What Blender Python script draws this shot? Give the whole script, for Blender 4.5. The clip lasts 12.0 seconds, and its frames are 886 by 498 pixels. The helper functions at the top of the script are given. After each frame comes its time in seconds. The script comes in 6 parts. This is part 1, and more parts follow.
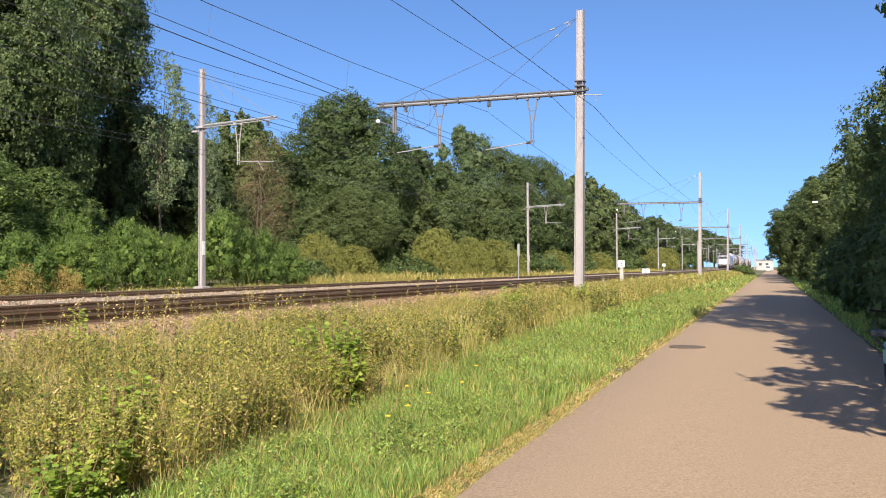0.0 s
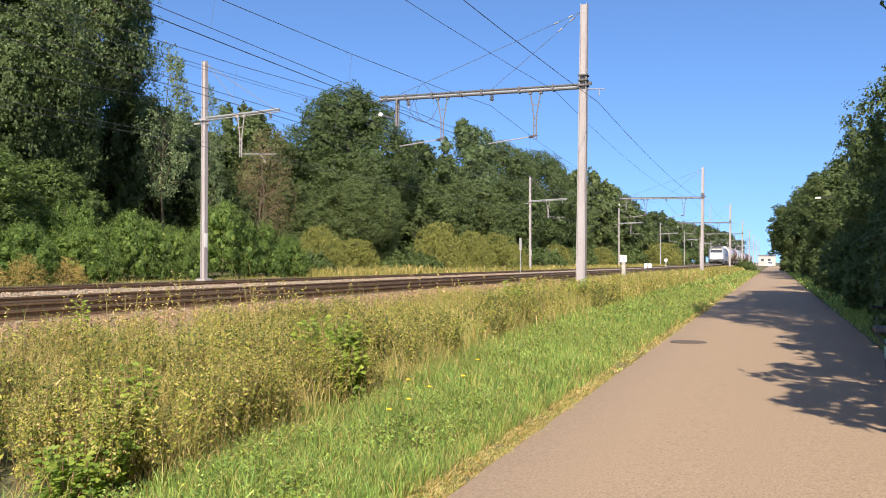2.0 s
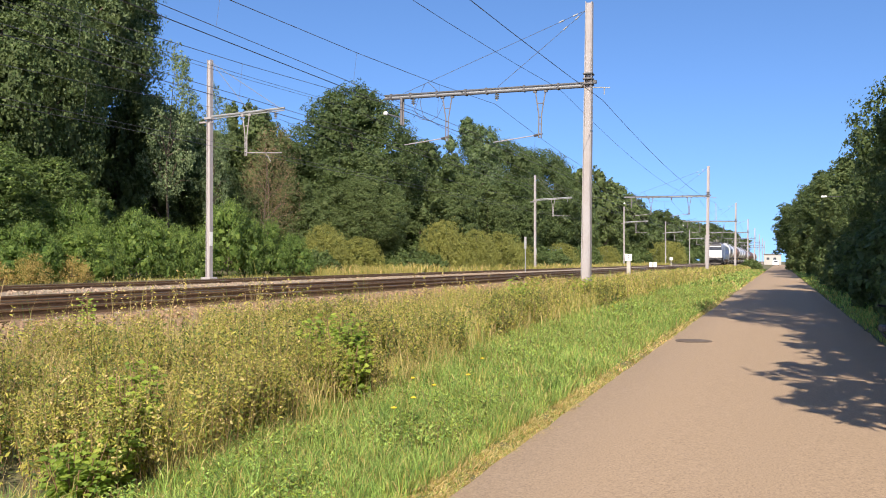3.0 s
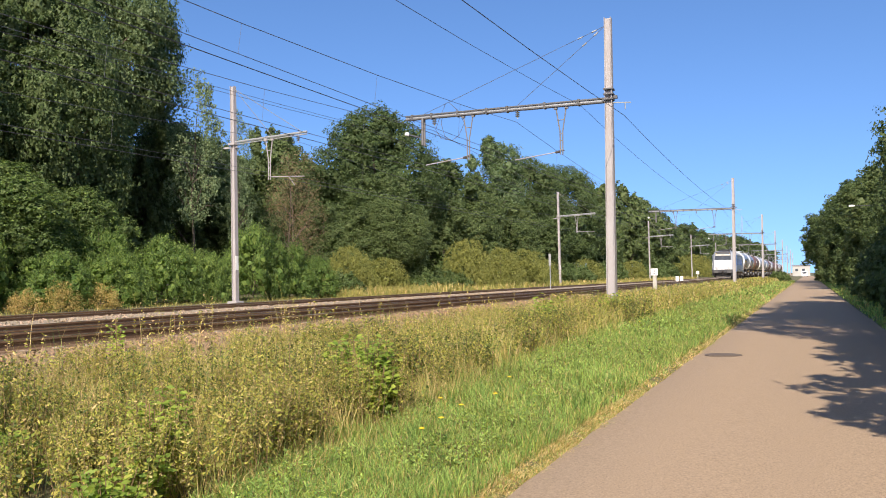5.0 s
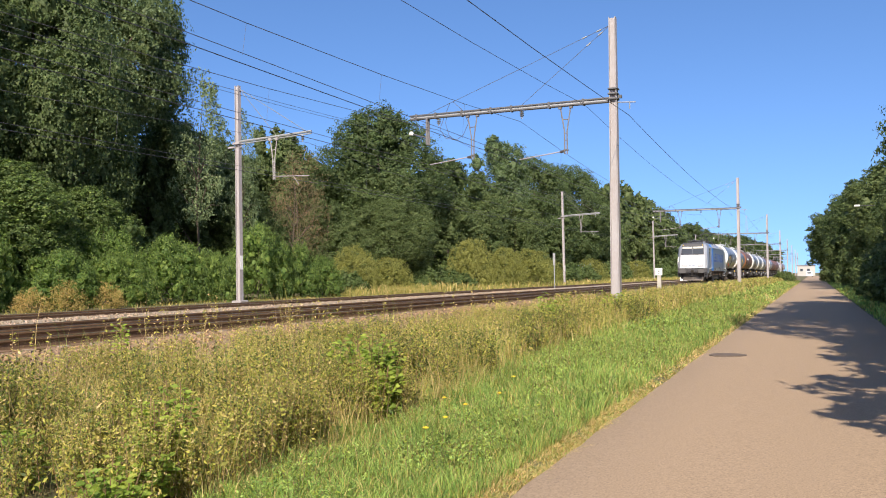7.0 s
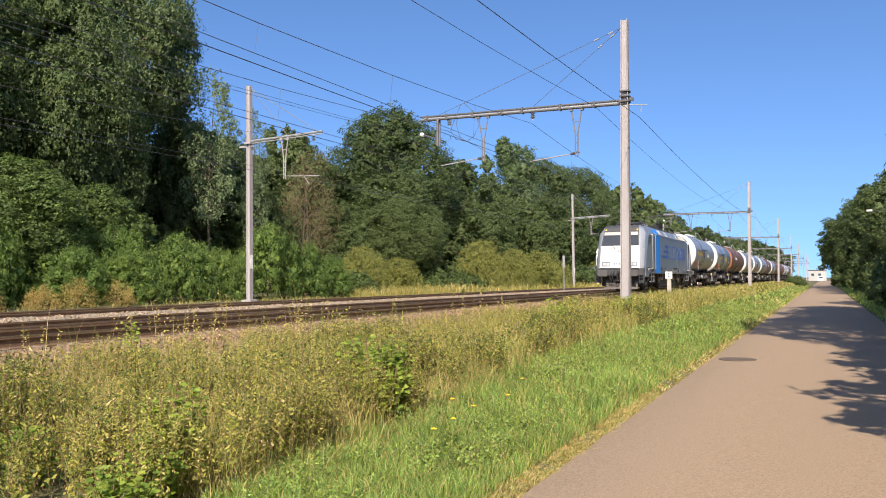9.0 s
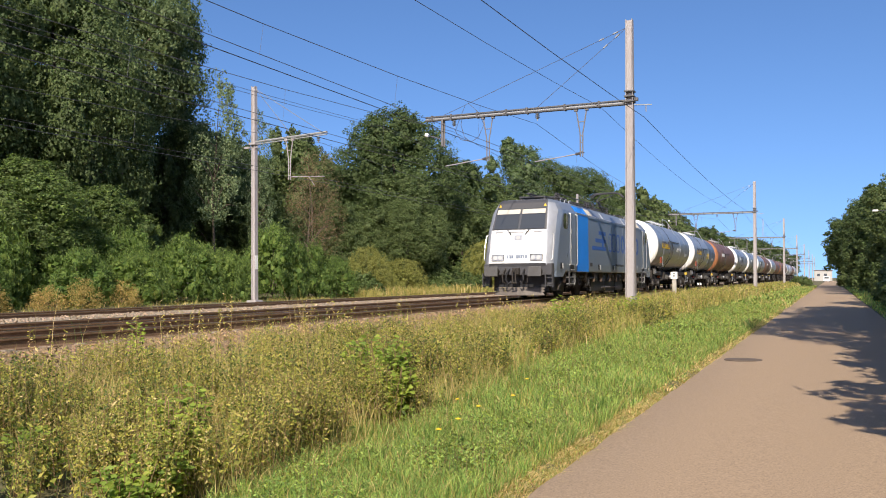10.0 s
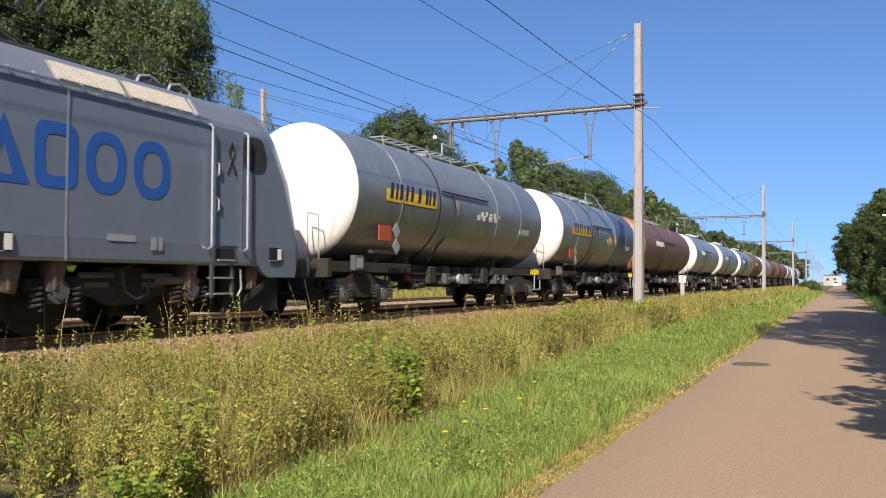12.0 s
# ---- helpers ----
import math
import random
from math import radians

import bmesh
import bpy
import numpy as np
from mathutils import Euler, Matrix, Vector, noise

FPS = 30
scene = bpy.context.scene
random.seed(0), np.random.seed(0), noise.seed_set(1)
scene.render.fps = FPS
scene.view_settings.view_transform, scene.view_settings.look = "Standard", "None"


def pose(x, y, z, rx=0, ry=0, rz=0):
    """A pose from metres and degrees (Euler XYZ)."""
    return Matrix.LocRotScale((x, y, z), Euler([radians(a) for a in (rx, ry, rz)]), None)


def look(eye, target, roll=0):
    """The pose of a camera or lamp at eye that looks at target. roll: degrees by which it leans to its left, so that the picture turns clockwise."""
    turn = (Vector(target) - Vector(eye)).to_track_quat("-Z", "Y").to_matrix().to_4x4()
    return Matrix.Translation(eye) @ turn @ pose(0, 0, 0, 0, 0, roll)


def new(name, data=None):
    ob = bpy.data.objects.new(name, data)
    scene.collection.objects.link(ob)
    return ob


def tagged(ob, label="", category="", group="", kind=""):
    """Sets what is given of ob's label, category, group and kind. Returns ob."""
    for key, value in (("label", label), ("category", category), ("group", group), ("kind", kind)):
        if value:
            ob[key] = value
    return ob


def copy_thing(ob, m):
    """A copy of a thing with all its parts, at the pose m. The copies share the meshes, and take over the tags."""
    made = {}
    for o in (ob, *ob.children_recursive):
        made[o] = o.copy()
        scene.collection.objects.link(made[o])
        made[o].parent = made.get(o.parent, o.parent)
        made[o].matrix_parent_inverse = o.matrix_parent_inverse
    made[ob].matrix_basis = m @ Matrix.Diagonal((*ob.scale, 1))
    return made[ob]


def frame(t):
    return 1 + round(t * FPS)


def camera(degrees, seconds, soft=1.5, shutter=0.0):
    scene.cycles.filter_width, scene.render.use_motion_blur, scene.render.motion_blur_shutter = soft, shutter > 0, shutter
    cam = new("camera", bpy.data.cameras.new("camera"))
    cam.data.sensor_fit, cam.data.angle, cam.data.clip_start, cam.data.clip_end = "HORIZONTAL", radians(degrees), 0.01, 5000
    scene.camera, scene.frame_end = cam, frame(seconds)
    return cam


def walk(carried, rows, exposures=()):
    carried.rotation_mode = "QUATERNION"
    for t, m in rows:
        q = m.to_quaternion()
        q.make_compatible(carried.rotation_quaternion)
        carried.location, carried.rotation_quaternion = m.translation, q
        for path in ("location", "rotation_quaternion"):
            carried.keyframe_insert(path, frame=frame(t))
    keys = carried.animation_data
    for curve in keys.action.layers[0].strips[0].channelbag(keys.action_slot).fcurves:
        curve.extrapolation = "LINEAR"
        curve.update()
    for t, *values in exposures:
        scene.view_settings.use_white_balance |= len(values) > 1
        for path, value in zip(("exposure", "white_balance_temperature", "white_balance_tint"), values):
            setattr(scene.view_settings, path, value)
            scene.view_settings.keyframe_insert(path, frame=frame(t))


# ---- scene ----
# Railway line beside a cycle path. x to the right of the path, y along the line, z up; path surface at z = 0.
EYE = Vector((0.0, 0.0, 1.6))


def aim(yaw, pitch, roll):
    """The camera at EYE, turned yaw degrees to the left of the line, pitch up, leaning roll."""
    a, b = radians(yaw), radians(pitch)
    way = Vector((-math.sin(a) * math.cos(b), math.cos(a) * math.cos(b), math.sin(b)))
    return look(EYE, EYE + way, roll)


cam = camera(55.91, 12.0, soft=1.0, shutter=0.06)
VIEWS = [
    (0.0, 21.495, 1.197, 0.061), (0.5, 21.480, 1.126, 0.191), (1.0, 21.430, 0.928, 0.424), (1.5, 21.425, 0.832, 0.449),
    (2.0, 21.629, 0.768, 0.397), (2.5, 21.744, 0.661, 0.399), (3.0, 21.960, 0.673, 0.419), (3.2, 22.04, 0.69, 0.39),
    (4.8, 23.53, 1.97, -0.86), (5.0, 23.609, 1.991, -0.878), (5.5, 23.735, 1.959, -0.849), (6.0, 23.856, 1.972, -0.963),
    (6.5, 23.940, 1.985, -1.036), (7.0, 23.897, 1.965, -0.810), (7.2, 23.904, 1.971, -0.763), (8.8, 24.497, 2.030, -0.307),
    (9.0, 24.554, 2.050, -0.251), (9.5, 24.728, 2.087, -0.304), (10.0, 24.883, 2.081, -0.285), (10.5, 24.858, 2.232, -0.141),
    (11.0, 24.972, 2.267, -0.071), (11.5, 25.231, 2.216, -0.128), (12.0, 25.411, 2.245, 0.037)]
EXPOSURES = [(t, stops, 6600, 13) for t, stops in ((0.0, 0.92), (5.5, 0.83), (9.5, 0.77), (10.0, 0.66), (10.5, 0.64), (11.0, 0.50), (11.5, 0.53), (12.0, 0.62))]
walk(cam, [(t, aim(a, b, c)) for t, a, b, c in VIEWS], EXPOSURES)

# ---- light: clear morning sky, sun behind the camera and a little to its right ----
SUN_EL, SUN_AZ = 39.0, 18.0   # degrees above the horizon; degrees from -y towards +x
world = bpy.data.worlds.new("sky")
scene.world = world
world.use_nodes = True
sky = world.node_tree.nodes.new("ShaderNodeTexSky")
sky.sky_type, sky.sun_disc = "NISHITA", False
sky.sun_elevation, sky.sun_rotation = radians(SUN_EL), radians(180 - SUN_AZ)
sky.altitude = 1200
sky.air_density, sky.dust_density, sky.ozone_density = 0.9, 4.2, 5.0
back = world.node_tree.nodes["Background"]
back.inputs[1].default_value = 0.133
vivid = world.node_tree.nodes.new("ShaderNodeHueSaturation")
vivid.inputs["Saturation"].default_value = 1.1
vivid.inputs["Hue"].default_value = 0.5
where = world.node_tree.nodes.new("ShaderNodeTexCoord")
lift = world.node_tree.nodes.new("ShaderNodeMapping")
lift.inputs["Location"].default_value = (0, 0, 0.12)
world.node_tree.links.new(where.outputs["Generated"], lift.inputs["Vector"])
world.node_tree.links.new(lift.outputs[0], sky.inputs["Vector"])
world.node_tree.links.new(sky.outputs[0], vivid.inputs["Color"])
world.node_tree.links.new(vivid.outputs[0], back.inputs[0])
lamp = bpy.data.lights.new("sun", "SUN")
lamp.energy, lamp.angle, lamp.color = 4.5, radians(0.53), (1.0, 0.91, 0.76)
to_sun = Vector((math.sin(radians(SUN_AZ)) * math.cos(radians(SUN_EL)), -math.cos(radians(SUN_AZ)) * math.cos(radians(SUN_EL)), math.sin(radians(SUN_EL))))
sun = new("sun", lamp)
sun.matrix_world = look(to_sun * 100, (0, 0, 0))

# ---- materials ----
def material(name, colour, rough=0.7, metal=0.0, dark=None, scale=6.0, fine=60.0, amount=0.5, bump=0.2, bump_size=0.01, stretch=(1, 1, 1),
             island=0.0, random_obj=0.0, translucent=0.0, coat=0.0, spec=0.5):
    """Two scales of noise between colour and dark, a fine bump, and optional variation by island or object."""
    m = bpy.data.materials.new(name)
    m.use_nodes = True
    nt = m.node_tree
    n, l = nt.nodes, nt.links
    bsdf = n["Principled BSDF"]
    dark = dark or tuple(c * 0.62 for c in colour)
    co = n.new("ShaderNodeTexCoord")
    mp = n.new("ShaderNodeMapping")
    mp.inputs["Scale"].default_value = stretch
    l.new(co.outputs["Object"], mp.inputs["Vector"])
    big, small = n.new("ShaderNodeTexNoise"), n.new("ShaderNodeTexNoise")
    big.inputs["Scale"].default_value, small.inputs["Scale"].default_value = scale, fine
    big.inputs["Detail"].default_value, small.inputs["Detail"].default_value = 5.0, 4.0
    l.new(mp.outputs[0], big.inputs["Vector"])
    l.new(mp.outputs[0], small.inputs["Vector"])
    add = n.new("ShaderNodeMath")
    add.operation = "MULTIPLY_ADD"
    add.inputs[1].default_value = 0.5
    half = n.new("ShaderNodeMath")
    half.operation = "MULTIPLY"
    half.inputs[1].default_value = 0.5
    l.new(small.outputs["Fac"], half.inputs[0])
    l.new(big.outputs["Fac"], add.inputs[0])
    l.new(half.outputs[0], add.inputs[2])
    ramp = n.new("ShaderNodeMapRange")
    ramp.inputs["From Min"].default_value, ramp.inputs["From Max"].default_value = 0.36, 0.64
    ramp.inputs["To Min"].default_value, ramp.inputs["To Max"].default_value = 0.0, amount
    l.new(add.outputs[0], ramp.inputs["Value"])
    mix = n.new("ShaderNodeMix")
    mix.data_type = "RGBA"
    mix.inputs["A"].default_value, mix.inputs["B"].default_value = (*colour, 1), (*dark, 1)
    l.new(ramp.outputs[0], mix.inputs["Factor"])
    out = mix.outputs["Result"]
    for strength, node, socket in ((island, "ShaderNodeNewGeometry", "Random Per Island"), (random_obj, "ShaderNodeObjectInfo", "Random")):
        if strength:
            src = n.new(node)
            hsv = n.new("ShaderNodeHueSaturation")
            val, hue = n.new("ShaderNodeMapRange"), n.new("ShaderNodeMapRange")
            val.inputs["To Min"].default_value, val.inputs["To Max"].default_value = 1 - strength, 1 + strength
            hue.inputs["To Min"].default_value, hue.inputs["To Max"].default_value = 0.5 + 0.06 * strength, 0.5 - 0.06 * strength
            l.new(src.outputs[socket], val.inputs["Value"])
            l.new(src.outputs[socket], hue.inputs["Value"])
            l.new(val.outputs[0], hsv.inputs["Value"])
            l.new(hue.outputs[0], hsv.inputs["Hue"])
            l.new(out, hsv.inputs["Color"])
            out = hsv.outputs["Color"]
    l.new(out, bsdf.inputs["Base Color"])
    bsdf.inputs["Roughness"].default_value, bsdf.inputs["Metallic"].default_value = rough, metal
    bsdf.inputs["Coat Weight"].default_value = coat
    bsdf.inputs["Specular IOR Level"].default_value = spec
    if bump:
        b = n.new("ShaderNodeBump")
        b.inputs["Strength"].default_value, b.inputs["Distance"].default_value = bump, bump_size
        l.new(small.outputs["Fac"], b.inputs["Height"])
        l.new(b.outputs[0], bsdf.inputs["Normal"])
    if translucent:
        tr, sh = n.new("ShaderNodeBsdfTranslucent"), n.new("ShaderNodeMixShader")
        bright = n.new("ShaderNodeHueSaturation")
        bright.inputs["Value"].default_value, bright.inputs["Saturation"].default_value = 1.3, 1.1
        l.new(out, bright.inputs["Color"])
        l.new(bright.outputs[0], tr.inputs["Color"])
        sh.inputs[0].default_value = translucent
        l.new(bsdf.outputs[0], sh.inputs[1])
        l.new(tr.outputs[0], sh.inputs[2])
        l.new(sh.outputs[0], n["Material Output"].inputs["Surface"])
    return m


def glass(name, tint=(0.045, 0.05, 0.055)):
    m = bpy.data.materials.new(name)
    m.use_nodes = True
    b = m.node_tree.nodes["Principled BSDF"]
    b.inputs["Base Color"].default_value = (*tint, 1)
    b.inputs["Roughness"].default_value = 0.05
    b.inputs["Coat Weight"].default_value = 1.0
    return m


def leaf(name, colour, island=0.35, trans=0.3, rough=0.55):
    return material(name, colour, rough, dark=tuple(c * 0.7 for c in colour), scale=0.35, fine=2.0, amount=0.8, bump=0, island=island, random_obj=0.12, translucent=trans, spec=0.2)


M = {
    "soil": material("soil", (0.13, 0.12, 0.05), 0.95, dark=(0.07, 0.055, 0.03), scale=0.6, fine=14, bump=0.6, bump_size=0.05),
    "asphalt": material("asphalt", (0.445, 0.32, 0.208), 0.9, dark=(0.203, 0.144, 0.092), scale=55, fine=170, amount=1.0, bump=0.6, bump_size=0.006),
    "ballast": material("ballast", (0.3, 0.2, 0.112), 0.9, dark=(0.16, 0.115, 0.075), scale=2.5, fine=40, amount=0.9, bump=0.8, bump_size=0.04, island=0.35),
    "ballast_pale": material("ballast_pale", (0.37, 0.305, 0.215), 0.9, dark=(0.18, 0.14, 0.105), scale=2.5, fine=40, amount=0.9, bump=0.8, bump_size=0.04, island=0.35),
    "rust": material("rust", (0.18, 0.112, 0.066), 0.85, dark=(0.06, 0.038, 0.026), scale=4, fine=50, bump=0.3),
    "railtop": material("railtop", (0.45, 0.42, 0.40), 0.3, metal=1.0, scale=5, bump=0),
    "sleeper": material("sleeper", (0.36, 0.29, 0.23), 0.9, scale=5, fine=40, random_obj=0.25, bump=0.5),
    "mast": material("mast", (0.36, 0.34, 0.345), 0.75, dark=(0.27, 0.235, 0.22), scale=1.2, fine=18, stretch=(2, 2, 0.4), amount=0.8, bump=0.1),
    "beam": material("beam", (0.11, 0.108, 0.11), 0.6, metal=0.3, scale=3, bump=0.1),
    "wire": material("wire", (0.13, 0.13, 0.14), 0.6, metal=0.5, bump=0),
    "rope": material("rope", (0.20, 0.19, 0.17), 0.7, bump=0),
    "porcelain": material("porcelain", (0.07, 0.065, 0.065), 0.3, bump=0),
    "white": material("white", (0.78, 0.78, 0.76), 0.5, scale=3, amount=0.3, bump=0.05),
    "white_tank": material("white_tank", (0.80, 0.79, 0.77), 0.42, dark=(0.62, 0.58, 0.52), scale=0.9, fine=9, amount=0.35, bump=0.05),
    "silver": material("silver", (0.187, 0.232, 0.305), 0.36, metal=0.25, dark=(0.16, 0.197, 0.258), scale=0.7, fine=6, amount=0.6, bump=0.03),
    "silver_light": material("silver_light", (0.38, 0.40, 0.44), 0.5, metal=0.3, scale=0.7, fine=6, amount=0.3, bump=0.03),
    "frontwhite": material("frontwhite", (0.82, 0.82, 0.81), 0.35, scale=2, fine=14, dark=(0.66, 0.63, 0.58), amount=0.35, bump=0.03),
    "blue": material("blue", (0.006, 0.23, 0.8), 0.4, scale=1, amount=0.3, bump=0.03),
    "blue_dark": material("blue_dark", (0.025, 0.1, 0.37), 0.45, scale=1, amount=0.3, bump=0),
    "charcoal": material("charcoal", (0.055, 0.055, 0.06), 0.6, scale=2, fine=20, bump=0.1),
    "dirty": material("dirty", (0.046, 0.04, 0.035), 0.85, dark=(0.02, 0.017, 0.015), scale=2, fine=20, amount=0.9, bump=0.3, spec=0.35),
    "chrome": material("chrome", (0.72, 0.72, 0.70), 0.3, metal=0.7, bump=0),
    "yellow": material("yellow", (0.75, 0.50, 0.02), 0.5, bump=0),
    "orange": material("orange", (0.3, 0.125, 0.055), 0.5, scale=1, amount=0.5, bump=0.05),
    "red": material("red", (0.45, 0.06, 0.03), 0.5, bump=0),
    "black": material("black", (0.02, 0.02, 0.022), 0.6, bump=0, spec=0.35),
    "tank_grey": material("tank_grey", (0.3, 0.33, 0.375), 0.34, metal=0.5, dark=(0.19, 0.205, 0.225), scale=0.8, fine=5, amount=0.75, stretch=(1, 1, 0.5), bump=0.05),
    "tank_blue": material("tank_blue", (0.14, 0.2, 0.32), 0.42, metal=0.5, dark=(0.09, 0.095, 0.105), scale=0.8, fine=5, amount=0.7, stretch=(1, 1, 0.5), bump=0.05),
    "tank_brown": material("tank_brown", (0.17, 0.085, 0.06), 0.5, dark=(0.075, 0.042, 0.034), scale=0.8, fine=6, amount=0.8, stretch=(1, 1, 0.5), bump=0.06),
    "glass": glass("glass"),
    "lens": glass("lens", (0.5, 0.5, 0.48)),
    "blind": material("blind", (0.54, 0.5, 0.42), 0.7, bump=0),
    "bark": material("bark", (0.11, 0.085, 0.06), 0.9, scale=4, fine=30, stretch=(1, 1, 0.25), bump=0.6, bump_size=0.03),
    "leaf_dark": leaf("leaf_dark", (0.115, 0.156, 0.06), island=0.24, trans=0.42),
    "leaf_mid": leaf("leaf_mid", (0.13, 0.185, 0.062), island=0.26, trans=0.42),
    "leaf_light": leaf("leaf_light", (0.165, 0.25, 0.06), trans=0.4),
    "leaf_brown": leaf("leaf_brown", (0.34, 0.23, 0.135)),
    "leaf_yellow": leaf("leaf_yellow", (0.27, 0.28, 0.08), island=0.25, trans=0.4),
    "leaf_poplar": leaf("leaf_poplar", (0.175, 0.235, 0.11)),
    "grass_green": leaf("grass_green", (0.26, 0.4, 0.1), island=0.5, trans=0.35),
    "grass_dry": leaf("grass_dry", (0.65, 0.51, 0.23), island=0.3, trans=0.3),
    "grass_olive": leaf("grass_olive", (0.425, 0.37, 0.105), island=0.4, trans=0.35),
    "weed_leaf": leaf("weed_leaf", (0.41, 0.405, 0.082), island=0.5, trans=0.35),
    "shoot_leaf": leaf("shoot_leaf", (0.28, 0.37, 0.065), island=0.3, trans=0.45),
    "petal": material("petal", (0.80, 0.55, 0.02), 0.6, bump=0),
    "stem": leaf("stem", (0.24, 0.165, 0.085), island=0.3, trans=0.1),
    "wall": material("wall", (0.42, 0.41, 0.385), 0.8, scale=0.5, bump=0),
    "roof": material("roof", (0.25, 0.20, 0.18), 0.8, bump=0),
    "concrete": material("concrete", (0.45, 0.42, 0.37), 0.85, scale=3, fine=30, bump=0.2),
    "brick": material("brick", (0.30, 0.12, 0.08), 0.85, scale=2, fine=20, bump=0.2),
    "galvanised": material("galvanised", (0.36, 0.365, 0.36), 0.5, metal=0.4, scale=3, bump=0.05),
    "plate_brown": material("plate_brown", (0.13, 0.095, 0.07), 0.8, scale=4, fine=30, bump=0.2),
    "cream": material("cream", (0.33, 0.305, 0.285), 0.7, scale=3, bump=0.05),
    "brand_blue": material("brand_blue", (0.02, 0.02, 0.06), 0.5, bump=0),
    "stone": material("stone", (0.33, 0.225, 0.108), 0.9, dark=(0.19, 0.13, 0.085), scale=3, fine=40, amount=0.8, bump=0.3, island=0.35),
    "bracken": leaf("bracken", (0.4, 0.315, 0.105)),
    "leaf_dim": leaf("leaf_dim", (0.12, 0.155, 0.04), island=0.4, trans=0.3),
    "silver_roof": material("silver_roof", (0.22, 0.245, 0.285), 0.4, metal=0.35, scale=0.7, fine=6, amount=0.3, bump=0.03),
    "wheel_dark": material("wheel_dark", (0.03, 0.027, 0.025), 0.8, scale=3, fine=20, bump=0.1, spec=0.35),
    "buffer_grey": material("buffer_grey", (0.085, 0.083, 0.081), 0.65, dark=(0.05, 0.047, 0.045), scale=4, fine=20, bump=0.1),
    "plough_grey": material("plough_grey", (0.14, 0.12, 0.105), 0.75, dark=(0.07, 0.06, 0.052), scale=3, fine=16, amount=0.8, bump=0.15),
    "pale_stone": material("pale_stone", (0.42, 0.315, 0.205), 0.9, dark=(0.18, 0.14, 0.105), scale=3, fine=40, amount=0.8, bump=0.3, island=0.4),
    "steel_brown": material("steel_brown", (0.165, 0.158, 0.158), 0.7, dark=(0.12, 0.10, 0.095), scale=4, fine=30, bump=0.1),
    "hazard": material("hazard", (0.42, 0.085, 0.04), 0.55, scale=6, bump=0),
    "teal": material("teal", (0.16, 0.46, 0.5), 0.5, bump=0),
}

# ---- mesh tools ----
def mesh_from(name, verts, faces, mats, index=None, smooth=False):
    """One mesh out of arrays: verts (n, 3); faces: list of int arrays (m, k), all faces of one array have k corners."""
    me = bpy.data.meshes.new(name)
    verts = np.asarray(verts, np.float32)
    faces = [np.asarray(f, np.int32) for f in faces if len(f)]
    me.vertices.add(len(verts))
    me.vertices.foreach_set("co", verts.ravel())
    loops = np.concatenate([f.ravel() for f in faces])
    totals = np.concatenate([np.full(len(f), f.shape[1], np.int32) for f in faces])
    me.loops.add(len(loops))
    me.loops.foreach_set("vertex_index", loops)
    me.polygons.add(len(totals))
    me.polygons.foreach_set("loop_start", np.concatenate([[0], np.cumsum(totals)[:-1]]).astype(np.int32))
    for m in mats:
        me.materials.append(M[m])
    if index is not None:
        me.polygons.foreach_set("material_index", np.asarray(index, np.int32))
    if smooth:
        me.polygons.foreach_set("use_smooth", np.ones(len(totals), bool))
    me.update(calc_edges=True)
    return me


def part(name, bm, mat, parent, label="", smooth=False):
    """Links a bmesh as one mesh object under a thing or under a part."""
    me = bpy.data.meshes.new(name)
    bm.to_mesh(me)
    bm.free()
    for m in ([mat] if isinstance(mat, str) else mat):
        me.materials.append(M[m])
    if smooth:
        for p in me.polygons:
            p.use_smooth = True
    ob = new(name, me)
    ob.parent = parent
    if label:
        ob["label"] = label
    return ob


def thing(name, label, category, group="", at=None):
    ob = tagged(new(name), label, category, group)
    if at is not None:
        ob.matrix_basis = at
    return ob


def box(bm, x0, x1, y0, y1, z0, z1, bevel=0.0, mat=0):
    r = bmesh.ops.create_cube(bm, size=1, matrix=Matrix.Translation(((x0 + x1) / 2, (y0 + y1) / 2, (z0 + z1) / 2)) @ Matrix.Diagonal((x1 - x0, y1 - y0, z1 - z0, 1)))
    fs = {f for v in r["verts"] for f in v.link_faces}
    for f in fs:
        f.material_index = mat
    if bevel:
        es = list({e for v in r["verts"] for e in v.link_edges})
        res = bmesh.ops.bevel(bm, geom=es, offset=bevel, segments=2, affect="EDGES", profile=0.6)
        for f in res["faces"]:
            f.material_index = mat
    return bm


def rod(bm, a, b, r, seg=6, r2=None, mat=0, caps=True):
    a, b = Vector(a), Vector(b)
    d = b - a
    if d.length < 1e-6:
        return bm
    m = Matrix.Translation((a + b) / 2) @ d.to_track_quat("Z", "Y").to_matrix().to_4x4()
    res = bmesh.ops.create_cone(bm, cap_ends=caps, segments=seg, radius1=r, radius2=r if r2 is None else r2, depth=d.length, matrix=m)
    for f in {f for v in res["verts"] for f in v.link_faces}:
        f.material_index = mat
    return bm


def pipe(bm, pts, r, seg=6, mat=0):
    for a, b in zip(pts, pts[1:]):
        rod(bm, a, b, r, seg, mat=mat)
    return bm


def extrude_profile(bm, pts, y0, y1, mat=0):
    """A closed outline in x, z drawn out along y."""
    va = [bm.verts.new((x, y0, z)) for x, z in pts]
    vb = [bm.verts.new((x, y1, z)) for x, z in pts]
    k = len(pts)
    fs = [bm.faces.new((va[i], va[(i + 1) % k], vb[(i + 1) % k], vb[i])) for i in range(k)]
    fs += [bm.faces.new(va[::-1]), bm.faces.new(vb)]
    for f in fs:
        f.material_index = mat
    return bm


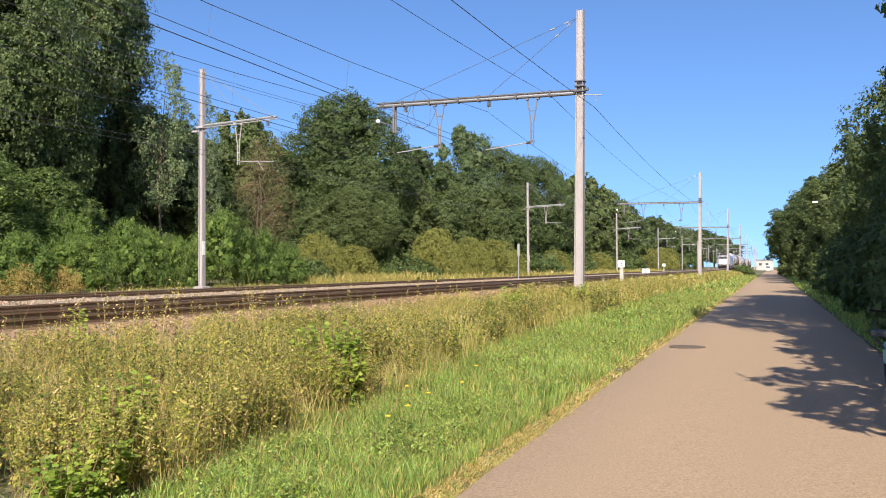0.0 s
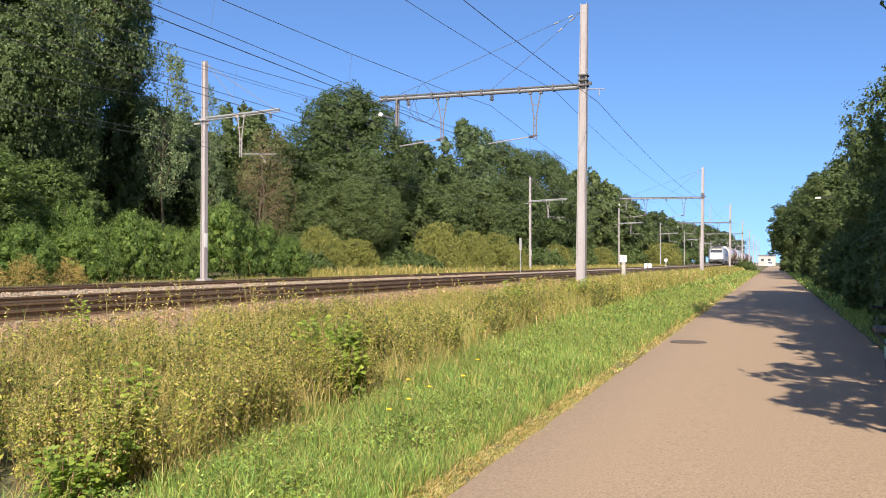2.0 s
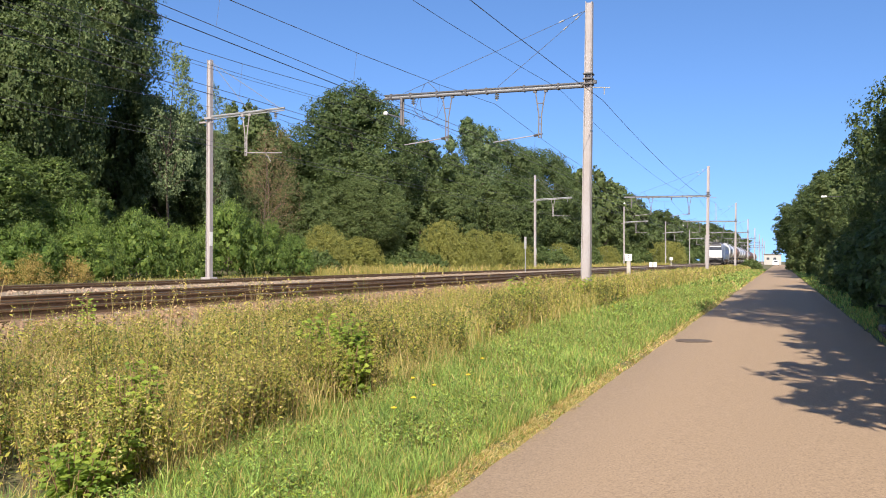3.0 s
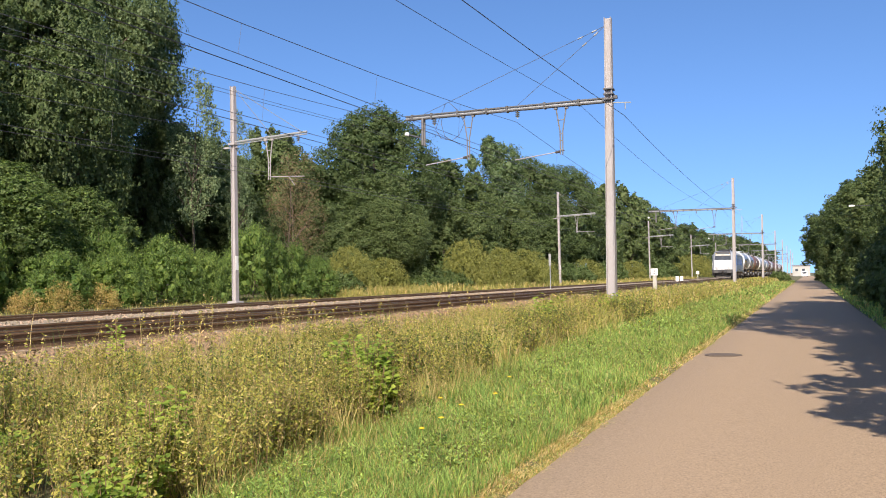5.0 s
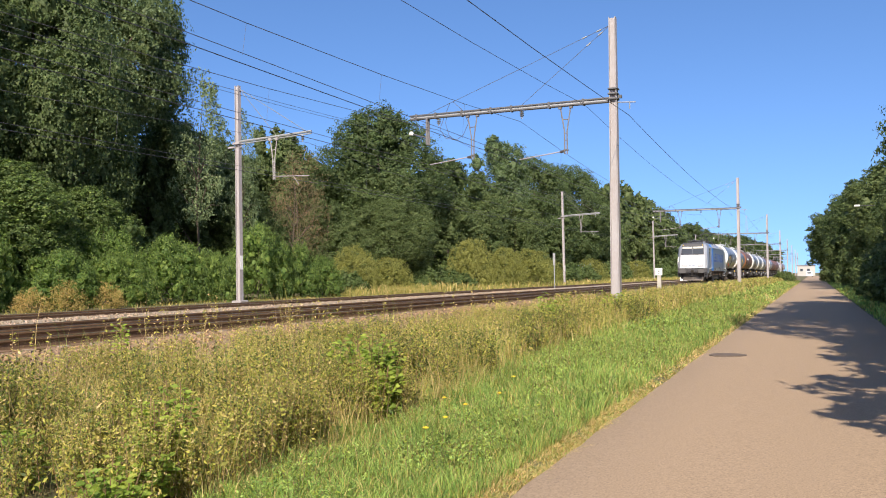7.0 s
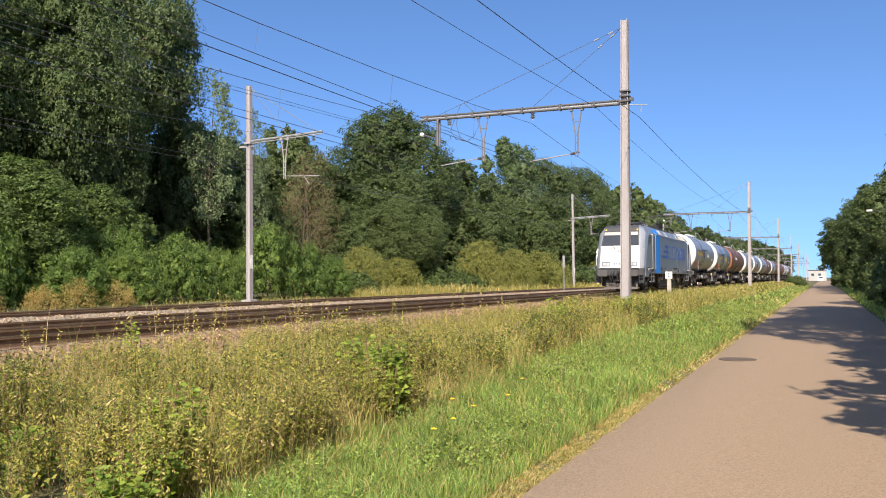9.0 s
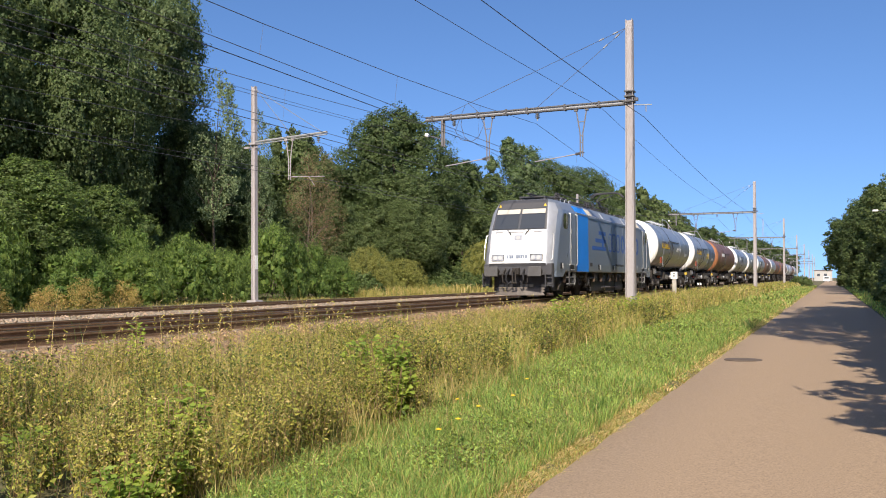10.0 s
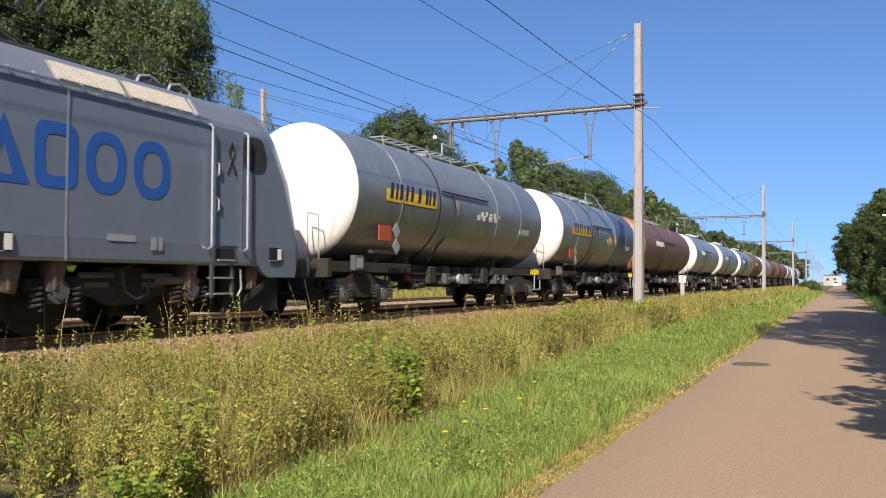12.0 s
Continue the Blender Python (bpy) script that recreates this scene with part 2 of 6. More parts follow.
# ---- ground, path, tracks ----
GX = [-400, -60, -30, -26, -24.6, -20.4, -17.6, -16.6, -9.5, -8.6, -7.5, -5.0, -3.0, -2.3, -2.05, 1.85, 2.1, 3.0, 6.0, 60, 400]
GZ = [1.2, 0.9, 0.55, 0.45, 0.30, 0.25, 0.30, 0.35, 0.35, 0.30, 0.24, 0.14, 0.06, 0.03, -0.03, -0.03, 0.03, 0.10, 0.22, 0.3, 0.3]
RAIL_Z, RAIL3_Z = 0.83, 0.63
TRACKS = [(-10.98, RAIL_Z), (-14.75, RAIL_Z - 0.10), (-22.4, RAIL3_Z)]


def ground_z(x, y=0.0):
    x = np.asarray(x, float)
    z = np.interp(x, GX, GZ)
    soft = np.clip((np.abs(x) - 2.3) / 3, 0, 1)
    return z + soft * 0.05 * np.sin(x * 1.7 + np.asarray(y) * 0.31) * np.cos(np.asarray(y) * 0.53 + x * 0.4)


xs = np.unique(np.concatenate([np.array(GX, float), np.arange(-40, 12, 0.5), [-250, -150, -100, -80, -50, 20, 30, 40, 80, 150, 250, -2500, 2500]]))
ys = np.unique(np.concatenate([np.arange(-40, 160, 1.5), np.arange(160, 600, 20), [-400, -200, -100, -60, 700, 900, 1200, 1800, 3000]]))
gx, gy = np.meshgrid(xs, ys)
gv = np.stack([gx, gy, ground_z(gx, gy)], -1).reshape(-1, 3)
ii = (np.arange(len(ys) - 1)[:, None] * len(xs) + np.arange(len(xs) - 1)[None]).ravel()
gf = np.stack([ii, ii + 1, ii + 1 + len(xs), ii + len(xs)], -1)
ground = tagged(new("ground", mesh_from("ground", gv, [gf], ["soil"], smooth=True)), "dry earth under the grass beside the tracks", "ground", kind="structure")

# the path: slightly crowned, with ragged edges
rng = np.random.default_rng(3)
py = np.concatenate([np.arange(-40, 60, 0.25), np.arange(60, 420, 3.0)])
ragl = np.cumsum(rng.normal(0, 0.005, len(py)))
ragl = ragl - np.convolve(np.pad(ragl, 20, mode="edge"), np.ones(41) / 41, "valid") + rng.normal(0, 0.008, len(py))
ragr = rng.normal(0, 0.03, len(py))
cols = [(-2.1, -0.03), (-2.06, 0.0), (-1.2, 0.015), (-0.1, 0.03), (0.9, 0.015), (1.82, 0.0), (1.86, -0.03)]
pv = np.array([[x + (ragl[i] if x < -1.5 else ragr[i] if x > 1.5 else 0), y, z + 0.006] for i, y in enumerate(py) for x, z in cols])
k = len(cols)
ii = (np.arange(len(py) - 1)[:, None] * k + np.arange(k - 1)[None]).ravel()
tagged(new("path", mesh_from("path", pv, [np.stack([ii, ii + 1, ii + 1 + k, ii + k], -1)], ["asphalt"], smooth=True)),
       "pale reddish asphalt cycle path beside the railway", "path", kind="structure")


def ballast_bed(name, outline, mat, seed, label):
    """A bed of stones: an uneven sheet over the cross profile, its surface broken into facets of stone size."""
    r = np.random.default_rng(seed)
    px, pz = np.array([p[0] for p in outline]), np.array([p[1] for p in outline])
    bx = np.linspace(px.min(), px.max(), 64 if len(outline) > 4 else 30)
    fine = 0.12 if len(outline) > 4 and mat == "ballast" else 0.3
    by = np.unique(np.concatenate([np.arange(0, 40, fine), np.arange(-30, 0, 0.6), np.arange(40, 140, 0.6), np.arange(140, 700, 6.0)]))
    xx, yy = np.meshgrid(bx, by)
    zz = np.interp(xx, px, pz)
    inner = np.ones_like(zz)
    inner[:, :1] = inner[:, -1:] = 0
    near = np.where(yy < 45, 1.0, 0.5)
    xx = xx + r.normal(0, 0.025, xx.shape) * inner
    yy = yy + r.normal(0, 0.03, yy.shape) * near
    zz = zz + (r.random(zz.shape) - 0.4) * 0.05 * inner
    v = np.stack([xx, yy, zz], -1).reshape(-1, 3)
    w = len(bx)
    i0 = (np.arange(len(by) - 1)[:, None] * w + np.arange(w - 1)[None]).ravel()
    return tagged(new(name, mesh_from(name, v, [np.stack([i0, i0 + 1, i0 + 1 + w, i0 + w], -1)], [mat])), label, "ballast", kind="structure")


ballast_bed("ballast_bed", [(-16.9, 0.40), (-16.5, 0.54), (-15.8, 0.55), (-13.4, 0.56), (-12.4, 0.65), (-9.75, 0.65), (-9.3, 0.62), (-8.45, 0.24)], "ballast", 5, "brown crushed stone ballast under two tracks")
ballast_bed("siding_ballast_bed", [(-25.4, 0.25), (-24.3, 0.50), (-23.6, 0.52), (-21.2, 0.50), (-20.6, 0.49), (-18.5, 0.45), (-16.6, 0.42), (-16.0, 0.36)], "ballast_pale", 6, "pale crushed stone ballast under the far track")

# loose stones on the shoulder and between the rails
rs = np.random.default_rng(12)
n = 13000
sy = 3.0 + 45 * rs.random(n) ** 1.4
sx = np.where(rs.random(n) < 0.8, -9.85 + 1.5 * rs.random(n), -16.5 + 6.8 * rs.random(n))
sz = np.interp(sx, [-16.5, -13.4, -12.4, -9.75, -9.3, -8.45], [0.54, 0.56, 0.65, 0.65, 0.62, 0.24]) + 0.012
size = (0.022 + 0.03 * rs.random(n)) * np.where(sy > 20, 1.5, 1.0)
octa = np.array([(1, 0, 0), (-1, 0, 0), (0, 1, 0), (0, -1, 0), (0, 0, 1), (0, 0, -1)], float)
of = np.array([(0, 2, 4), (2, 1, 4), (1, 3, 4), (3, 0, 4), (2, 0, 5), (1, 2, 5), (3, 1, 5), (0, 3, 5)])
turn = rs.normal(size=(n, 3, 3))
turn /= np.linalg.norm(turn, axis=2, keepdims=True)
sv = np.einsum("kj,nij->nki", octa, turn) * size[:, None, None] * np.array([1.1, 1.1, 0.8]) + np.stack([sx, sy, sz], -1)[:, None]
sf = (np.arange(n)[:, None, None] * 6 + of[None]).reshape(-1, 3)
tagged(new("ballast_stones", mesh_from("ballast_stones", sv.reshape(-1, 3), [sf], ["stone"])), "loose brown ballast stones on the shoulder", "ballast", kind="stuff")

ns = 8000
qx, qy = -25.0 + 8.4 * rs.random(ns), 8 + 62 * rs.random(ns)
qz = np.interp(qx, [-25.4, -24.3, -20.6, -18.5, -16.6], [0.25, 0.50, 0.49, 0.45, 0.42]) + 0.02
turn = rs.normal(size=(ns, 3, 3))
turn /= np.linalg.norm(turn, axis=2, keepdims=True)
sv = np.einsum("kj,nij->nki", octa, turn) * (0.03 + 0.035 * rs.random(ns))[:, None, None] + np.stack([qx, qy, qz], -1)[:, None]
tagged(new("siding_stones", mesh_from("siding_stones", sv.reshape(-1, 3), [(np.arange(ns)[:, None, None] * 6 + of[None]).reshape(-1, 3)], ["pale_stone"])), "pale loose stones around the far track", "ballast", kind="stuff")

RAIL = [(-0.075, 0), (0.075, 0), (0.075, 0.012), (0.012, 0.03), (0.010, 0.125), (0.036, 0.138), (0.036, 0.165), (-0.036, 0.165), (-0.036, 0.138), (-0.010, 0.125), (-0.012, 0.03), (-0.075, 0.012)]
for cx, rz in TRACKS:
    tr = tagged(new("track"), "rusty steel rails on sleepers", "railway track", "tracks", "structure")
    for side in (-0.7535, 0.7535):
        bm = bmesh.new()
        extrude_profile(bm, [(cx + side + x, rz - 0.172 + z) for x, z in RAIL], -60, 900)
        part("rail", bm, "rust", tr)
        bm = bmesh.new()
        box(bm, cx + side - 0.03, cx + side + 0.03, -60, 900, rz - 0.006, rz)
        part("rail_head", bm, "railtop", tr, "polished running surface")
    bm = bmesh.new()
    box(bm, -1.3, 1.3, -0.13, 0.13, -0.2, 0.0)
    for s in (-0.7535, 0.7535):
        box(bm, s - 0.16, s + 0.16, -0.08, 0.08, 0.0, 0.02)
    me = bpy.data.meshes.new("sleeper")
    bm.to_mesh(me)
    bm.free()
    me.materials.append(M["sleeper"])
    for i in range(150):
        s = new("sleeper", me)
        s.parent = tr
        s.location = (cx, -12 + i * 0.6, rz - 0.175)

# ---- catenary: masts, beams, wires ----
SPAN, MAST_R, MAST_L = 60.2, (-7.0, 32.3), (-26.45, 34.2)


def h_mast(bm, w, d, z0, z1, top=0.74):
    """A built-up column of two flanges and a web, narrowing from w, d at its foot to a share of them at its head."""
    def plate(x0, x1, y0, y1, head):
        low = [bm.verts.new((x, y, z0)) for x, y in ((x0, y0), (x1, y0), (x1, y1), (x0, y1))]
        high = [bm.verts.new((x * top, y * top, head)) for x, y in ((x0, y0), (x1, y0), (x1, y1), (x0, y1))]
        bm.faces.new(low[::-1])
        bm.faces.new(high)
        for i in range(4):
            bm.faces.new((low[i], low[(i + 1) % 4], high[(i + 1) % 4], high[i]))

    plate(-w / 2, -w / 2 + 0.03, -d / 2, d / 2, z1)
    plate(w / 2 - 0.03, w / 2, -d / 2, d / 2, z1)
    plate(-w / 2 + 0.02, w / 2 - 0.02, -d * 0.22, d * 0.22, z1 - 0.03)
    return bm


def vee(bm, x, z0, z1, half=0.22):
    """A hanging Y bracket: two bars that meet half way down and run on side by side, tied across."""
    zm = z0 + (z1 - z0) * 0.55
    for s in (-1, 1):
        rod(bm, (x + s * half, 0, z0), (x + s * 0.055, 0, zm), 0.026, 6)
        rod(bm, (x + s * 0.055, 0, zm), (x + s * 0.05, 0, z1 - 0.1), 0.026, 6)
        box(bm, x + s * half - 0.07, x + s * half + 0.07, -0.06, 0.06, z0 - 0.12, z0 + 0.02, 0.01)
    for k in (0.3, 0.6, 0.75, 0.95):
        q = half * (1 - k / 0.55) + 0.055 if k < 0.55 else 0.06
        rod(bm, (x - q, 0, z0 + (z1 - z0) * k), (x + q, 0, z0 + (z1 - z0) * k), 0.02, 6)
    return bm


def insulator(parent, x, z, name="insulator"):
    bm = bmesh.new()
    rod(bm, (x, 0, z), (x, 0, z - 0.38), 0.025, 6)
    for i in range(3):
        rod(bm, (x, 0, z - 0.10 - i * 0.08), (x, 0, z - 0.14 - i * 0.08), 0.10, 10, 0.06)
    return part(name, bm, "galvanised", parent, "grey ribbed insulator")


def right_mast():
    t = thing("catenary_mast", "tall pale pink-grey steel column carrying a long beam over two tracks", "mast", "masts beside the path")
    bm = h_mast(bmesh.new(), 0.35, 0.39, 0.0, 11.40)
    part("column", bm, "mast", t)
    bm = bmesh.new()
    for z in (8.15, 8.35, 8.55):
        box(bm, -0.19, 0.19, -0.2, 0.2, z, z + 0.06, 0.01)
    box(bm, 0.18, 0.32, -0.06, 0.06, 8.2, 8.32)
    part("clamp", bm, "beam", t, "bolted steel clamp")
    bm = bmesh.new()
    z = 8.17
    for dz in (-0.07, 0.07):
        box(bm, -8.82, -0.15, -0.10, 0.10, z + dz - 0.03, z + dz + 0.03, 0.01)
    part("beam", bm, "beam", t)
    bm = bmesh.new()
    box(bm, -8.80, -0.16, -0.06, 0.06, z - 0.04, z + 0.04)
    part("beam_plate", bm, "galvanised", t)
    for x in (-8.5, -7.6, -6.4, -5.1, -4.2, -2.6, -1.2):
        part("beam_clip", box(bmesh.new(), x - 0.04, x + 0.04, -0.12, 0.12, z - 0.13, z + 0.13, 0.01), "beam", t)
    for x, zb in ((-1.93, 6.26), (-5.93, 6.30)):
        part("hanging_bracket", vee(bmesh.new(), x, 8.1, zb), "steel_brown", t)
        bm = bmesh.new()
        rod(bm, (x + 0.12, 0, zb + 0.06), (x - 0.26, 0, zb), 0.022, 6)
        rod(bm, (x - 0.06, 0, zb + 0.03), (x - 0.24, 0, zb + 0.0), 0.055, 8)
        part("arm_insulator", bm, "porcelain", t)
        bm = bmesh.new()
        rod(bm, (x - 0.26, 0, zb + 0.0), (x - 1.95, 0, zb - 0.20), 0.022, 6)
        part("steady_arm", bm, "mast", t)
    bm = bmesh.new()
    rod(bm, (-8.0, -0.1, 8.1), (-8.0, -0.1, 6.95), 0.05, 6)
    rod(bm, (-8.0, 0.1, 8.1), (-8.0, 0.1, 6.95), 0.05, 6)
    rod(bm, (-8.15, 0, 8.1), (-7.8, 0, 8.1), 0.05, 6)
    part("drop_bar", bm, "steel_brown", t)
    part("registration_arm", rod(bmesh.new(), (-8.0, 0, 7.25), (-8.72, 0, 7.47), 0.03, 6), "wire", t)
    bm = bmesh.new()
    bmesh.ops.create_uvsphere(bm, u_segments=10, v_segments=8, radius=0.09, matrix=Matrix.Translation((-8.78, 0, 7.5)))
    rod(bm, (-8.86, 0, 7.5), (-8.70, 0, 7.46), 0.06, 8)
    part("end_insulator", bm, "white", t, "white glazed end insulator")
    insulator(t, -3.76, 8.12)
    insulator(t, -7.48, 8.12)
    for x in (-7.95, -3.75):
        bm = bmesh.new()
        rod(bm, (-0.12, 0, 11.1), (x, 0, 8.3), 0.010, 5)
        part("stay_rope", bm, "wire", t)
        d = Vector((x + 0.12, 0, -2.8)).normalized()
        a = Vector((-0.12, 0, 11.1))
        for q in (0.35, 0.95):
            part("stay_insulator", rod(bmesh.new(), a + d * q, a + d * (q + 0.2), 0.03, 7), "galvanised", t)
    bm = bmesh.new()
    rod(bm, (0.15, 0, 8.05), (0.85, 0, 8.0), 0.022, 6)
    rod(bm, (0.62, 0, 8.02), (0.62, 0, 7.75), 0.02, 6)
    part("side_arm", bm, "galvanised", t)
    bm = bmesh.new()
    box(bm, -0.30, 0.30, -0.32, 0.32, -0.1, 0.25, 0.03)
    part("footing", bm, "mast", t, "concrete footing")
    return t


def left_mast():
    t = thing("catenary_mast", "pale steel column with a short bracket over the far track", "mast", "masts by the wood")
    part("column", h_mast(bmesh.new(), 0.24, 0.26, 0.0, 11.05, 0.88), "mast", t)
    bm = bmesh.new()
    rod(bm, (0.1, 0, 8.2), (4.35, 0, 8.35), 0.06, 8)
    rod(bm, (0.1, 0, 8.08), (4.35, 0, 8.24), 0.03, 6)
    part("bracket", bm, "galvanised", t)
    bm = bmesh.new()
    box(bm, -0.6, 0.22, -0.05, 0.05, 7.9, 7.98)
    box(bm, -0.2, 0.2, -0.2, 0.2, 8.05, 8.15)
    part("cross_arm", bm, "mast", t)
    part("hanging_bracket", vee(bmesh.new(), 2.15, 8.2, 6.25, 0.2), "mast", t)
    bm = bmesh.new()
    rod(bm, (2.2, 0, 6.3), (4.2, 0, 6.2), 0.022, 6)
    rod(bm, (3.3, 0, 6.22), (3.6, 0, 5.8), 0.015, 5)
    part("steady_arm", bm, "mast", t)
    insulator(t, 3.85, 8.25)
    for x in (4.1, 2.3):
        bm = bmesh.new()
        rod(bm, (0.1, 0, 10.9), (x, 0, 8.35), 0.014, 5)
        part("stay_rope", bm, "rope", t)
    bm = bmesh.new()
    box(bm, 0.118, 0.13, -0.12, 0.1, 1.75, 2.45)
    part("plate", bm, "white", t, "small white number plate")
    bm = bmesh.new()
    box(bm, -0.28, 0.28, -0.3, 0.3, -0.1, 0.2, 0.03)
    part("footing", bm, "mast", t, "concrete footing")
    return t


def jumper_cable(points, parent):
    part("jumper_cable", pipe(bmesh.new(), points, 0.011, 6), "wire", parent, "thin jumper cable hanging in a loop")


rm, lm = right_mast(), left_mast()
for q in ([(-6.85, 8.73), (-6.39, 8.31), (-6.13, 7.77), (-6.38, 7.26), (-6.72, 7.07), (-7.03, 7.3), (-7.19, 7.84), (-7.11, 8.2)], [(-6.98, 8.67), (-7.25, 8.1), (-7.45, 7.6), (-7.2, 7.2), (-6.6, 7.05)]):
    jumper_cable([(x, 0.05, z) for x, z in q], rm)
for i in range(8):
    m = pose(MAST_R[0] - (0.1 if i else 0), MAST_R[1] + i * SPAN, 0.28, 0, 0.4)
    if i == 0:
        rm.matrix_basis = m
    else:
        copy_thing(rm, m)
    m = pose(MAST_L[0] + (0.0 if i else 0.12), MAST_L[1] + i * SPAN, 0.4, 0, -0.4)
    if i == 0:
        lm.matrix_basis = m
    else:
        copy_thing(lm, m)


def wire(name, x, z, r, sag, dx=0.0, label="", first=-1, last=8, y_of=MAST_R[1], mat="wire", zig=0.0):
    """A line from mast to mast with its sag; zig: the stagger at the masts."""
    bm = bmesh.new()
    pts = []
    for i in range(first, last):
        for j in range(10):
            u = j / 10
            s = zig * ((1 - 2 * u) if i % 2 == 0 else (2 * u - 1))
            pts.append((x + dx + s, y_of + (i + u) * SPAN, z - sag * 4 * u * (1 - u)))
    pipe(bm, pts, r * 0.8, 5)
    me = bpy.data.meshes.new(name)
    bm.to_mesh(me)
    bm.free()
    me.materials.append(M[mat])
    return tagged(new(name, me), label or "dark overhead wire strung along the masts", "wire", "overhead wires")


for tx, cz, mz, sag in ((-10.86, 6.38, 7.92, 1.08), (-14.6, 6.30, 7.9, 1.05), (-22.4, 6.50, 8.25, 1.0)):
    yy0 = MAST_R[1] if tx > -20 else MAST_L[1]
    wire("contact_wire", tx, cz, 0.010, 0.03, zig=0.15, y_of=yy0, label="copper contact wire over a track")
    wire("contact_wire", tx - 0.08, cz - 0.16, 0.013, 0.06, zig=0.15, y_of=yy0, label="second copper contact wire over a track")
    wire("messenger_wire", tx + 0.1, mz, 0.011, sag, y_of=yy0, label="messenger wire sagging between the masts")
    bm = bmesh.new()
    for i in range(-1, 6):
        for j in range(1, 10):
            u = j / 10
            y = yy0 + (i + u) * SPAN
            rod(bm, (tx + 0.1, y, mz - sag * 4 * u * (1 - u)), (tx, y, cz - 0.03), 0.004, 4)
    ob = part("droppers", bm, "wire", None)
    tagged(ob, "thin droppers between messenger and contact wire", "wire", "overhead wires", "stuff")
wire("feeder_wire", -8.1, 8.36, 0.010, 0.86, label="feeder wire over the beams")
wire("feeder_wire", -6.38, 7.8, 0.013, 0.61, label="feeder wire along the path side of the masts")
wire("feeder_wire", -18.0, 8.42, 0.009, 0.56)
wire("feeder_wire", -18.0, 8.33, 0.009, 0.62)

# ---- trees and bushes ----
def leaf_cloud(r, lobes, count, size, droop=0.0, inner=0.15, flat=0.35, narrow=0.62, clump=1.0, stray=0.22):
    """Leaves in tufts on the outer side of overlapping lobes (cx, cy, cz, rx, ry, rz), and a share of them inside."""
    lob = np.array(lobes, float)
    mid = np.array([0, 0, lob[:, 2].mean()])
    away = lob[:, :3] - mid
    away /= np.linalg.norm(away, axis=1, keepdims=True) + 0.3
    area = lob[:, 3] * lob[:, 5] * 2 + lob[:, 3] * lob[:, 4]
    tufts = max(60, count // 20)
    n = tufts * 4
    own = r.choice(len(lob), n, p=area / area.sum())
    d = r.normal(size=(n, 3)) + 0.7 * away[own] + np.array([0, 0, 0.25])
    d /= np.linalg.norm(d, axis=1, keepdims=True)
    c = lob[own, :3] + d * lob[own, 3:] * (0.84 + 0.2 * r.random(n) + 0.34 * (r.random(n) < stray) * r.random(n))[:, None]
    depth = (((c[:, None] - lob[None, :, :3]) / lob[None, :, 3:]) ** 2).sum(2)
    depth[np.arange(n), own] = 9
    keep = np.nonzero(depth.min(1) > 0.8)[0][:tufts]
    c, d, own = c[keep], d[keep], own[keep]
    tufts = len(c)
    cs = (lob[own, 3] * (0.10 + 0.14 * r.random(tufts)) * clump + size * 0.7)
    pick = r.integers(0, tufts, count)
    e = r.normal(size=(count, 3))
    e /= np.linalg.norm(e, axis=1, keepdims=True)
    p = c[pick] + e * (cs[pick] * r.random(count) ** 0.5)[:, None] * np.array([1, 1, 0.85])
    nrm = 0.6 * e + 0.8 * d[pick] + r.normal(size=(count, 3)) * 0.6 + np.array([0, 0, flat])
    inside = np.nonzero(r.random(count) < inner)[0]
    q = r.choice(len(lob), len(inside), p=area / area.sum())
    g = r.normal(size=(len(inside), 3))
    g /= np.linalg.norm(g, axis=1, keepdims=True)
    p[inside] = lob[q, :3] + g * lob[q, 3:] * (0.9 * r.random(len(inside)) ** 0.4)[:, None]
    p[:, 2] -= droop * cs[pick] * r.random(count)
    nrm /= np.linalg.norm(nrm, axis=1, keepdims=True)
    a = np.cross(nrm, r.normal(size=(count, 3)))
    a[:, 2] -= droop
    a /= np.linalg.norm(a, axis=1, keepdims=True)
    b = np.cross(nrm, a)
    b /= np.linalg.norm(b, axis=1, keepdims=True)
    s = size * (0.6 + 0.8 * r.random(count))[:, None]
    return p, a * s, b * s * narrow, nrm * s


def chips_mesh(name, p, a, b, n, mats, index=None):
    """Leaves of far crowns: one pointed triangle each."""
    v = np.stack([p - a * 0.42 - b * 0.72, p - a * 0.42 + b * 0.72 + n * 0.1, p + a * 0.55], 1).reshape(-1, 3)
    return mesh_from(name, v, [np.arange(len(p) * 3).reshape(-1, 3)], mats, index)


def leaves_mesh(name, p, a, b, n, mats, index=None):
    """Each leaf a pointed, folded blade of two triangles and a base quad: here a kite bent along its middle."""
    v = np.stack([p - a * 0.5, p + b * 0.5 + n * 0.10, p + a * 0.5, p - b * 0.5 + n * 0.10], 1).reshape(-1, 3)
    i = np.arange(len(p)) * 4
    f = np.concatenate([np.stack([i, i + 1, i + 2], -1), np.stack([i, i + 2, i + 3], -1)])
    return mesh_from(name, v, [f], mats, None if index is None else np.concatenate([index, index]))


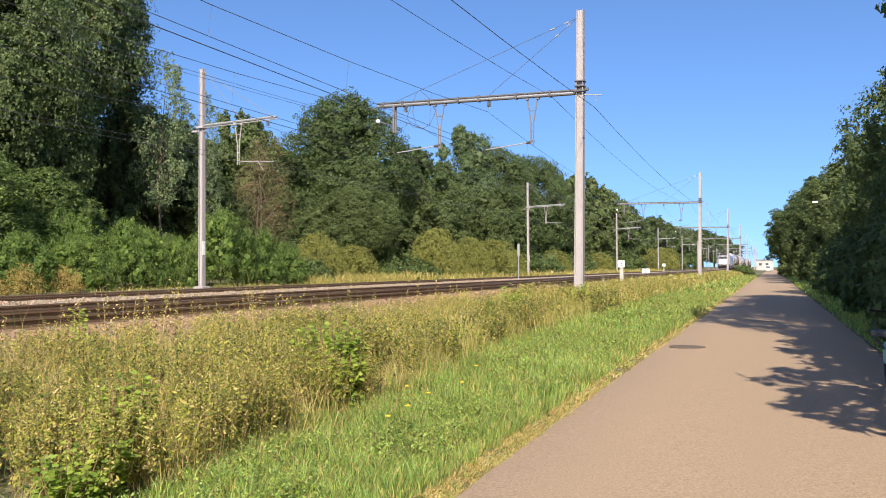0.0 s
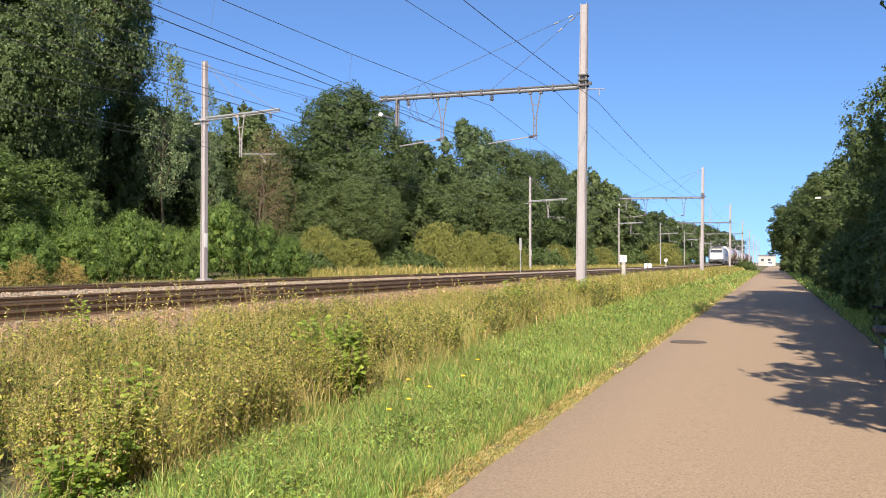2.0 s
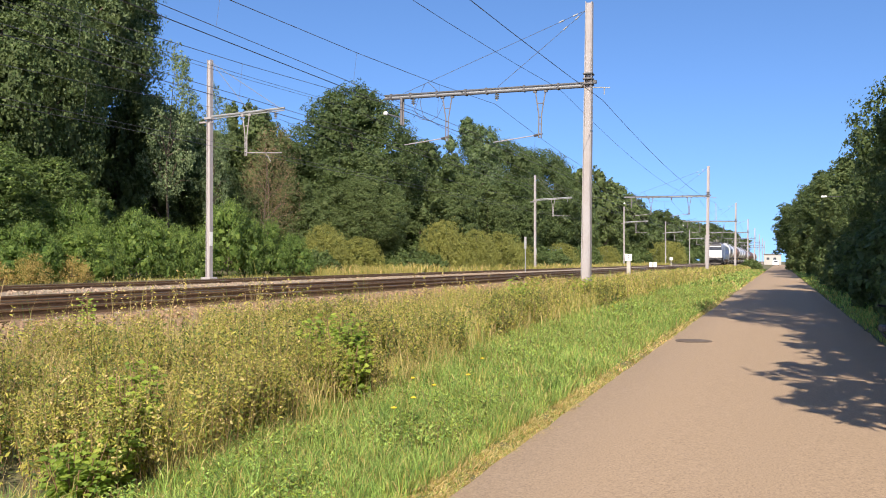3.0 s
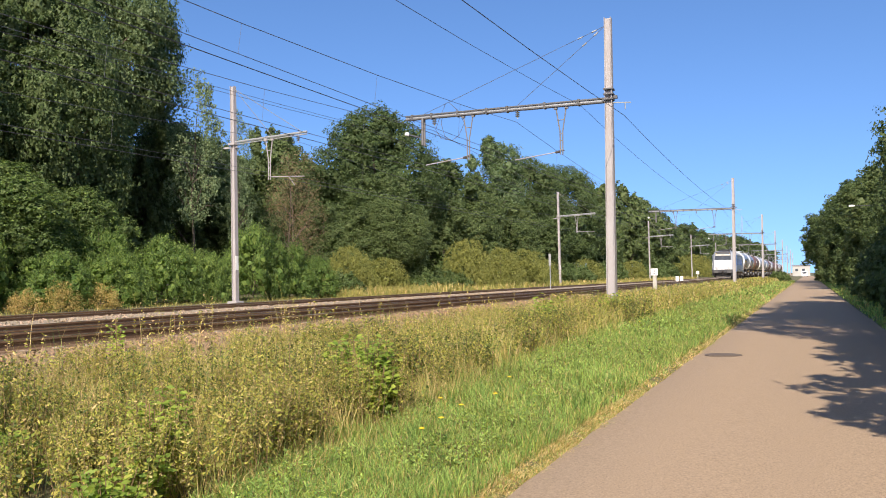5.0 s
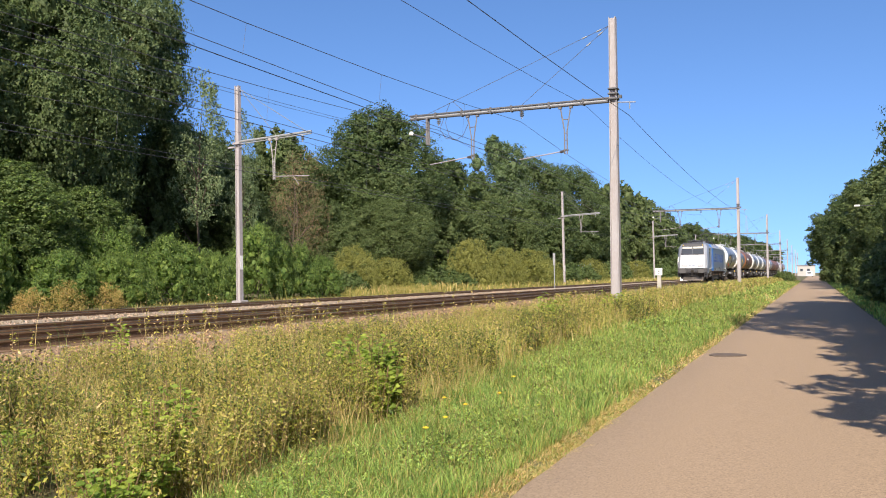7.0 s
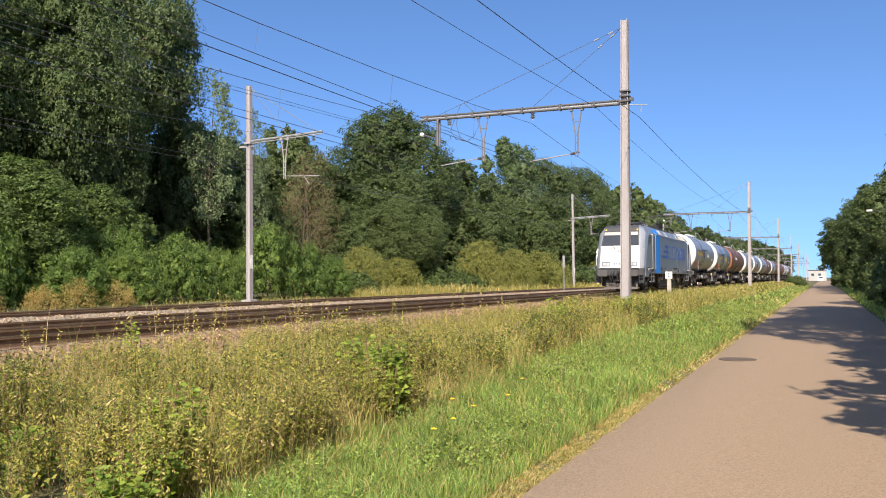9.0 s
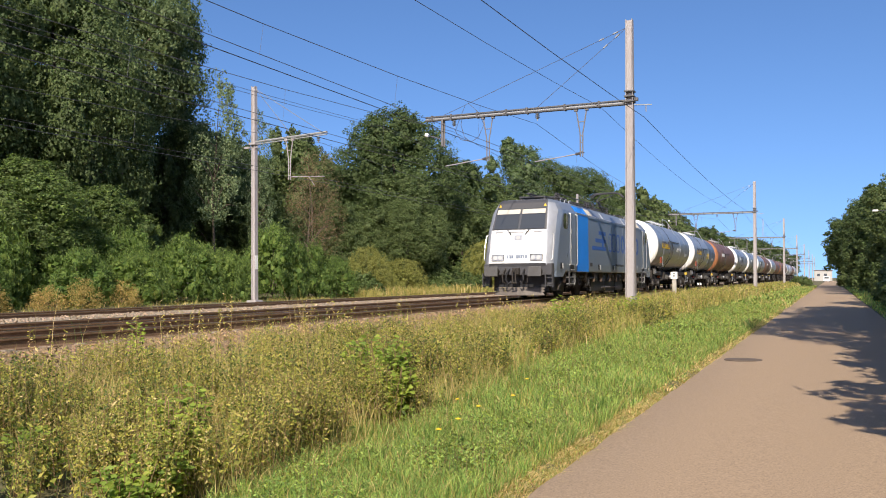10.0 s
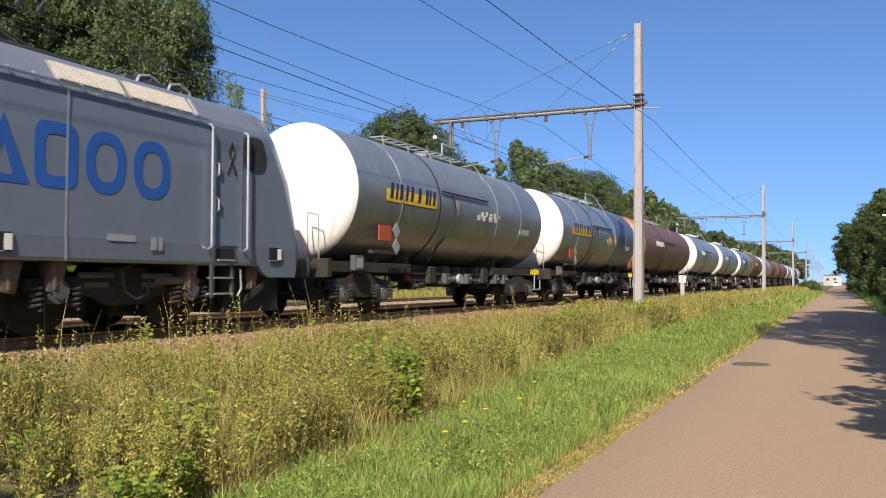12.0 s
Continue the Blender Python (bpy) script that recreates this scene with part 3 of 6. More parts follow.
def crown_lobes(r, height, radius, base, count, shape="round"):
    """Lobes set round the shell of an egg (round, column) or of half a ball (dome), and a core that fills it."""
    out = []
    half = (height - base) / 2
    low, mid = (-0.75, base + half) if shape != "dome" else (0.05, 0.0)
    tall = half if shape != "dome" else height
    for i in range(count):
        e = low + (0.99 - low) * (i + 0.2 + 0.6 * r.random()) / count
        ang = i * 2.4 + r.normal() * 0.35
        s = 0.15 + 0.27 * r.random() ** 1.3
        w = math.sqrt(max(0.0, 1 - e * e))
        if shape == "column":
            w = w ** 0.6
        if shape == "round":
            w = max(w, 0.85) if e < 0 else w ** 1.15
        reach = (1.04 - s) * (0.66 + 0.34 * r.random())
        z = mid + e * tall * (1.0 - s) * (0.9 + 0.14 * r.random())
        out.append((math.cos(ang) * w * reach * radius, math.sin(ang) * w * reach * radius, max(z, base + s * tall * 0.5), s * radius, s * radius, max(s * radius * 0.85, min(s * tall, s * radius * 1.3))))
    for i in range(5 if shape != "dome" else 0):
        s = 0.13 + 0.09 * r.random()
        ang, q = r.random() * 6.283, 0.12 + 0.33 * r.random()
        out.append((math.cos(ang) * q * radius, math.sin(ang) * q * radius, height - s * tall * (1.0 + 2.4 * q), s * radius, s * radius, s * tall))
    out.append((0, 0, mid + (0 if shape != "dome" else height * 0.3), radius * 0.6, radius * 0.6, tall * 0.62))
    return out


def tree(seed, label, mat, height=10.0, radius=4.0, base=1.5, lobes=22, leaves=9000, size=0.3, shape="round", trunk=0.18, category="tree", droop=0.0, inner=0.15, name="tree", mat2=None, chips=False, narrow=0.62, clump=1.0, share=0.25, core=0.14, stray=0.22):
    """A tapered trunk with limbs into its lobes and a crown of many small leaves."""
    r = np.random.default_rng(seed)
    t = thing(name, label, category, "trees and bushes along the line")
    lb = crown_lobes(r, height, radius, base, lobes, shape)
    bm = bmesh.new()
    px, py_ = 0.0, 0.0
    pts = []
    steps = 6
    for i in range(steps + 1):
        pts.append(Vector((px, py_, -0.3 + (height * 0.86 + 0.3) * i / steps)))
        px, py_ = px + r.normal() * 0.03 * height * 0.3, py_ + r.normal() * 0.03 * height * 0.3
    for i in range(steps):
        rod(bm, pts[i], pts[i + 1], trunk * (1 - i / (steps + 0.6)), 8, trunk * (1 - (i + 1) / (steps + 0.6)), caps=False)
    for l in lb[: min(len(lb) - 1, 16)]:
        e = Vector(l[:3])
        zt = max(0.3, e.z - 0.5 * math.hypot(e.x, e.y) - 0.3)
        k = min(steps - 1, int((zt + 0.3) / (height * 0.86 + 0.3) * steps))
        s = pts[k].lerp(pts[k + 1], 0.5)
        mid = s.lerp(e, 0.55) + Vector((0, 0, 0.06 * height * r.random()))
        rod(bm, s, mid, trunk * 0.34, 5, trunk * 0.22, caps=False)
        rod(bm, mid, e, trunk * 0.22, 5, trunk * 0.08, caps=False)
    part("trunk", bm, "bark", t)
    p, a, b, n = leaf_cloud(r, lb, leaves, size, droop, inner, narrow=narrow, clump=clump, stray=stray)
    keep = p[:, 2] > 0.05
    idx = None
    mats = [mat]
    if mat2:
        mats = [mat, mat2]
        idx = (r.random(keep.sum()) < share).astype(np.int32)
    p, a, b, n = p[keep], a[keep], b[keep], n[keep]
    k = int(len(p) * core)
    if k:
        q = np.array(lb)[r.integers(0, len(lb), k)]
        g = r.normal(size=(k, 3))
        g /= np.linalg.norm(g, axis=1, keepdims=True)
        cp = q[:, :3] + g * q[:, 3:] * (0.68 * r.random(k) ** 0.33)[:, None]
        ca = np.cross(g, r.normal(size=(k, 3)))
        ca *= size * 2.6 / np.linalg.norm(ca, axis=1, keepdims=True)
        cb = np.cross(g, ca) * 0.8
        up = cp[:, 2] > 0.3
        p, a, b, n = np.concatenate([p, cp[up]]), np.concatenate([a, ca[up]]), np.concatenate([b, cb[up]]), np.concatenate([n, g[up] * size])
        if idx is not None:
            idx = np.concatenate([idx, np.zeros(up.sum(), np.int32)])
    c = new("crown", (chips_mesh if chips else leaves_mesh)("crown", p, a, b, n, mats, idx))
    c.parent = t
    return t


def plant_at(src, x, y, s=1.0, sz=None, rz=0.0, z=None, used=set()):
    m = pose(x, y, float(ground_z(x, y)) - 0.05 if z is None else z, 0, 0, rz) @ Matrix.Diagonal((s, s, sz or s, 1))
    if src not in used:
        used.add(src)
        src.matrix_basis = m
        return src
    k = src.scale
    return copy_thing(src, m @ Matrix.Diagonal((1 / k.x, 1 / k.y, 1 / k.z, 1)))


oak = tree(11, "broad dark green oak with a dense crown at the wood's edge", "leaf_dark", 10, 3.7, 0.4, 30, 22000, 0.145, "round", 0.2, mat2="leaf_mid", chips=True)
oak_wide = tree(31, "wide dark green oak with a rounded crown", "leaf_dark", 10, 4.6, 0.4, 34, 48000, 0.102, "round", 0.2, mat2="leaf_mid", chips=True)
oak_fine = tree(33, "tall broad dark green oak with fine leaves", "leaf_dark", 10, 3.7, 0.2, 34, 56000, 0.092, "round", 0.2, mat2="leaf_mid", chips=True, inner=0.1)
oak_high = tree(34, "tall dark oak whose crown overhangs the hollow below", "leaf_dark", 10, 3.7, 4.6, 22, 46000, 0.094, "round", 0.2, mat2="leaf_poplar", chips=True, inner=0.12)
hazel = tree(35, "leafy mid-green hazel in front of the wood", "leaf_mid", 10, 3.7, 0.2, 32, 34000, 0.115, "round", 0.14, mat2="leaf_light", chips=True, share=0.25)
alder = tree(12, "tall dark green alder standing in the wood", "leaf_dark", 10, 2.9, 0.3, 22, 20000, 0.17, "column", 0.17, mat2="leaf_mid", chips=True)
far_tree = tree(32, "distant dark green tree in the row along the line", "leaf_dark", 10, 4.6, 0.2, 22, 8000, 0.3, "round", 0.2, mat2="leaf_mid", chips=True)
birch = tree(13, "slim light green tree with drooping open twigs", "leaf_poplar", 10, 1.6, 1.4, 26, 7500, 0.10, "column", 0.08, droop=0.6, inner=0.5, core=0)
brown = tree(14, "thin brownish half-withered tree among the green ones", "leaf_brown", 10, 3.0, 0.8, 30, 10500, 0.055, "round", 0.10, inner=0.75, mat2="leaf_mid", share=0.2, core=0)
poplar = tree(15, "grey-green poplar rising above the wood", "leaf_poplar", 10, 2.6, 0.6, 22, 34000, 0.10, "round", 0.15, mat2="leaf_mid", chips=True, share=0.45)
shrub = tree(16, "leafy bright green shrub at the foot of the wood", "leaf_light", 3.6, 2.2, 0.0, 34, 13000, 0.115, "dome", 0.05, "shrub", name="shrub", mat2="leaf_mid", droop=0.9, inner=0.1, narrow=0.34)
broom = tree(17, "rounded yellow-green willow bush by the far track", "leaf_yellow", 4.0, 3.0, 0.0, 46, 24000, 0.06, "dome", 0.05, "bush", name="bush", chips=True, clump=0.8, stray=0.03)
low = tree(18, "low dark bramble bush in the undergrowth", "leaf_mid", 2.4, 2.2, 0.0, 14, 3600, 0.17, "dome", 0.04, "bush", name="bush", mat2="leaf_dark", chips=True)
dead = tree(19, "dry tan-orange bracken tuft beside the track", "bracken", 1.2, 0.9, 0.0, 14, 4200, 0.05, "dome", 0.02, "bracken", name="bracken", inner=0.6, core=0)


def grow(src, unit_h, unit_r, x, y, top, radius, rz):
    """Plant a tree whose crown reaches the height top and has that radius."""
    g = float(ground_z(x, y))
    sz = (top - g + 0.05) / unit_h
    s = radius / unit_r
    plant_at(src, x, y, s, sz, rz)


# wood on the far side of the line: x, y, top, radius
KIND = {"o": (oak, 10, 3.7), "O": (oak_fine, 10, 3.7), "H": (oak_high, 10, 3.7), "h": (hazel, 10, 3.7), "w": (oak_wide, 10, 4.6), "a": (alder, 10, 2.9), "f": (far_tree, 10, 4.6), "b": (birch, 10, 1.6), "n": (brown, 10, 3.0), "p": (poplar, 10, 2.6)}
for i, (k, x, y, top, rad) in enumerate([
        ("w", -38, 12, 19, 6.5), ("O", -37, 23, 19.5, 5.6), ("O", -36.5, 31.0, 18.8, 5.0), ("H", -40.0, 38.9, 20.8, 5.5), ("h", -32.3, 25.5, 7.2, 3.6), ("h", -32.5, 18.5, 8.0, 4.0), ("h", -33.0, 30.6, 6.6, 2.8), ("o", -44, 36, 20, 5.5),
        ("o", -42, 44.3, 15.0, 3.6), ("o", -42.5, 46.8, 13.6, 4.4), ("o", -43, 50.5, 13.5, 4.8), ("b", -36.0, 42.6, 15.8, 2.2), ("b", -35, 46.0, 13.6, 1.2), ("a", -45, 56, 13.0, 4.4), ("a", -42, 60, 15.0, 3.6), ("n", -36.5, 54.9, 12.5, 2.8), ("n", -34.8, 51.5, 10.5, 2.6), ("o", -38, 50.5, 8.5, 3.2),
        ("O", -39, 73, 18.8, 7.4), ("o", -37.5, 84.5, 15.2, 5.4), ("O", -31.8, 61.3, 8.5, 4.2), ("o", -38, 94.5, 15.0, 5.6), ("p", -38, 104.7, 21.2, 4.8), ("w", -38, 117.6, 19.4, 7.5),
        ("w", -38, 138.2, 20.6, 8.4), ("f", -38, 176.7, 21.8, 7.5), ("f", -37, 160, 19.5, 6.5), ("f", -37, 200, 20.5, 7.5), ("f", -37, 218, 19, 7), ("f", -39, 250, 15.5, 8), ("f", -38, 293, 19.2, 9), ("f", -40, 330, 18, 10),
        ("f", -42, 403, 21.0, 12), ("f", -44, 480, 23, 14), ("f", -46, 560, 26.0, 16), ("f", -50, 680, 29.0, 20), ("f", -52, 850, 33, 24), ("f", -55, 1100, 34, 30),
        ("o", -35.5, 57.6, 8.1, 2.8), ("o", -35, 66.5, 11.5, 4.6), ("o", -34.2, 78, 9.8, 4.2), ("o", -34.5, 87, 11.2, 4.4), ("o", -34, 99, 11.2, 4.6), ("o", -34, 111.3, 12.8, 5.2), ("a", -35, 128, 13.4, 4.6), ("f", -34, 150, 12, 4.4),
        ("f", -34, 176.7, 12.7, 5.4), ("f", -33, 205, 11.5, 5.5), ("f", -50, 42, 13, 6), ("f", -48, 75, 14, 6), ("f", -47, 100, 14, 6), ("o", -32.5, 9, 11, 4.5),
        ("f", -50, 28, 14, 7), ("f", -51, 52, 12, 7), ("f", -52, 62, 15, 7), ("f", -50, 70, 14.5, 7), ("f", -47, 86, 17.5, 6.5), ("f", -50, 86, 13, 7), ("f", -49, 114, 14, 7), ("f", -49, 130, 15, 8)]):
    grow(*KIND[k], x, y, top, rad, i * 67)
for i, (x, y, top, rad) in enumerate([(-29.2, 20.5, 3.3, 2.0), (-29, 25.6, 3.3, 1.9), (-29, 28.6, 3.4, 1.9), (-29, 32.1, 4.3, 2.0), (-28.8, 34.7, 3.6, 1.5), (-29.6, 40.2, 5.4, 2.3), (-29.2, 43.2, 4.3, 1.9), (-28.8, 45.8, 3.4, 1.5),
                                     (-29.5, 15.5, 3.8, 2.2), (-29.5, 10, 3.8, 2.2), (-30.6, 22.5, 5.0, 2.2), (-30.5, 29.5, 4.6, 2.2), (-29.6, 36.6, 3.4, 1.6)]):
    grow(shrub, 3.6, 2.2, x, y, top, rad, i * 77)
for i, (x, y, top, rad) in enumerate([(-29, 72, 5.5, 2.9), (-28.6, 80, 4.9, 2.5), (-28.5, 87.7, 4.9, 3.2), (-28.4, 94.5, 3.8, 2.5), (-30, 51.7, 4.2, 2.2), (-30, 155.8, 4.5, 3.4), (-31, 225.8, 7.1, 5.4), (-31, 262, 8.0, 6.0), (-29.5, 56.4, 3.4, 2.2), (-30, 121, 4.3, 3.4)]):
    grow(broom, 4.0, 3.0, x, y, top, rad, i * 63)
for i, (x, y, s) in enumerate([(-3.9, 148, 0.75), (-4.9, 153, 0.8)] + [(-41, 24 + 8 * k, 1.9) for k in range(13)] + [(-33.5, 58 + 9 * k, 1.3) for k in range(8)] + [(-28.8, 49, 0.7), (-28.8, 62, 0.8), (-29, 66, 0.8), (-29, 70, 0.7), (-29, 102, 1.1), (-29.5, 108, 1.2), (-29, 114, 1.1), (-29.5, 132, 1.3), (-30, 142, 1.4), (-30, 165, 1.5), (-30, 178, 1.5), (-30, 195, 1.6), (-31, 300, 2.4), (-32, 350, 2.8)]):
    plant_at(low, x, y, s, s, i * 51)
for i, (x, y, s) in enumerate([(-27.6, 23.0, 0.9), (-27.5, 24.6, 1.1), (-27.4, 26.6, 1.0), (-27.6, 20.5, 1.0)]):
    plant_at(dead, x, y, s, s, i * 80)

# trees on the other side of the path
side_tree = tree(21, "dense dark green tree overhanging the path", "leaf_dark", 10, 4.2, 0.3, 28, 25000, 0.145, "round", 0.18, mat2="leaf_mid", chips=True, core=0.03, inner=0.08)
side_shrub = tree(22, "dark hedge shrub at the edge of the path", "leaf_dark", 3.5, 1.8, 0.0, 24, 5500, 0.17, "dome", 0.05, "shrub", name="shrub", mat2="leaf_mid", chips=True)
for i, (x, y, top, rad) in enumerate([(6.95, 13, 20, 4.5), (7.7, 19.5, 21.5, 4.5), (7.6, 25.5, 20.5, 4.4), (8.0, 32.5, 11.2, 4.2), (7.9, 40, 11.8, 4.4), (7.6, 47, 12.8, 4.4), (7.9, 58, 11.4, 4.4), (7.8, 69, 10.5, 4.2)]):
    grow(side_tree, 10, 4.2, x, y, top, rad, i * 70)
shade_tree = tree(23, "leafy tree standing beside the path", "leaf_dark", 10, 4.2, 0.8, 36, 11000, 0.3, "round", 0.18, mat2="leaf_mid", chips=True, core=0)
for i, (x, y, top, rad) in enumerate([(13, 40, 15, 5), (13, 26, 12, 5), (6.1, 5.3, 8.8, 4.2), (7.15, 9.5, 12.5, 4.6), (7.3, 0.0, 7.5, 3.2), (8.0, -5.5, 8.0, 3.4), (7.0, -9, 8.5, 3.8), (7.5, -18, 9, 4)]):
    grow(shade_tree, 10, 4.2, x, y, top, rad, i * 70)
for i, (x, y, top, rad) in enumerate([(6.6, 82, 11.3, 4.8), (6.0, 97, 11.8, 5.0), (5.5, 114, 12.6, 5.2), (5.0, 132, 12.8, 5.8)]):
    grow(oak, 10, 3.7, x, y, top, rad, i * 70)
for i, (x, y, top, rad) in enumerate([(5.4, 152, 12, 6.5), (6.4, 178, 12, 7), (8.4, 215, 13, 8), (13, 260, 14, 9), (18, 320, 15, 10)]):
    grow(far_tree, 10, 4.6, x, y, top, rad, i * 70)
for i, (x, y, s) in enumerate([(3.7, 4.5, 1.1), (3.7, 7.5, 1.1), (3.8, 10.5, 1.0), (4.0, 13.5, 0.9), (3.7, 16.5, 0.95), (3.6, 19.5, 1.0), (3.6, 22.5, 1.0), (3.7, 26, 1.0), (3.7, 30, 1.0), (3.8, 35, 1.0), (3.9, 41, 1.0), (4.0, 48, 1.0), (4.1, 58, 1.0), (4.4, 70, 1.0), (4.3, 82, 1.1), (4.2, 96, 1.1), (4.0, 112, 1.1), (3.6, 130, 1.2), (3.0, 150, 1.3)]):
    plant_at(side_shrub, x, y, s, s, i * 47)

# ---- train: each vehicle built with rail top at z = 0, its front towards -y ----
def loft_rings(bm, rings, mats, smooth=()):
    """Faces between rings of equal length; mats[level][side]."""
    vr = [[bm.verts.new(p) for p in ring] for ring in rings]
    k = len(rings[0])
    for a in range(len(rings) - 1):
        for i in range(k):
            f = bm.faces.new((vr[a][i], vr[a][(i + 1) % k], vr[a + 1][(i + 1) % k], vr[a + 1][i]))
            f.material_index = mats[a][i]
            f.smooth = i in smooth
    bm.faces.new(vr[0][::-1]).material_index = mats[0][2]
    bm.faces.new(vr[-1]).material_index = mats[-1][2]
    return bm


def slab(bm, corners, thick, mat=0):
    """A thin plate on four corners, thickened along its normal."""
    c = [Vector(p) for p in corners]
    n = (c[1] - c[0]).cross(c[3] - c[0]).normalized() * thick
    a = [bm.verts.new(p) for p in c]
    b = [bm.verts.new(p + n) for p in c]
    fs = [bm.faces.new(a[::-1]), bm.faces.new(b)]
    for i in range(4):
        fs.append(bm.faces.new((a[i], a[(i + 1) % 4], b[(i + 1) % 4], b[i])))
    for f in fs:
        f.material_index = mat
    return bm


def wheelset(parent, y, radius, name="wheelset"):
    """Axle and two flanged wheels, turning about its own x axis."""
    bm = bmesh.new()
    rod(bm, (-0.95, 0, 0), (0.95, 0, 0), 0.08, 10)
    for s in (-1, 1):
        rod(bm, (s * 0.70, 0, 0), (s * 0.83, 0, 0), radius, 24)
        rod(bm, (s * 0.68, 0, 0), (s * 0.70, 0, 0), radius + 0.028, 24)
        rod(bm, (s * 0.83, 0, 0), (s * 0.845, 0, 0), radius * 0.72, 20)
        rod(bm, (s * 0.845, 0, 0), (s * 0.90, 0, 0), 0.16, 12)
    ob = part(name, bm, "wheel_dark", parent)
    ob.location = (0, y, radius)
    WHEELS.append((ob, y, radius))
    return ob


WHEELS = []


def buffer(parent, x, y, z, way):
    """One side buffer: plate, stem and housing. way: -1 looks to the front."""
    b = part("buffer", rod(bmesh.new(), (x, y - way * 0.02, z), (x, y - way * 0.42, z), 0.11, 12), "charcoal", parent)
    bm = bmesh.new()
    box(bm, x - 0.27, x + 0.27, y - 0.025, y + 0.025, z - 0.19, z + 0.19, 0.02)
    part("buffer_head", bm, "buffer_grey", b)
    bm = bmesh.new()
    rod(bm, (x, y - way * 0.30, z), (x, y - way * 0.62, z), 0.16, 12)
    part("buffer_housing", bm, "dirty", b)
    return b


def pantograph(parent, y, raised, way):
    """A single-arm pantograph on its roof frame."""
    z = 3.98
    p = part("pantograph", box(bmesh.new(), -0.55, 0.55, y - 0.75, y + 0.75, z + 0.10, z + 0.16, 0.01), "charcoal", parent)
    bm = bmesh.new()
    top = 5.40 if raised else z + 0.22
    knee = Vector((0, y + way * 1.15, z + 0.82)) if raised else Vector((0, y + way * 1.15, z + 0.24))
    head = Vector((0, y - way * (0.95 if raised else 0.85), top))
    rod(bm, (0, y - way * 0.4, z + 0.18), knee, 0.045, 8)
    rod(bm, (0.1, y - way * 0.6, z + 0.18), knee + Vector((0.1, 0, -0.08)), 0.02, 6)
    part("lower_arm", bm, "charcoal", p)
    bm = bmesh.new()
    for s in (-1, 1):
        rod(bm, knee + Vector((s * 0.05, 0, 0)), head + Vector((s * 0.35, 0, -0.1)), 0.022, 6)
    part("upper_arm", bm, "charcoal", p)
    for dy in (-0.2, 0.2):
        bm = bmesh.new()
        fall = 1.0 if raised else 0.3
        pipe(bm, [(-0.88, head.y + dy, head.z - 0.2 * fall), (-0.72, head.y + dy, head.z - 0.06 * fall), (-0.5, head.y + dy, head.z), (0.5, head.y + dy, head.z), (0.72, head.y + dy, head.z - 0.06 * fall), (0.88, head.y + dy, head.z - 0.24 * fall)], 0.036, 6)
        part("contact_strip", bm, "charcoal", p)
    bm = bmesh.new()
    for x in (-0.5, 0.5):
        for dy in (-0.65, 0.65):
            rod(bm, (x, y + dy, z - 0.08), (x, y + dy, z + 0.1), 0.07, 8)
    part("standoff_insulators", bm, "porcelain", p)["kind"] = "stuff"
    return p


def bogie(parent, y0, base, radius, out, name="bogie"):
    """A bogie with two wheelsets: side frames, axle boxes, springs and a cross beam."""
    bg = new(name)
    bg.parent = parent
    for s in (-1, 1):
        x = s * out
        bm = bmesh.new()
        pts = [(-base / 2 - 0.45, 0.62), (-base / 2 - 0.45, 0.80), (-0.55, 0.86), (-0.40, 0.98), (0.40, 0.98), (0.55, 0.86), (base / 2 + 0.45, 0.80), (base / 2 + 0.45, 0.62), (0.6, 0.55), (0.35, 0.42), (-0.35, 0.42), (-0.6, 0.55)]
        a = [bm.verts.new((x - 0.06, y0 + p, z)) for p, z in pts]
        b = [bm.verts.new((x + 0.06, y0 + p, z)) for p, z in pts]
        bm.faces.new(a)
        bm.faces.new(b[::-1])
        for i in range(len(pts)):
            bm.faces.new((a[i], a[(i + 1) % len(pts)], b[(i + 1) % len(pts)], b[i]))
        bmesh.ops.recalc_face_normals(bm, faces=bm.faces[:])
        part("side_frame", bm, "dirty", bg)
        for w in (-base / 2, base / 2):
            bm = bmesh.new()
            box(bm, x - 0.10, x + 0.10, y0 + w - 0.15, y0 + w + 0.15, radius - 0.16, radius + 0.22, 0.04)
            rod(bm, (x + s * 0.06, y0 + w, radius), (x + s * 0.19, y0 + w, radius), 0.17, 14)
            rod(bm, (x + s * 0.19, y0 + w, radius), (x + s * 0.22, y0 + w, radius), 0.11, 12)
            part("axle_box", bm, "buffer_grey", bg)
            for q in ((-0.31, 0.31) if s > 0 else ()):
                bm = bmesh.new()
                xs_ = x + 0.10
                turns = [(xs_ + 0.09 * math.cos(k * 0.785), y0 + w + q + 0.09 * math.sin(k * 0.785), 0.38 + k * 0.0092) for k in range(37)]
                pipe(bm, turns, 0.022, 5)
                part("spring", bm, "dirty", bg)
    bm = bmesh.new()
    box(bm, -out, out, y0 - 0.3, y0 + 0.3, 0.55, 0.8, 0.03)
    part("bolster", bm, "dirty", bg)
    for w in (-base / 2, base / 2):
        wheelset(bg, y0 + w, radius)
    return bg


def bars(parent, name, x, z0, z1, spans, mat, label, way=1):
    """Plain upright bars on a side plane at x, in place of lettering."""
    bm = bmesh.new()
    for a, b in spans:
        box(bm, min(x, x + way * 0.004), max(x, x + way * 0.004), a, b, z0, z1)
    o = part(name, bm, mat, parent, label)
    o["kind"] = "stuff"
    return o


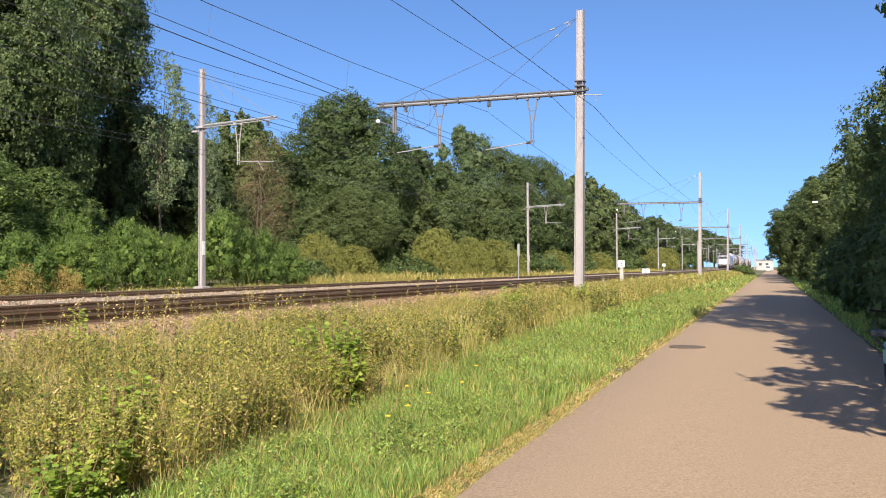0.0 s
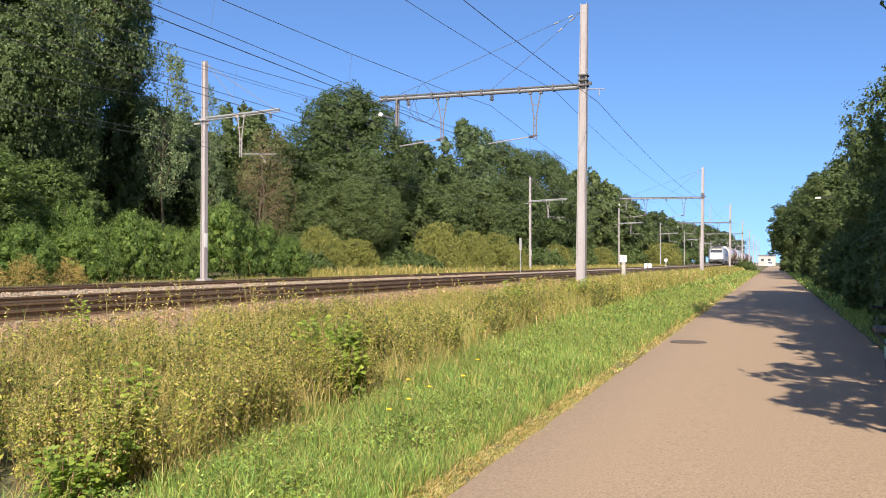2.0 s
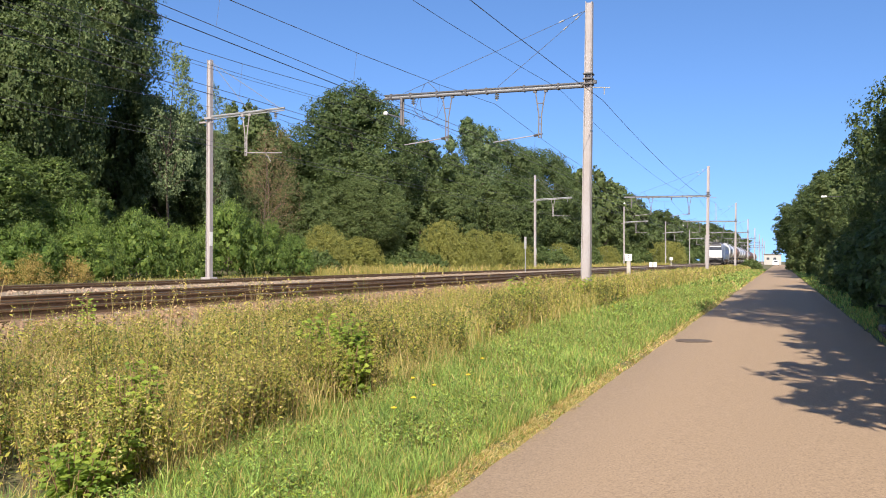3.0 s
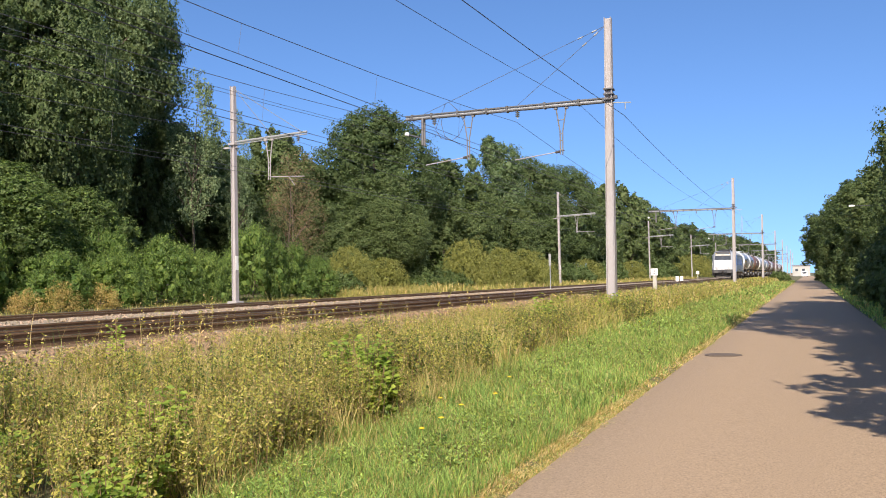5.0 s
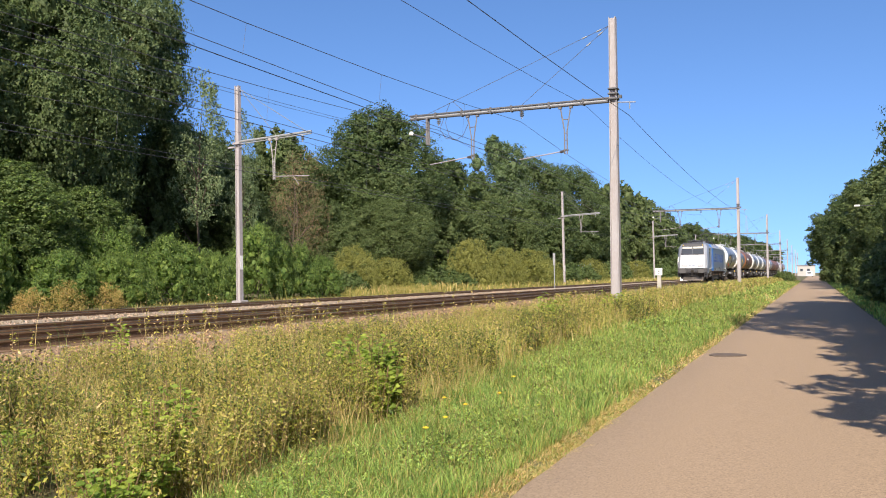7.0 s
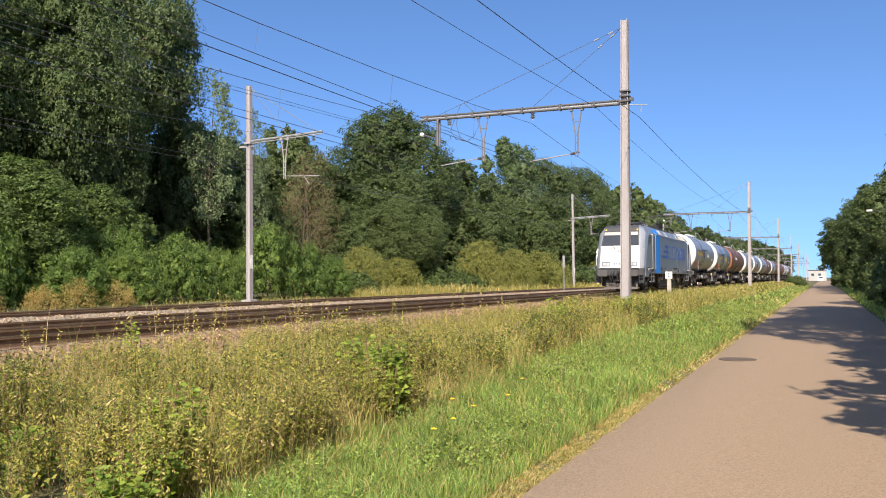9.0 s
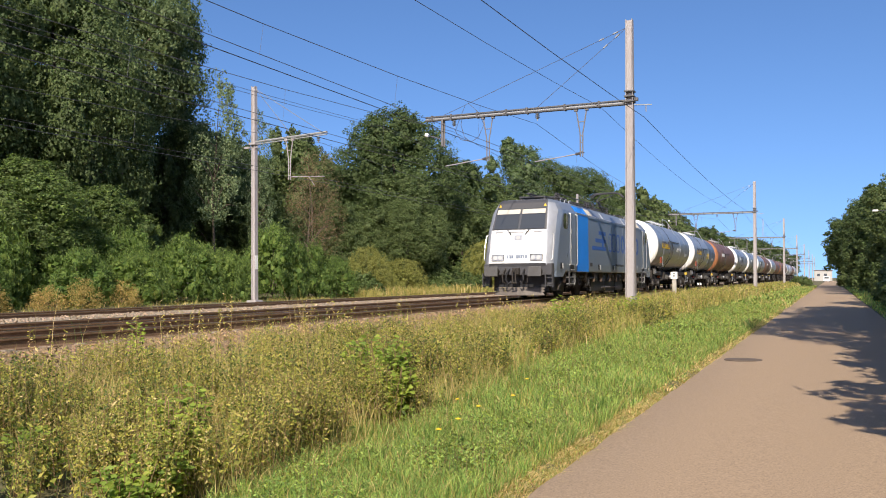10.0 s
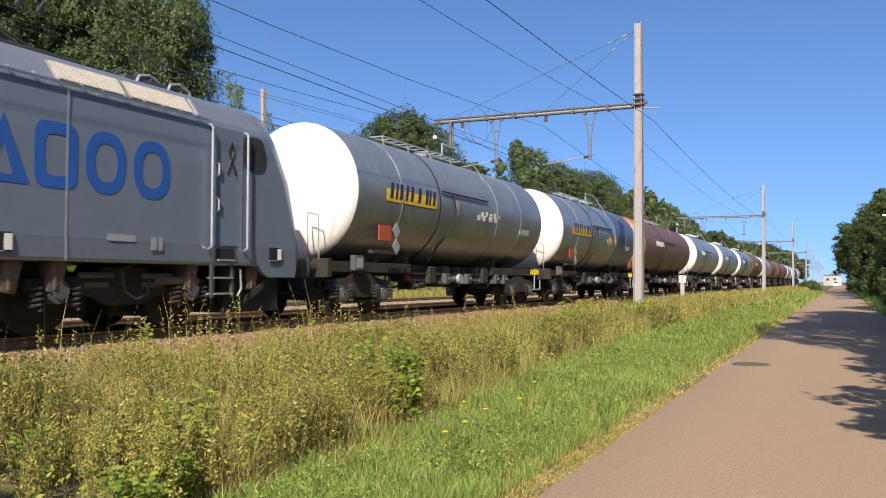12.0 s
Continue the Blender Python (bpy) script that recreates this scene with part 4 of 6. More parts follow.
def ring(xa, xb, y0, y1, z0, z1, width, power):
    """A flat rounded frame on a side plane, between xa and xb."""
    bm = bmesh.new()
    cy, cz, n = (y0 + y1) / 2, (z0 + z1) / 2, 32
    loops = []
    for x in (xa, xb):
        for cut in (0.0, width):
            h, v = (y1 - y0) / 2 - cut, (z1 - z0) / 2 - cut
            pts = []
            for k in range(n):
                c, d = math.cos(k / n * 2 * math.pi), math.sin(k / n * 2 * math.pi)
                pts.append(bm.verts.new((x, cy + h * math.copysign(abs(c) ** (2 / power), c), cz + v * math.copysign(abs(d) ** (2 / power), d))))
            loops.append(pts)
    for a, b in ((0, 1), (2, 3), (0, 2), (1, 3)):
        for k in range(n):
            bm.faces.new((loops[a][k], loops[a][(k + 1) % n], loops[b][(k + 1) % n], loops[b][k]))
    bmesh.ops.recalc_face_normals(bm, faces=bm.faces[:])
    return bm


def ring_front(x0, x1, z0, z1, y, w):
    """A square frame of four bars on the front."""
    bm = bmesh.new()
    for q in ((x0, x1, z0, z0 + w), (x0, x1, z1 - w, z1), (x0, x0 + w, z0 + w, z1 - w), (x1 - w, x1, z0 + w, z1 - w)):
        box(bm, q[0], q[1], y, y + 0.05, q[2], q[3])
    return bm


def locomotive():
    t = thing("locomotive", "silver-grey electric locomotive with a white front and blue side panel", "locomotive")
    LV = [  # z, face y, half width of the face, full half width, depth of the corner
        (1.05, 0.22, 1.20, 1.46, 0.36), (1.38, 0.12, 1.15, 1.49, 0.46), (2.68, 0.395, 1.115, 1.49, 0.65), (3.40, 0.74, 1.05, 1.47, 0.76), (3.50, 0.80, 1.04, 1.44, 0.78),
        (3.78, 0.94, 1.0, 1.22, 0.84), (3.93, 1.16, 0.95, 1.06, 0.88)]
    L = 19.38
    rings = []
    for z, yf, hf, hw, cd in LV:
        arc = []
        for i in range(9):   # the pillar: nearly flat, between a chamfer and a round
            c, d = math.sin(i * math.pi / 16), 1 - math.cos(i * math.pi / 16)
            c, d = 0.45 * c + 0.55 * i / 8, 0.45 * d + 0.55 * i / 8
            arc.append((hf + (hw - hf) * c, yf + cd * d))
        quarter = arc + [(x, L - y) for x, y in arc[::-1]]
        rings.append([(x, y, z) for x, y in quarter] + [(-x, y, z) for x, y in quarter[::-1]])
    # sides in order: curved pillar, side, curved pillar, rear, then the same back to the front
    def row(face, side=0, pillar=3):
        near, far = [pillar] * 5 + [side] * 3, [side] * 3 + [pillar] * 5
        return near + [side] + far + [face] + near + [side] + far + [face]

    mats = [row(2), row(1), row(2), row(2), row(2, 4), row(2, 4, 4)]
    body = part("body", loft_rings(bmesh.new(), rings, mats, [i for i in range(36) if i not in (8, 17, 26, 35)]), ["silver", "frontwhite", "charcoal", "silver_light", "silver_roof"], t)
    md = body.modifiers.new("round", "BEVEL")
    md.width, md.segments, md.limit_method, md.angle_limit = 0.045, 3, "ANGLE", radians(32)

    def face_y(z):
        return float(np.interp(z, [l[0] for l in LV], [l[1] for l in LV]))

    # windscreens, blinds and wipers on the raked front
    for s in (-1, 1):
        zz = (2.72, 3.54)
        q = lambda x, z, off: (x, face_y(z) - off, z)
        xi, xo = s * 0.045, s * 1.04
        a, b = (xi, xo) if s > 0 else (xo, xi)
        bm = slab(bmesh.new(), [q(a, zz[0], 0.006), q(b, zz[0], 0.006), q(b * 0.955, zz[1], 0.006), q(a * 0.955, zz[1], 0.006)], 0.012)
        pane = part("windscreen", bm, "glass", t)
        bm = slab(bmesh.new(), [q(a * 0.96, zz[1] - 0.21, 0.020), q(b * 0.96, zz[1] - 0.21, 0.020), q(b * 0.95, zz[1] - 0.03, 0.020), q(a * 0.95, zz[1] - 0.03, 0.020)], 0.006)
        part("sun_blind", bm, "blind", pane, "pale roller blind behind the glass")
        bm = bmesh.new()
        rod(bm, q(s * 0.30, 2.50, 0.05), q(s * 0.46, 2.70, 0.04), 0.012, 5)
        rod(bm, q(s * 0.26, 2.48, 0.05), q(s * 0.42, 2.70, 0.04), 0.010, 5)
        part("wiper", bm, "black", t)
        part("screen_ledge", box(bmesh.new(), min(s * 0.62, s * 0.98), max(s * 0.62, s * 0.98), face_y(2.62) - 0.05, face_y(2.62) + 0.02, 2.60, 2.635, 0.008), "frontwhite", t)
        lamp_ = part("headlight", box(bmesh.new(), min(s * 0.55, s * 1.02), max(s * 0.55, s * 1.02), face_y(1.6) - 0.03, face_y(1.6) + 0.05, 1.47, 1.71, 0.02), "silver_light", t)
        part("bezel", ring_front(min(s * 0.53, s * 1.04), max(s * 0.53, s * 1.04), 1.46, 1.72, face_y(1.6) - 0.05, 0.016), "buffer_grey", lamp_, "dark frame round the lights")
        for x in (0.67, 0.88):
            part("lens", rod(bmesh.new(), (s * x, face_y(1.6) - 0.034, 1.59), (s * x, face_y(1.6) - 0.05, 1.59), 0.085, 14), "lens", lamp_)
        bm = bmesh.new()
        zc = 3.60
        y = face_y(zc) - 0.03
        v = [bm.verts.new(p) for p in ((s * 0.93 - 0.13, y + 0.01, zc - 0.10), (s * 0.93 + 0.13, y + 0.01, zc - 0.10), (s * 0.93, y + 0.07, zc + 0.13))]
        bm.faces.new(v)
        e = bmesh.ops.extrude_face_region(bm, geom=bm.faces[:])
        bmesh.ops.translate(bm, vec=(0, 0.012, 0), verts=[g for g in e["geom"] if isinstance(g, bmesh.types.BMVert)])
        part("warning_triangle", bm, "yellow", t, "yellow warning triangle sticker")
        bm = bmesh.new()
        pipe(bm, [(s * 1.36, 0.24, 1.50), (s * 1.40, 0.26, 1.56), (s * 1.40, 0.34, 2.0), (s * 1.38, 0.50, 2.48), (s * 1.33, 0.56, 2.52)], 0.018, 8)
        part("corner_handrail", bm, "chrome", t, "bright steel handrail")
    part("screen_ledge", box(bmesh.new(), -0.42, 0.26, face_y(2.62) - 0.05, face_y(2.62) + 0.02, 2.60, 2.635, 0.008), "frontwhite", t)
    bm = bmesh.new()
    box(bm, -0.16, 0.16, face_y(2.38) - 0.03, face_y(2.38) + 0.05, 2.26, 2.48, 0.02)
    top = part("top_headlight", bm, "silver_light", t)
    part("lens", rod(bmesh.new(), (0, face_y(2.38) - 0.032, 2.37), (0, face_y(2.38) - 0.048, 2.37), 0.08, 14), "lens", top)
    bm = bmesh.new()
    for i, w in enumerate((0.05, 0.07, 0.07, 0, 0.07, 0.07, 0.07, 0.04, 0.07)):
        if w:
            box(bm, -0.40 + i * 0.092, -0.40 + i * 0.092 + w, face_y(1.62) - 0.028, face_y(1.62) + 0.02, 1.56, 1.69)
    part("number_marks", bm, "silver", t, "grey painted number as plain marks")["kind"] = "stuff"

    # headstock, buffers, coupling, plough
    bm = bmesh.new()
    box(bm, -1.38, 1.38, 0.16, 0.45, 0.92, 1.36, 0.03)
    part("headstock", bm, "charcoal", t)
    # black sheet added for the dark shade between headstock and plough
    part("under_screen", box(bmesh.new(), -1.12, 1.12, 0.60, 0.72, 0.3, 0.95), "black", t)
    for s in (-1, 1):
        buffer(t, s * 0.875, -0.36, 1.06, -1)
        buffer(t, s * 0.875, L + 0.36, 1.06, 1)
        bm = bmesh.new()
        x = s * 1.28
        box(bm, x - 0.15, x + 0.15, 0.32, 0.36, 0.55, 1.36, 0.01)
        box(bm, x - 0.15, x - 0.12, 0.12, 0.36, 0.45, 1.0)
        box(bm, x + 0.12, x + 0.15, 0.12, 0.36, 0.45, 1.36)
        for z in (0.5, 0.8):
            box(bm, x - 0.13, x + 0.13, 0.12, 0.34, z, z + 0.03)
        part("corner_step", bm, "charcoal", t)
        bm = bmesh.new()
        pipe(bm, [(s * 0.30, 0.18, 1.15), (s * 0.33, -0.10, 0.98), (s * 0.36, -0.14, 0.74), (s * 0.28, -0.08, 0.58), (s * 0.18, 0.0, 0.68)], 0.03, 7)
        part("brake_hose", bm, "black", t)
        bm = bmesh.new()
        pipe(bm, [(s * 0.46, 0.18, 1.2), (s * 0.52, -0.08, 0.95), (s * 0.50, -0.08, 0.66), (s * 0.42, 0.02, 0.60)], 0.025, 7)
        part("brake_hose", bm, "dirty", t)
    bm = bmesh.new()
    box(bm, -0.13, 0.13, -0.05, 0.2, 0.95, 1.2, 0.03)
    rod(bm, (0, -0.22, 1.1), (0, 0.2, 1.06), 0.055, 8)
    rod(bm, (-0.06, -0.22, 1.1), (-0.06, -0.18, 0.62), 0.028, 6)
    rod(bm, (0.06, -0.22, 1.1), (0.06, -0.18, 0.62), 0.028, 6)
    rod(bm, (-0.1, -0.18, 0.62), (0.1, -0.18, 0.62), 0.035, 6)
    part("coupling", bm, "dirty", t, "dirty screw coupling hanging from its hook")
    bm = bmesh.new()
    for q in (-1, 1):
        prof = [(0.02, 0.13), (0.07, 0.27), (0.14, 0.38), (0.24, 0.44)]
        for (d0, z0), (d1, z1) in zip(prof[:-1], prof[1:]):
            c4 = [(q * 1.04, 0.36 + d0, z0), (0.0, 0.10 + d0, z0), (0.0, 0.10 + d1, z1), (q * 0.94, 0.36 + d1, z1)]
            slab(bm, c4 if q < 0 else c4[::-1], 0.02)
    bmesh.ops.remove_doubles(bm, verts=bm.verts[:], dist=0.03)
    part("rail_plough", bm, "plough_grey", t, "curved brownish rail plough")

    # sides
    for s in (1, -1):
        X = s * 1.49
        o = s * 0.006
        rng_x = lambda d: (min(X + o, X + o + s * d), max(X + o, X + o + s * d))
        a, b = rng_x(0.006)
        part("blue_panel", box(bmesh.new(), a, b, 3.33, 5.09, 1.07, 3.44), "blue", t, "bright blue painted side panel")
        part("blue_roof_panel", slab(bmesh.new(), [(s * 1.452, 3.35, 3.51), (s * 1.452, 5.10, 3.51), (s * 1.238, 5.10, 3.79), (s * 1.238, 3.35, 3.79)][::1 if s > 0 else -1], 0.014), "blue", t, "bright blue painted roof panel")
        for y0, y1 in ((5.12, 5.85), (13.30, 14.55), (14.62, 15.95)):
            part("roof_vent_panel", slab(bmesh.new(), [(s * 1.452, y0, 3.51), (s * 1.452, y1, 3.51), (s * 1.238, y1, 3.79), (s * 1.238, y0, 3.79)][::1 if s > 0 else -1], 0.014), "cream", t, "cream vent panel")
            bm = bmesh.new()
            for k in range(int((y1 - y0) / 0.055)):
                q = y0 + 0.03 + k * 0.055
                slab(bm, [(s * 1.462, q, 3.53), (s * 1.462, q + 0.018, 3.53), (s * 1.262, q + 0.018, 3.79), (s * 1.262, q, 3.79)][::1 if s > 0 else -1], 0.012)
            part("louvres", bm, "blind", t, "pale upright vent slats")["kind"] = "stuff"
        for y0 in (7.9, 12.2, 16.05):
            part("roof_joint_strip", slab(bmesh.new(), [(s * 1.452, y0, 3.50), (s * 1.452, y0 + 0.05, 3.50), (s * 1.238, y0 + 0.05, 3.79), (s * 1.238, y0, 3.79)][::1 if s > 0 else -1], 0.03), "chrome", t)
        a, b = rng_x(0.03)
        part("roof_gutter", box(bmesh.new(), a, b, 3.1, 16.3, 3.455, 3.485), "silver", t)
        for y0, y1 in ((2.12, 3.08), (16.30, 17.22)):
            a, b = rng_x(0.008)
            part("cab_door", box(bmesh.new(), a, b, y0 + 0.07, y1 - 0.05, 1.38, 3.40, 0.003), "silver", t)
            for y in (y0, y1):
                bm = bmesh.new()
                pipe(bm, [(X + s * 0.01, y, 3.40), (X + s * 0.09, y, 3.36), (X + s * 0.09, y, 1.35), (X + s * 0.01, y, 1.31)], 0.02, 8)
                part("door_handrail", bm, "chrome", t, "bright steel handrail")
            for z in (1.95, 2.55):
                bm = bmesh.new()
                pipe(bm, [(X + s * 0.01, y0 + 0.2, z), (X + s * 0.06, y0 + 0.2, z + 0.03), (X + s * 0.06, y0 + 0.2, z + 0.20), (X + s * 0.01, y0 + 0.2, z + 0.23)], 0.013, 6)
                part("door_handle", bm, "chrome", t)
            # flat black plate: the shade inside the foot recess, put in as colour
            a, b = rng_x(0.010)
            st = part("foot_recess", box(bmesh.new(), a, b, y0 + 0.18, y1 - 0.25, 1.12, 1.33, 0.004), "black", t)
            a, b = rng_x(0.05)
            part("recess_step", box(bmesh.new(), a, b, y0 + 0.22, y1 - 0.27, 1.12, 1.15), "chrome", st)
            ld = new("cab_ladder")
            ld.parent = t
            for y in (y0 + 0.14, y1 - 0.27):
                part("ladder_rail", box(bmesh.new(), X - 0.05 if s > 0 else X, X if s > 0 else X + 0.05, y - 0.03, y + 0.03, 0.50, 1.06), "charcoal", ld)
            for z in (0.55, 0.82):
                part("tread", box(bmesh.new(), min(X, X - s * 0.16), max(X, X - s * 0.16) + 0.02, y0 + 0.15, y1 - 0.28, z, z + 0.03), "chrome", ld, "worn bright step edge")
            bm = bmesh.new()
            pipe(bm, [(X - s * 0.02, y1 - 0.05, 0.98), (X - s * 0.02, y1 - 0.02, 0.65), (X - s * 0.02, y1 - 0.12, 0.52)], 0.018, 6)
            part("grab_rail", bm, "galvanised", t, "bent grey grab rail below the door")
        for y0, m in ((1.34, 1), (17.86, -1)):
            a, b = rng_x(0.01)
            bm = bmesh.new()
            va = []
            for k in range(20):
                c, d = math.cos(k * math.pi / 10), math.sin(k * math.pi / 10)
                u, w = 0.31 * math.copysign(abs(c) ** 0.5, c), 0.31 * math.copysign(abs(d) ** 0.5, d)
                va.append((y0 + m * (0.36 + u + (0.16 * max(0, w) if u < 0 else 0)), 3.05 + w))
            f1 = [bm.verts.new((a, y, z)) for y, z in va]
            f2 = [bm.verts.new((b, y, z)) for y, z in va]
            bm.faces.new(f1)
            bm.faces.new(f2[::-1])
            for i in range(20):
                bm.faces.new((f1[i], f1[(i + 1) % 20], f2[(i + 1) % 20], f2[i]))
            bmesh.ops.recalc_face_normals(bm, faces=bm.faces[:])
            part("cab_side_window", bm, "glass", t)
        # small recesses along the sill: shade painted as black plates, lit edges as pale strips
        for y in (0.95, 6.79, 9.54, 12.3, 17.95):
            a, b = rng_x(0.008)
            rc = part("side_recess", box(bmesh.new(), a, b, y, y + 0.36, 1.15, 1.40, 0.004), "black", t)
            a, b = rng_x(0.014)
            part("recess_edge", box(bmesh.new(), a, b, y + 0.25, y + 0.36, 1.17, 1.38, 0.003), "white", rc)
            part("recess_edge", box(bmesh.new(), a, b, y - 0.01, y + 0.25, 1.15, 1.165), "silver_light", rc)
        # emblem and company name as plain shapes
        for y0, y1, z0, z1 in ((5.75, 8.2, 2.05, 2.22), (6.35, 8.2, 2.40, 2.57), (6.95, 8.2, 2.75, 2.92)):
            a, b = min(X, X + s * 0.004), max(X, X + s * 0.004)
            part("emblem_bar", box(bmesh.new(), a, b, y0, y1, z0, z1), "blue_dark", t, "dark blue emblem bar")
        a, b = rng_x(0.005)
        part("emblem_bar", box(bmesh.new(), a, b, 7.5, 7.75, 2.05, 2.92), "blue_dark", t, "dark blue emblem bar")
        xa, xb = X + s * 0.001, X + s * 0.006
        for y0, y1, w, power in ((8.80, 9.40, 0.07, 5), (9.57, 10.13, 0.07, 8), (10.36, 11.04, 0.07, 4)):
            part("name_mark", ring(xa, xb, y0, y1, 2.04, 2.91, w, power), "blue_dark", t, "thin dark blue frame in place of a company name")
        for y0, y1, w, power in ((11.36, 12.08, 0.17, 2.3), (12.96, 13.66, 0.17, 5), (13.78, 14.52, 0.17, 2.3), (14.66, 15.42, 0.17, 2.3)):
            part("name_mark", ring(xa, xb, y0, y1, 2.02, 2.92, w, power), "blue_dark", t, "bold dark blue ring in place of a company name")
        bm = bmesh.new()
        tri = [(12.12, 2.03), (12.9, 2.03), (12.51, 2.91)]
        hole = [(12.36, 2.13), (12.66, 2.13), (12.51, 2.55)]
        v = [[bm.verts.new((x, y, z)) for y, z in q] for x in (xa, xb) for q in (tri, hole)]
        for k in range(3):
            n_ = (k + 1) % 3
            for p, q in ((v[0], v[1]), (v[2], v[3]), (v[0], v[2]), (v[1], v[3])):
                bm.faces.new((p[k], p[n_], q[n_], q[k]))
        bmesh.ops.recalc_face_normals(bm, faces=bm.faces[:])
        part("name_mark", bm, "blue_dark", t, "bold dark blue triangle in place of a company name")
        bars(t, "number_marks", X + o, 1.36, 1.46, [(10.1 + i * 0.14, 10.19 + i * 0.14) for i in range(13)], "black", "small black registration as plain marks", s)
        bars(t, "notice_marks", X + o, 1.30, 1.46, [(5.36, 5.75), (3.6, 3.75), (3.82, 4.4)], "charcoal", "small dark notice plates", s)
        bars(t, "notice_marks", X + o, 1.36, 1.46, [(14.19, 14.72)], "silver_light", "pale notice plate", s)
        bars(t, "notice_marks", X + o, 1.25, 1.45, [(15.03, 15.15), (15.19, 15.27)], "silver_light", "pale notice plates", s)
        for y in (11.76, 13.47):
            a, b = rng_x(0.004)
            part("panel_joint", box(bmesh.new(), a, b, y, y + 0.018, 1.05, 3.42), "silver_light", t)
        bm = bmesh.new()
        for i in range(34):
            y = 3.3 + i * 0.385
            rod(bm, (X, y, 3.50), (X + s * 0.012, y, 3.515), 0.022, 6)
        part("roof_bolts", bm, "chrome", t)["kind"] = "stuff"

    for s in (-1, 1):
        for y0, y1, m in ((0.52, 1.40, 1), (18.84, 17.98, -1)):
            bm = bmesh.new()
            pr = [(y0, 1.10), (y0 + m * 0.02, 0.85), (y1, 0.85), (y1 + m * 0.16, 0.93), (y1 + m * 0.34, 1.10)]
            f1 = [bm.verts.new((s * (1.47 - (1.10 - z) * 0.06), y, z)) for y, z in pr]
            f2 = [bm.verts.new((s * 1.38, y, z)) for y, z in pr]
            bm.faces.new(f1)
            bm.faces.new(f2[::-1])
            for i in range(5):
                bm.faces.new((f1[i], f1[(i + 1) % 5], f2[(i + 1) % 5], f2[i]))
            bmesh.ops.recalc_face_normals(bm, faces=bm.faces[:])
            part("skirt", bm, "silver", t)
        bm = bmesh.new()
        for pts in ([(16.74, 2.62), (16.93, 3.02), (16.86, 3.17), (16.79, 3.02), (16.98, 2.62)],):
            pipe(bm, [(s * 1.505, y, z) for y, z in pts], 0.022, 6)
        part("ribbon_mark", bm, "black", t, "black ribbon sticker on the door")

    mark = bpy.data.curves.new("cab_number", "FONT")
    mark.body, mark.size, mark.extrude = "2", 0.22, 0.002
    mark.materials.append(M["black"])
    ob = new("cab_number", mark)
    ob.parent = t
    ob.matrix_basis = pose(1.496, 1.86, 1.62, 90, 0, 90)

    # roof gear
    bm = bmesh.new()
    for y0, y1 in ((3.9, 5.6), (6.2, 8.4), (9.0, 11.6), (15.2, 16.3)):
        box(bm, -0.7, 0.72, y0, y1, 3.90, 4.10, 0.04)
        for k in range(int((y1 - y0) / 0.35)):
            pipe(bm, [(0.5, y0 + k * 0.35, 4.1), (0.55, y0 + k * 0.35 + 0.1, 4.22), (0.3, y0 + k * 0.35 + 0.22, 4.26), (-0.2, y0 + k * 0.35 + 0.25, 4.12)], 0.02, 5)
    part("roof_box", bm, "charcoal", t)["kind"] = "stuff"
    pantograph(t, 2.75, False, -1)
    pantograph(t, 13.7, True, -1)
    for y in (3.28, 3.62, 7.9, 8.35, 9.2, 12.0):
        bm = bmesh.new()
        rod(bm, (0.62, y, 3.93), (0.62, y, 4.35), 0.05, 8)
        for j in range(4):
            rod(bm, (0.62, y, 3.98 + j * 0.09), (0.62, y, 4.02 + j * 0.09), 0.10, 10, 0.06)
        part("roof_insulator", bm, "porcelain", t, "ribbed roof insulator")
    for y in (3.5, 4.1, 4.75, 15.4, 16.1):
        bm = bmesh.new()
        pipe(bm, [(0.75, y, 3.95), (0.72, y + 0.1, 4.12), (0.70, y + 0.35, 4.18), (0.68, y + 0.6, 4.10), (0.68, y + 0.66, 3.95)], 0.022, 8)
        part("roof_cable", bm, "silver_light", t, "pale looped roof cable")
    bm = bmesh.new()
    pipe(bm, [(0.62, 3.28, 4.36), (0.62, 7.9, 4.36), (0.62, 9.2, 4.36), (0.62, 12.4, 4.36)], 0.022, 6)
    part("roof_busbar", bm, "charcoal", t)

    # running gear
    for y in (4.35, 14.85):
        bg = bogie(t, y, 2.6, 0.625, 1.12)
        for w in (-0.75, 0.75):
            part("traction_motor", box(bmesh.new(), -0.6, 0.6, y + w - 0.55, y + w + 0.55, 0.22, 0.92, 0.06), "black", bg)
        for w in (-1.3, 1.3):
            part("gear_case", rod(bmesh.new(), (-0.5, y + w, 0.6), (0.5, y + w, 0.6), 0.42, 14), "black", bg)
        for w in (-2.05, 2.05):
            part("end_beam", box(bmesh.new(), -1.1, 1.1, y + w - 0.08, y + w + 0.08, 0.25, 0.85, 0.02), "black", bg)
        for w in (-0.55, 0.55):
            part("brake_cylinder", rod(bmesh.new(), (1.08, y + w - 0.22, 0.72), (1.08, y + w + 0.22, 0.72), 0.11, 10), "plate_brown", bg)
            part("damper", rod(bmesh.new(), (1.22, y + w * 1.1 - 0.3, 0.86), (1.22, y + w * 1.1 + 0.3, 0.86), 0.045, 8), "buffer_grey", bg)
        bm = bmesh.new()
        pipe(bm, [(1.24, y - 0.15, 0.95), (1.27, y - 0.1, 0.62), (1.25, y + 0.15, 0.50), (1.22, y + 0.4, 0.58), (1.2, y + 0.45, 0.8)], 0.02, 6)
        part("motor_cable", bm, "charcoal", bg)
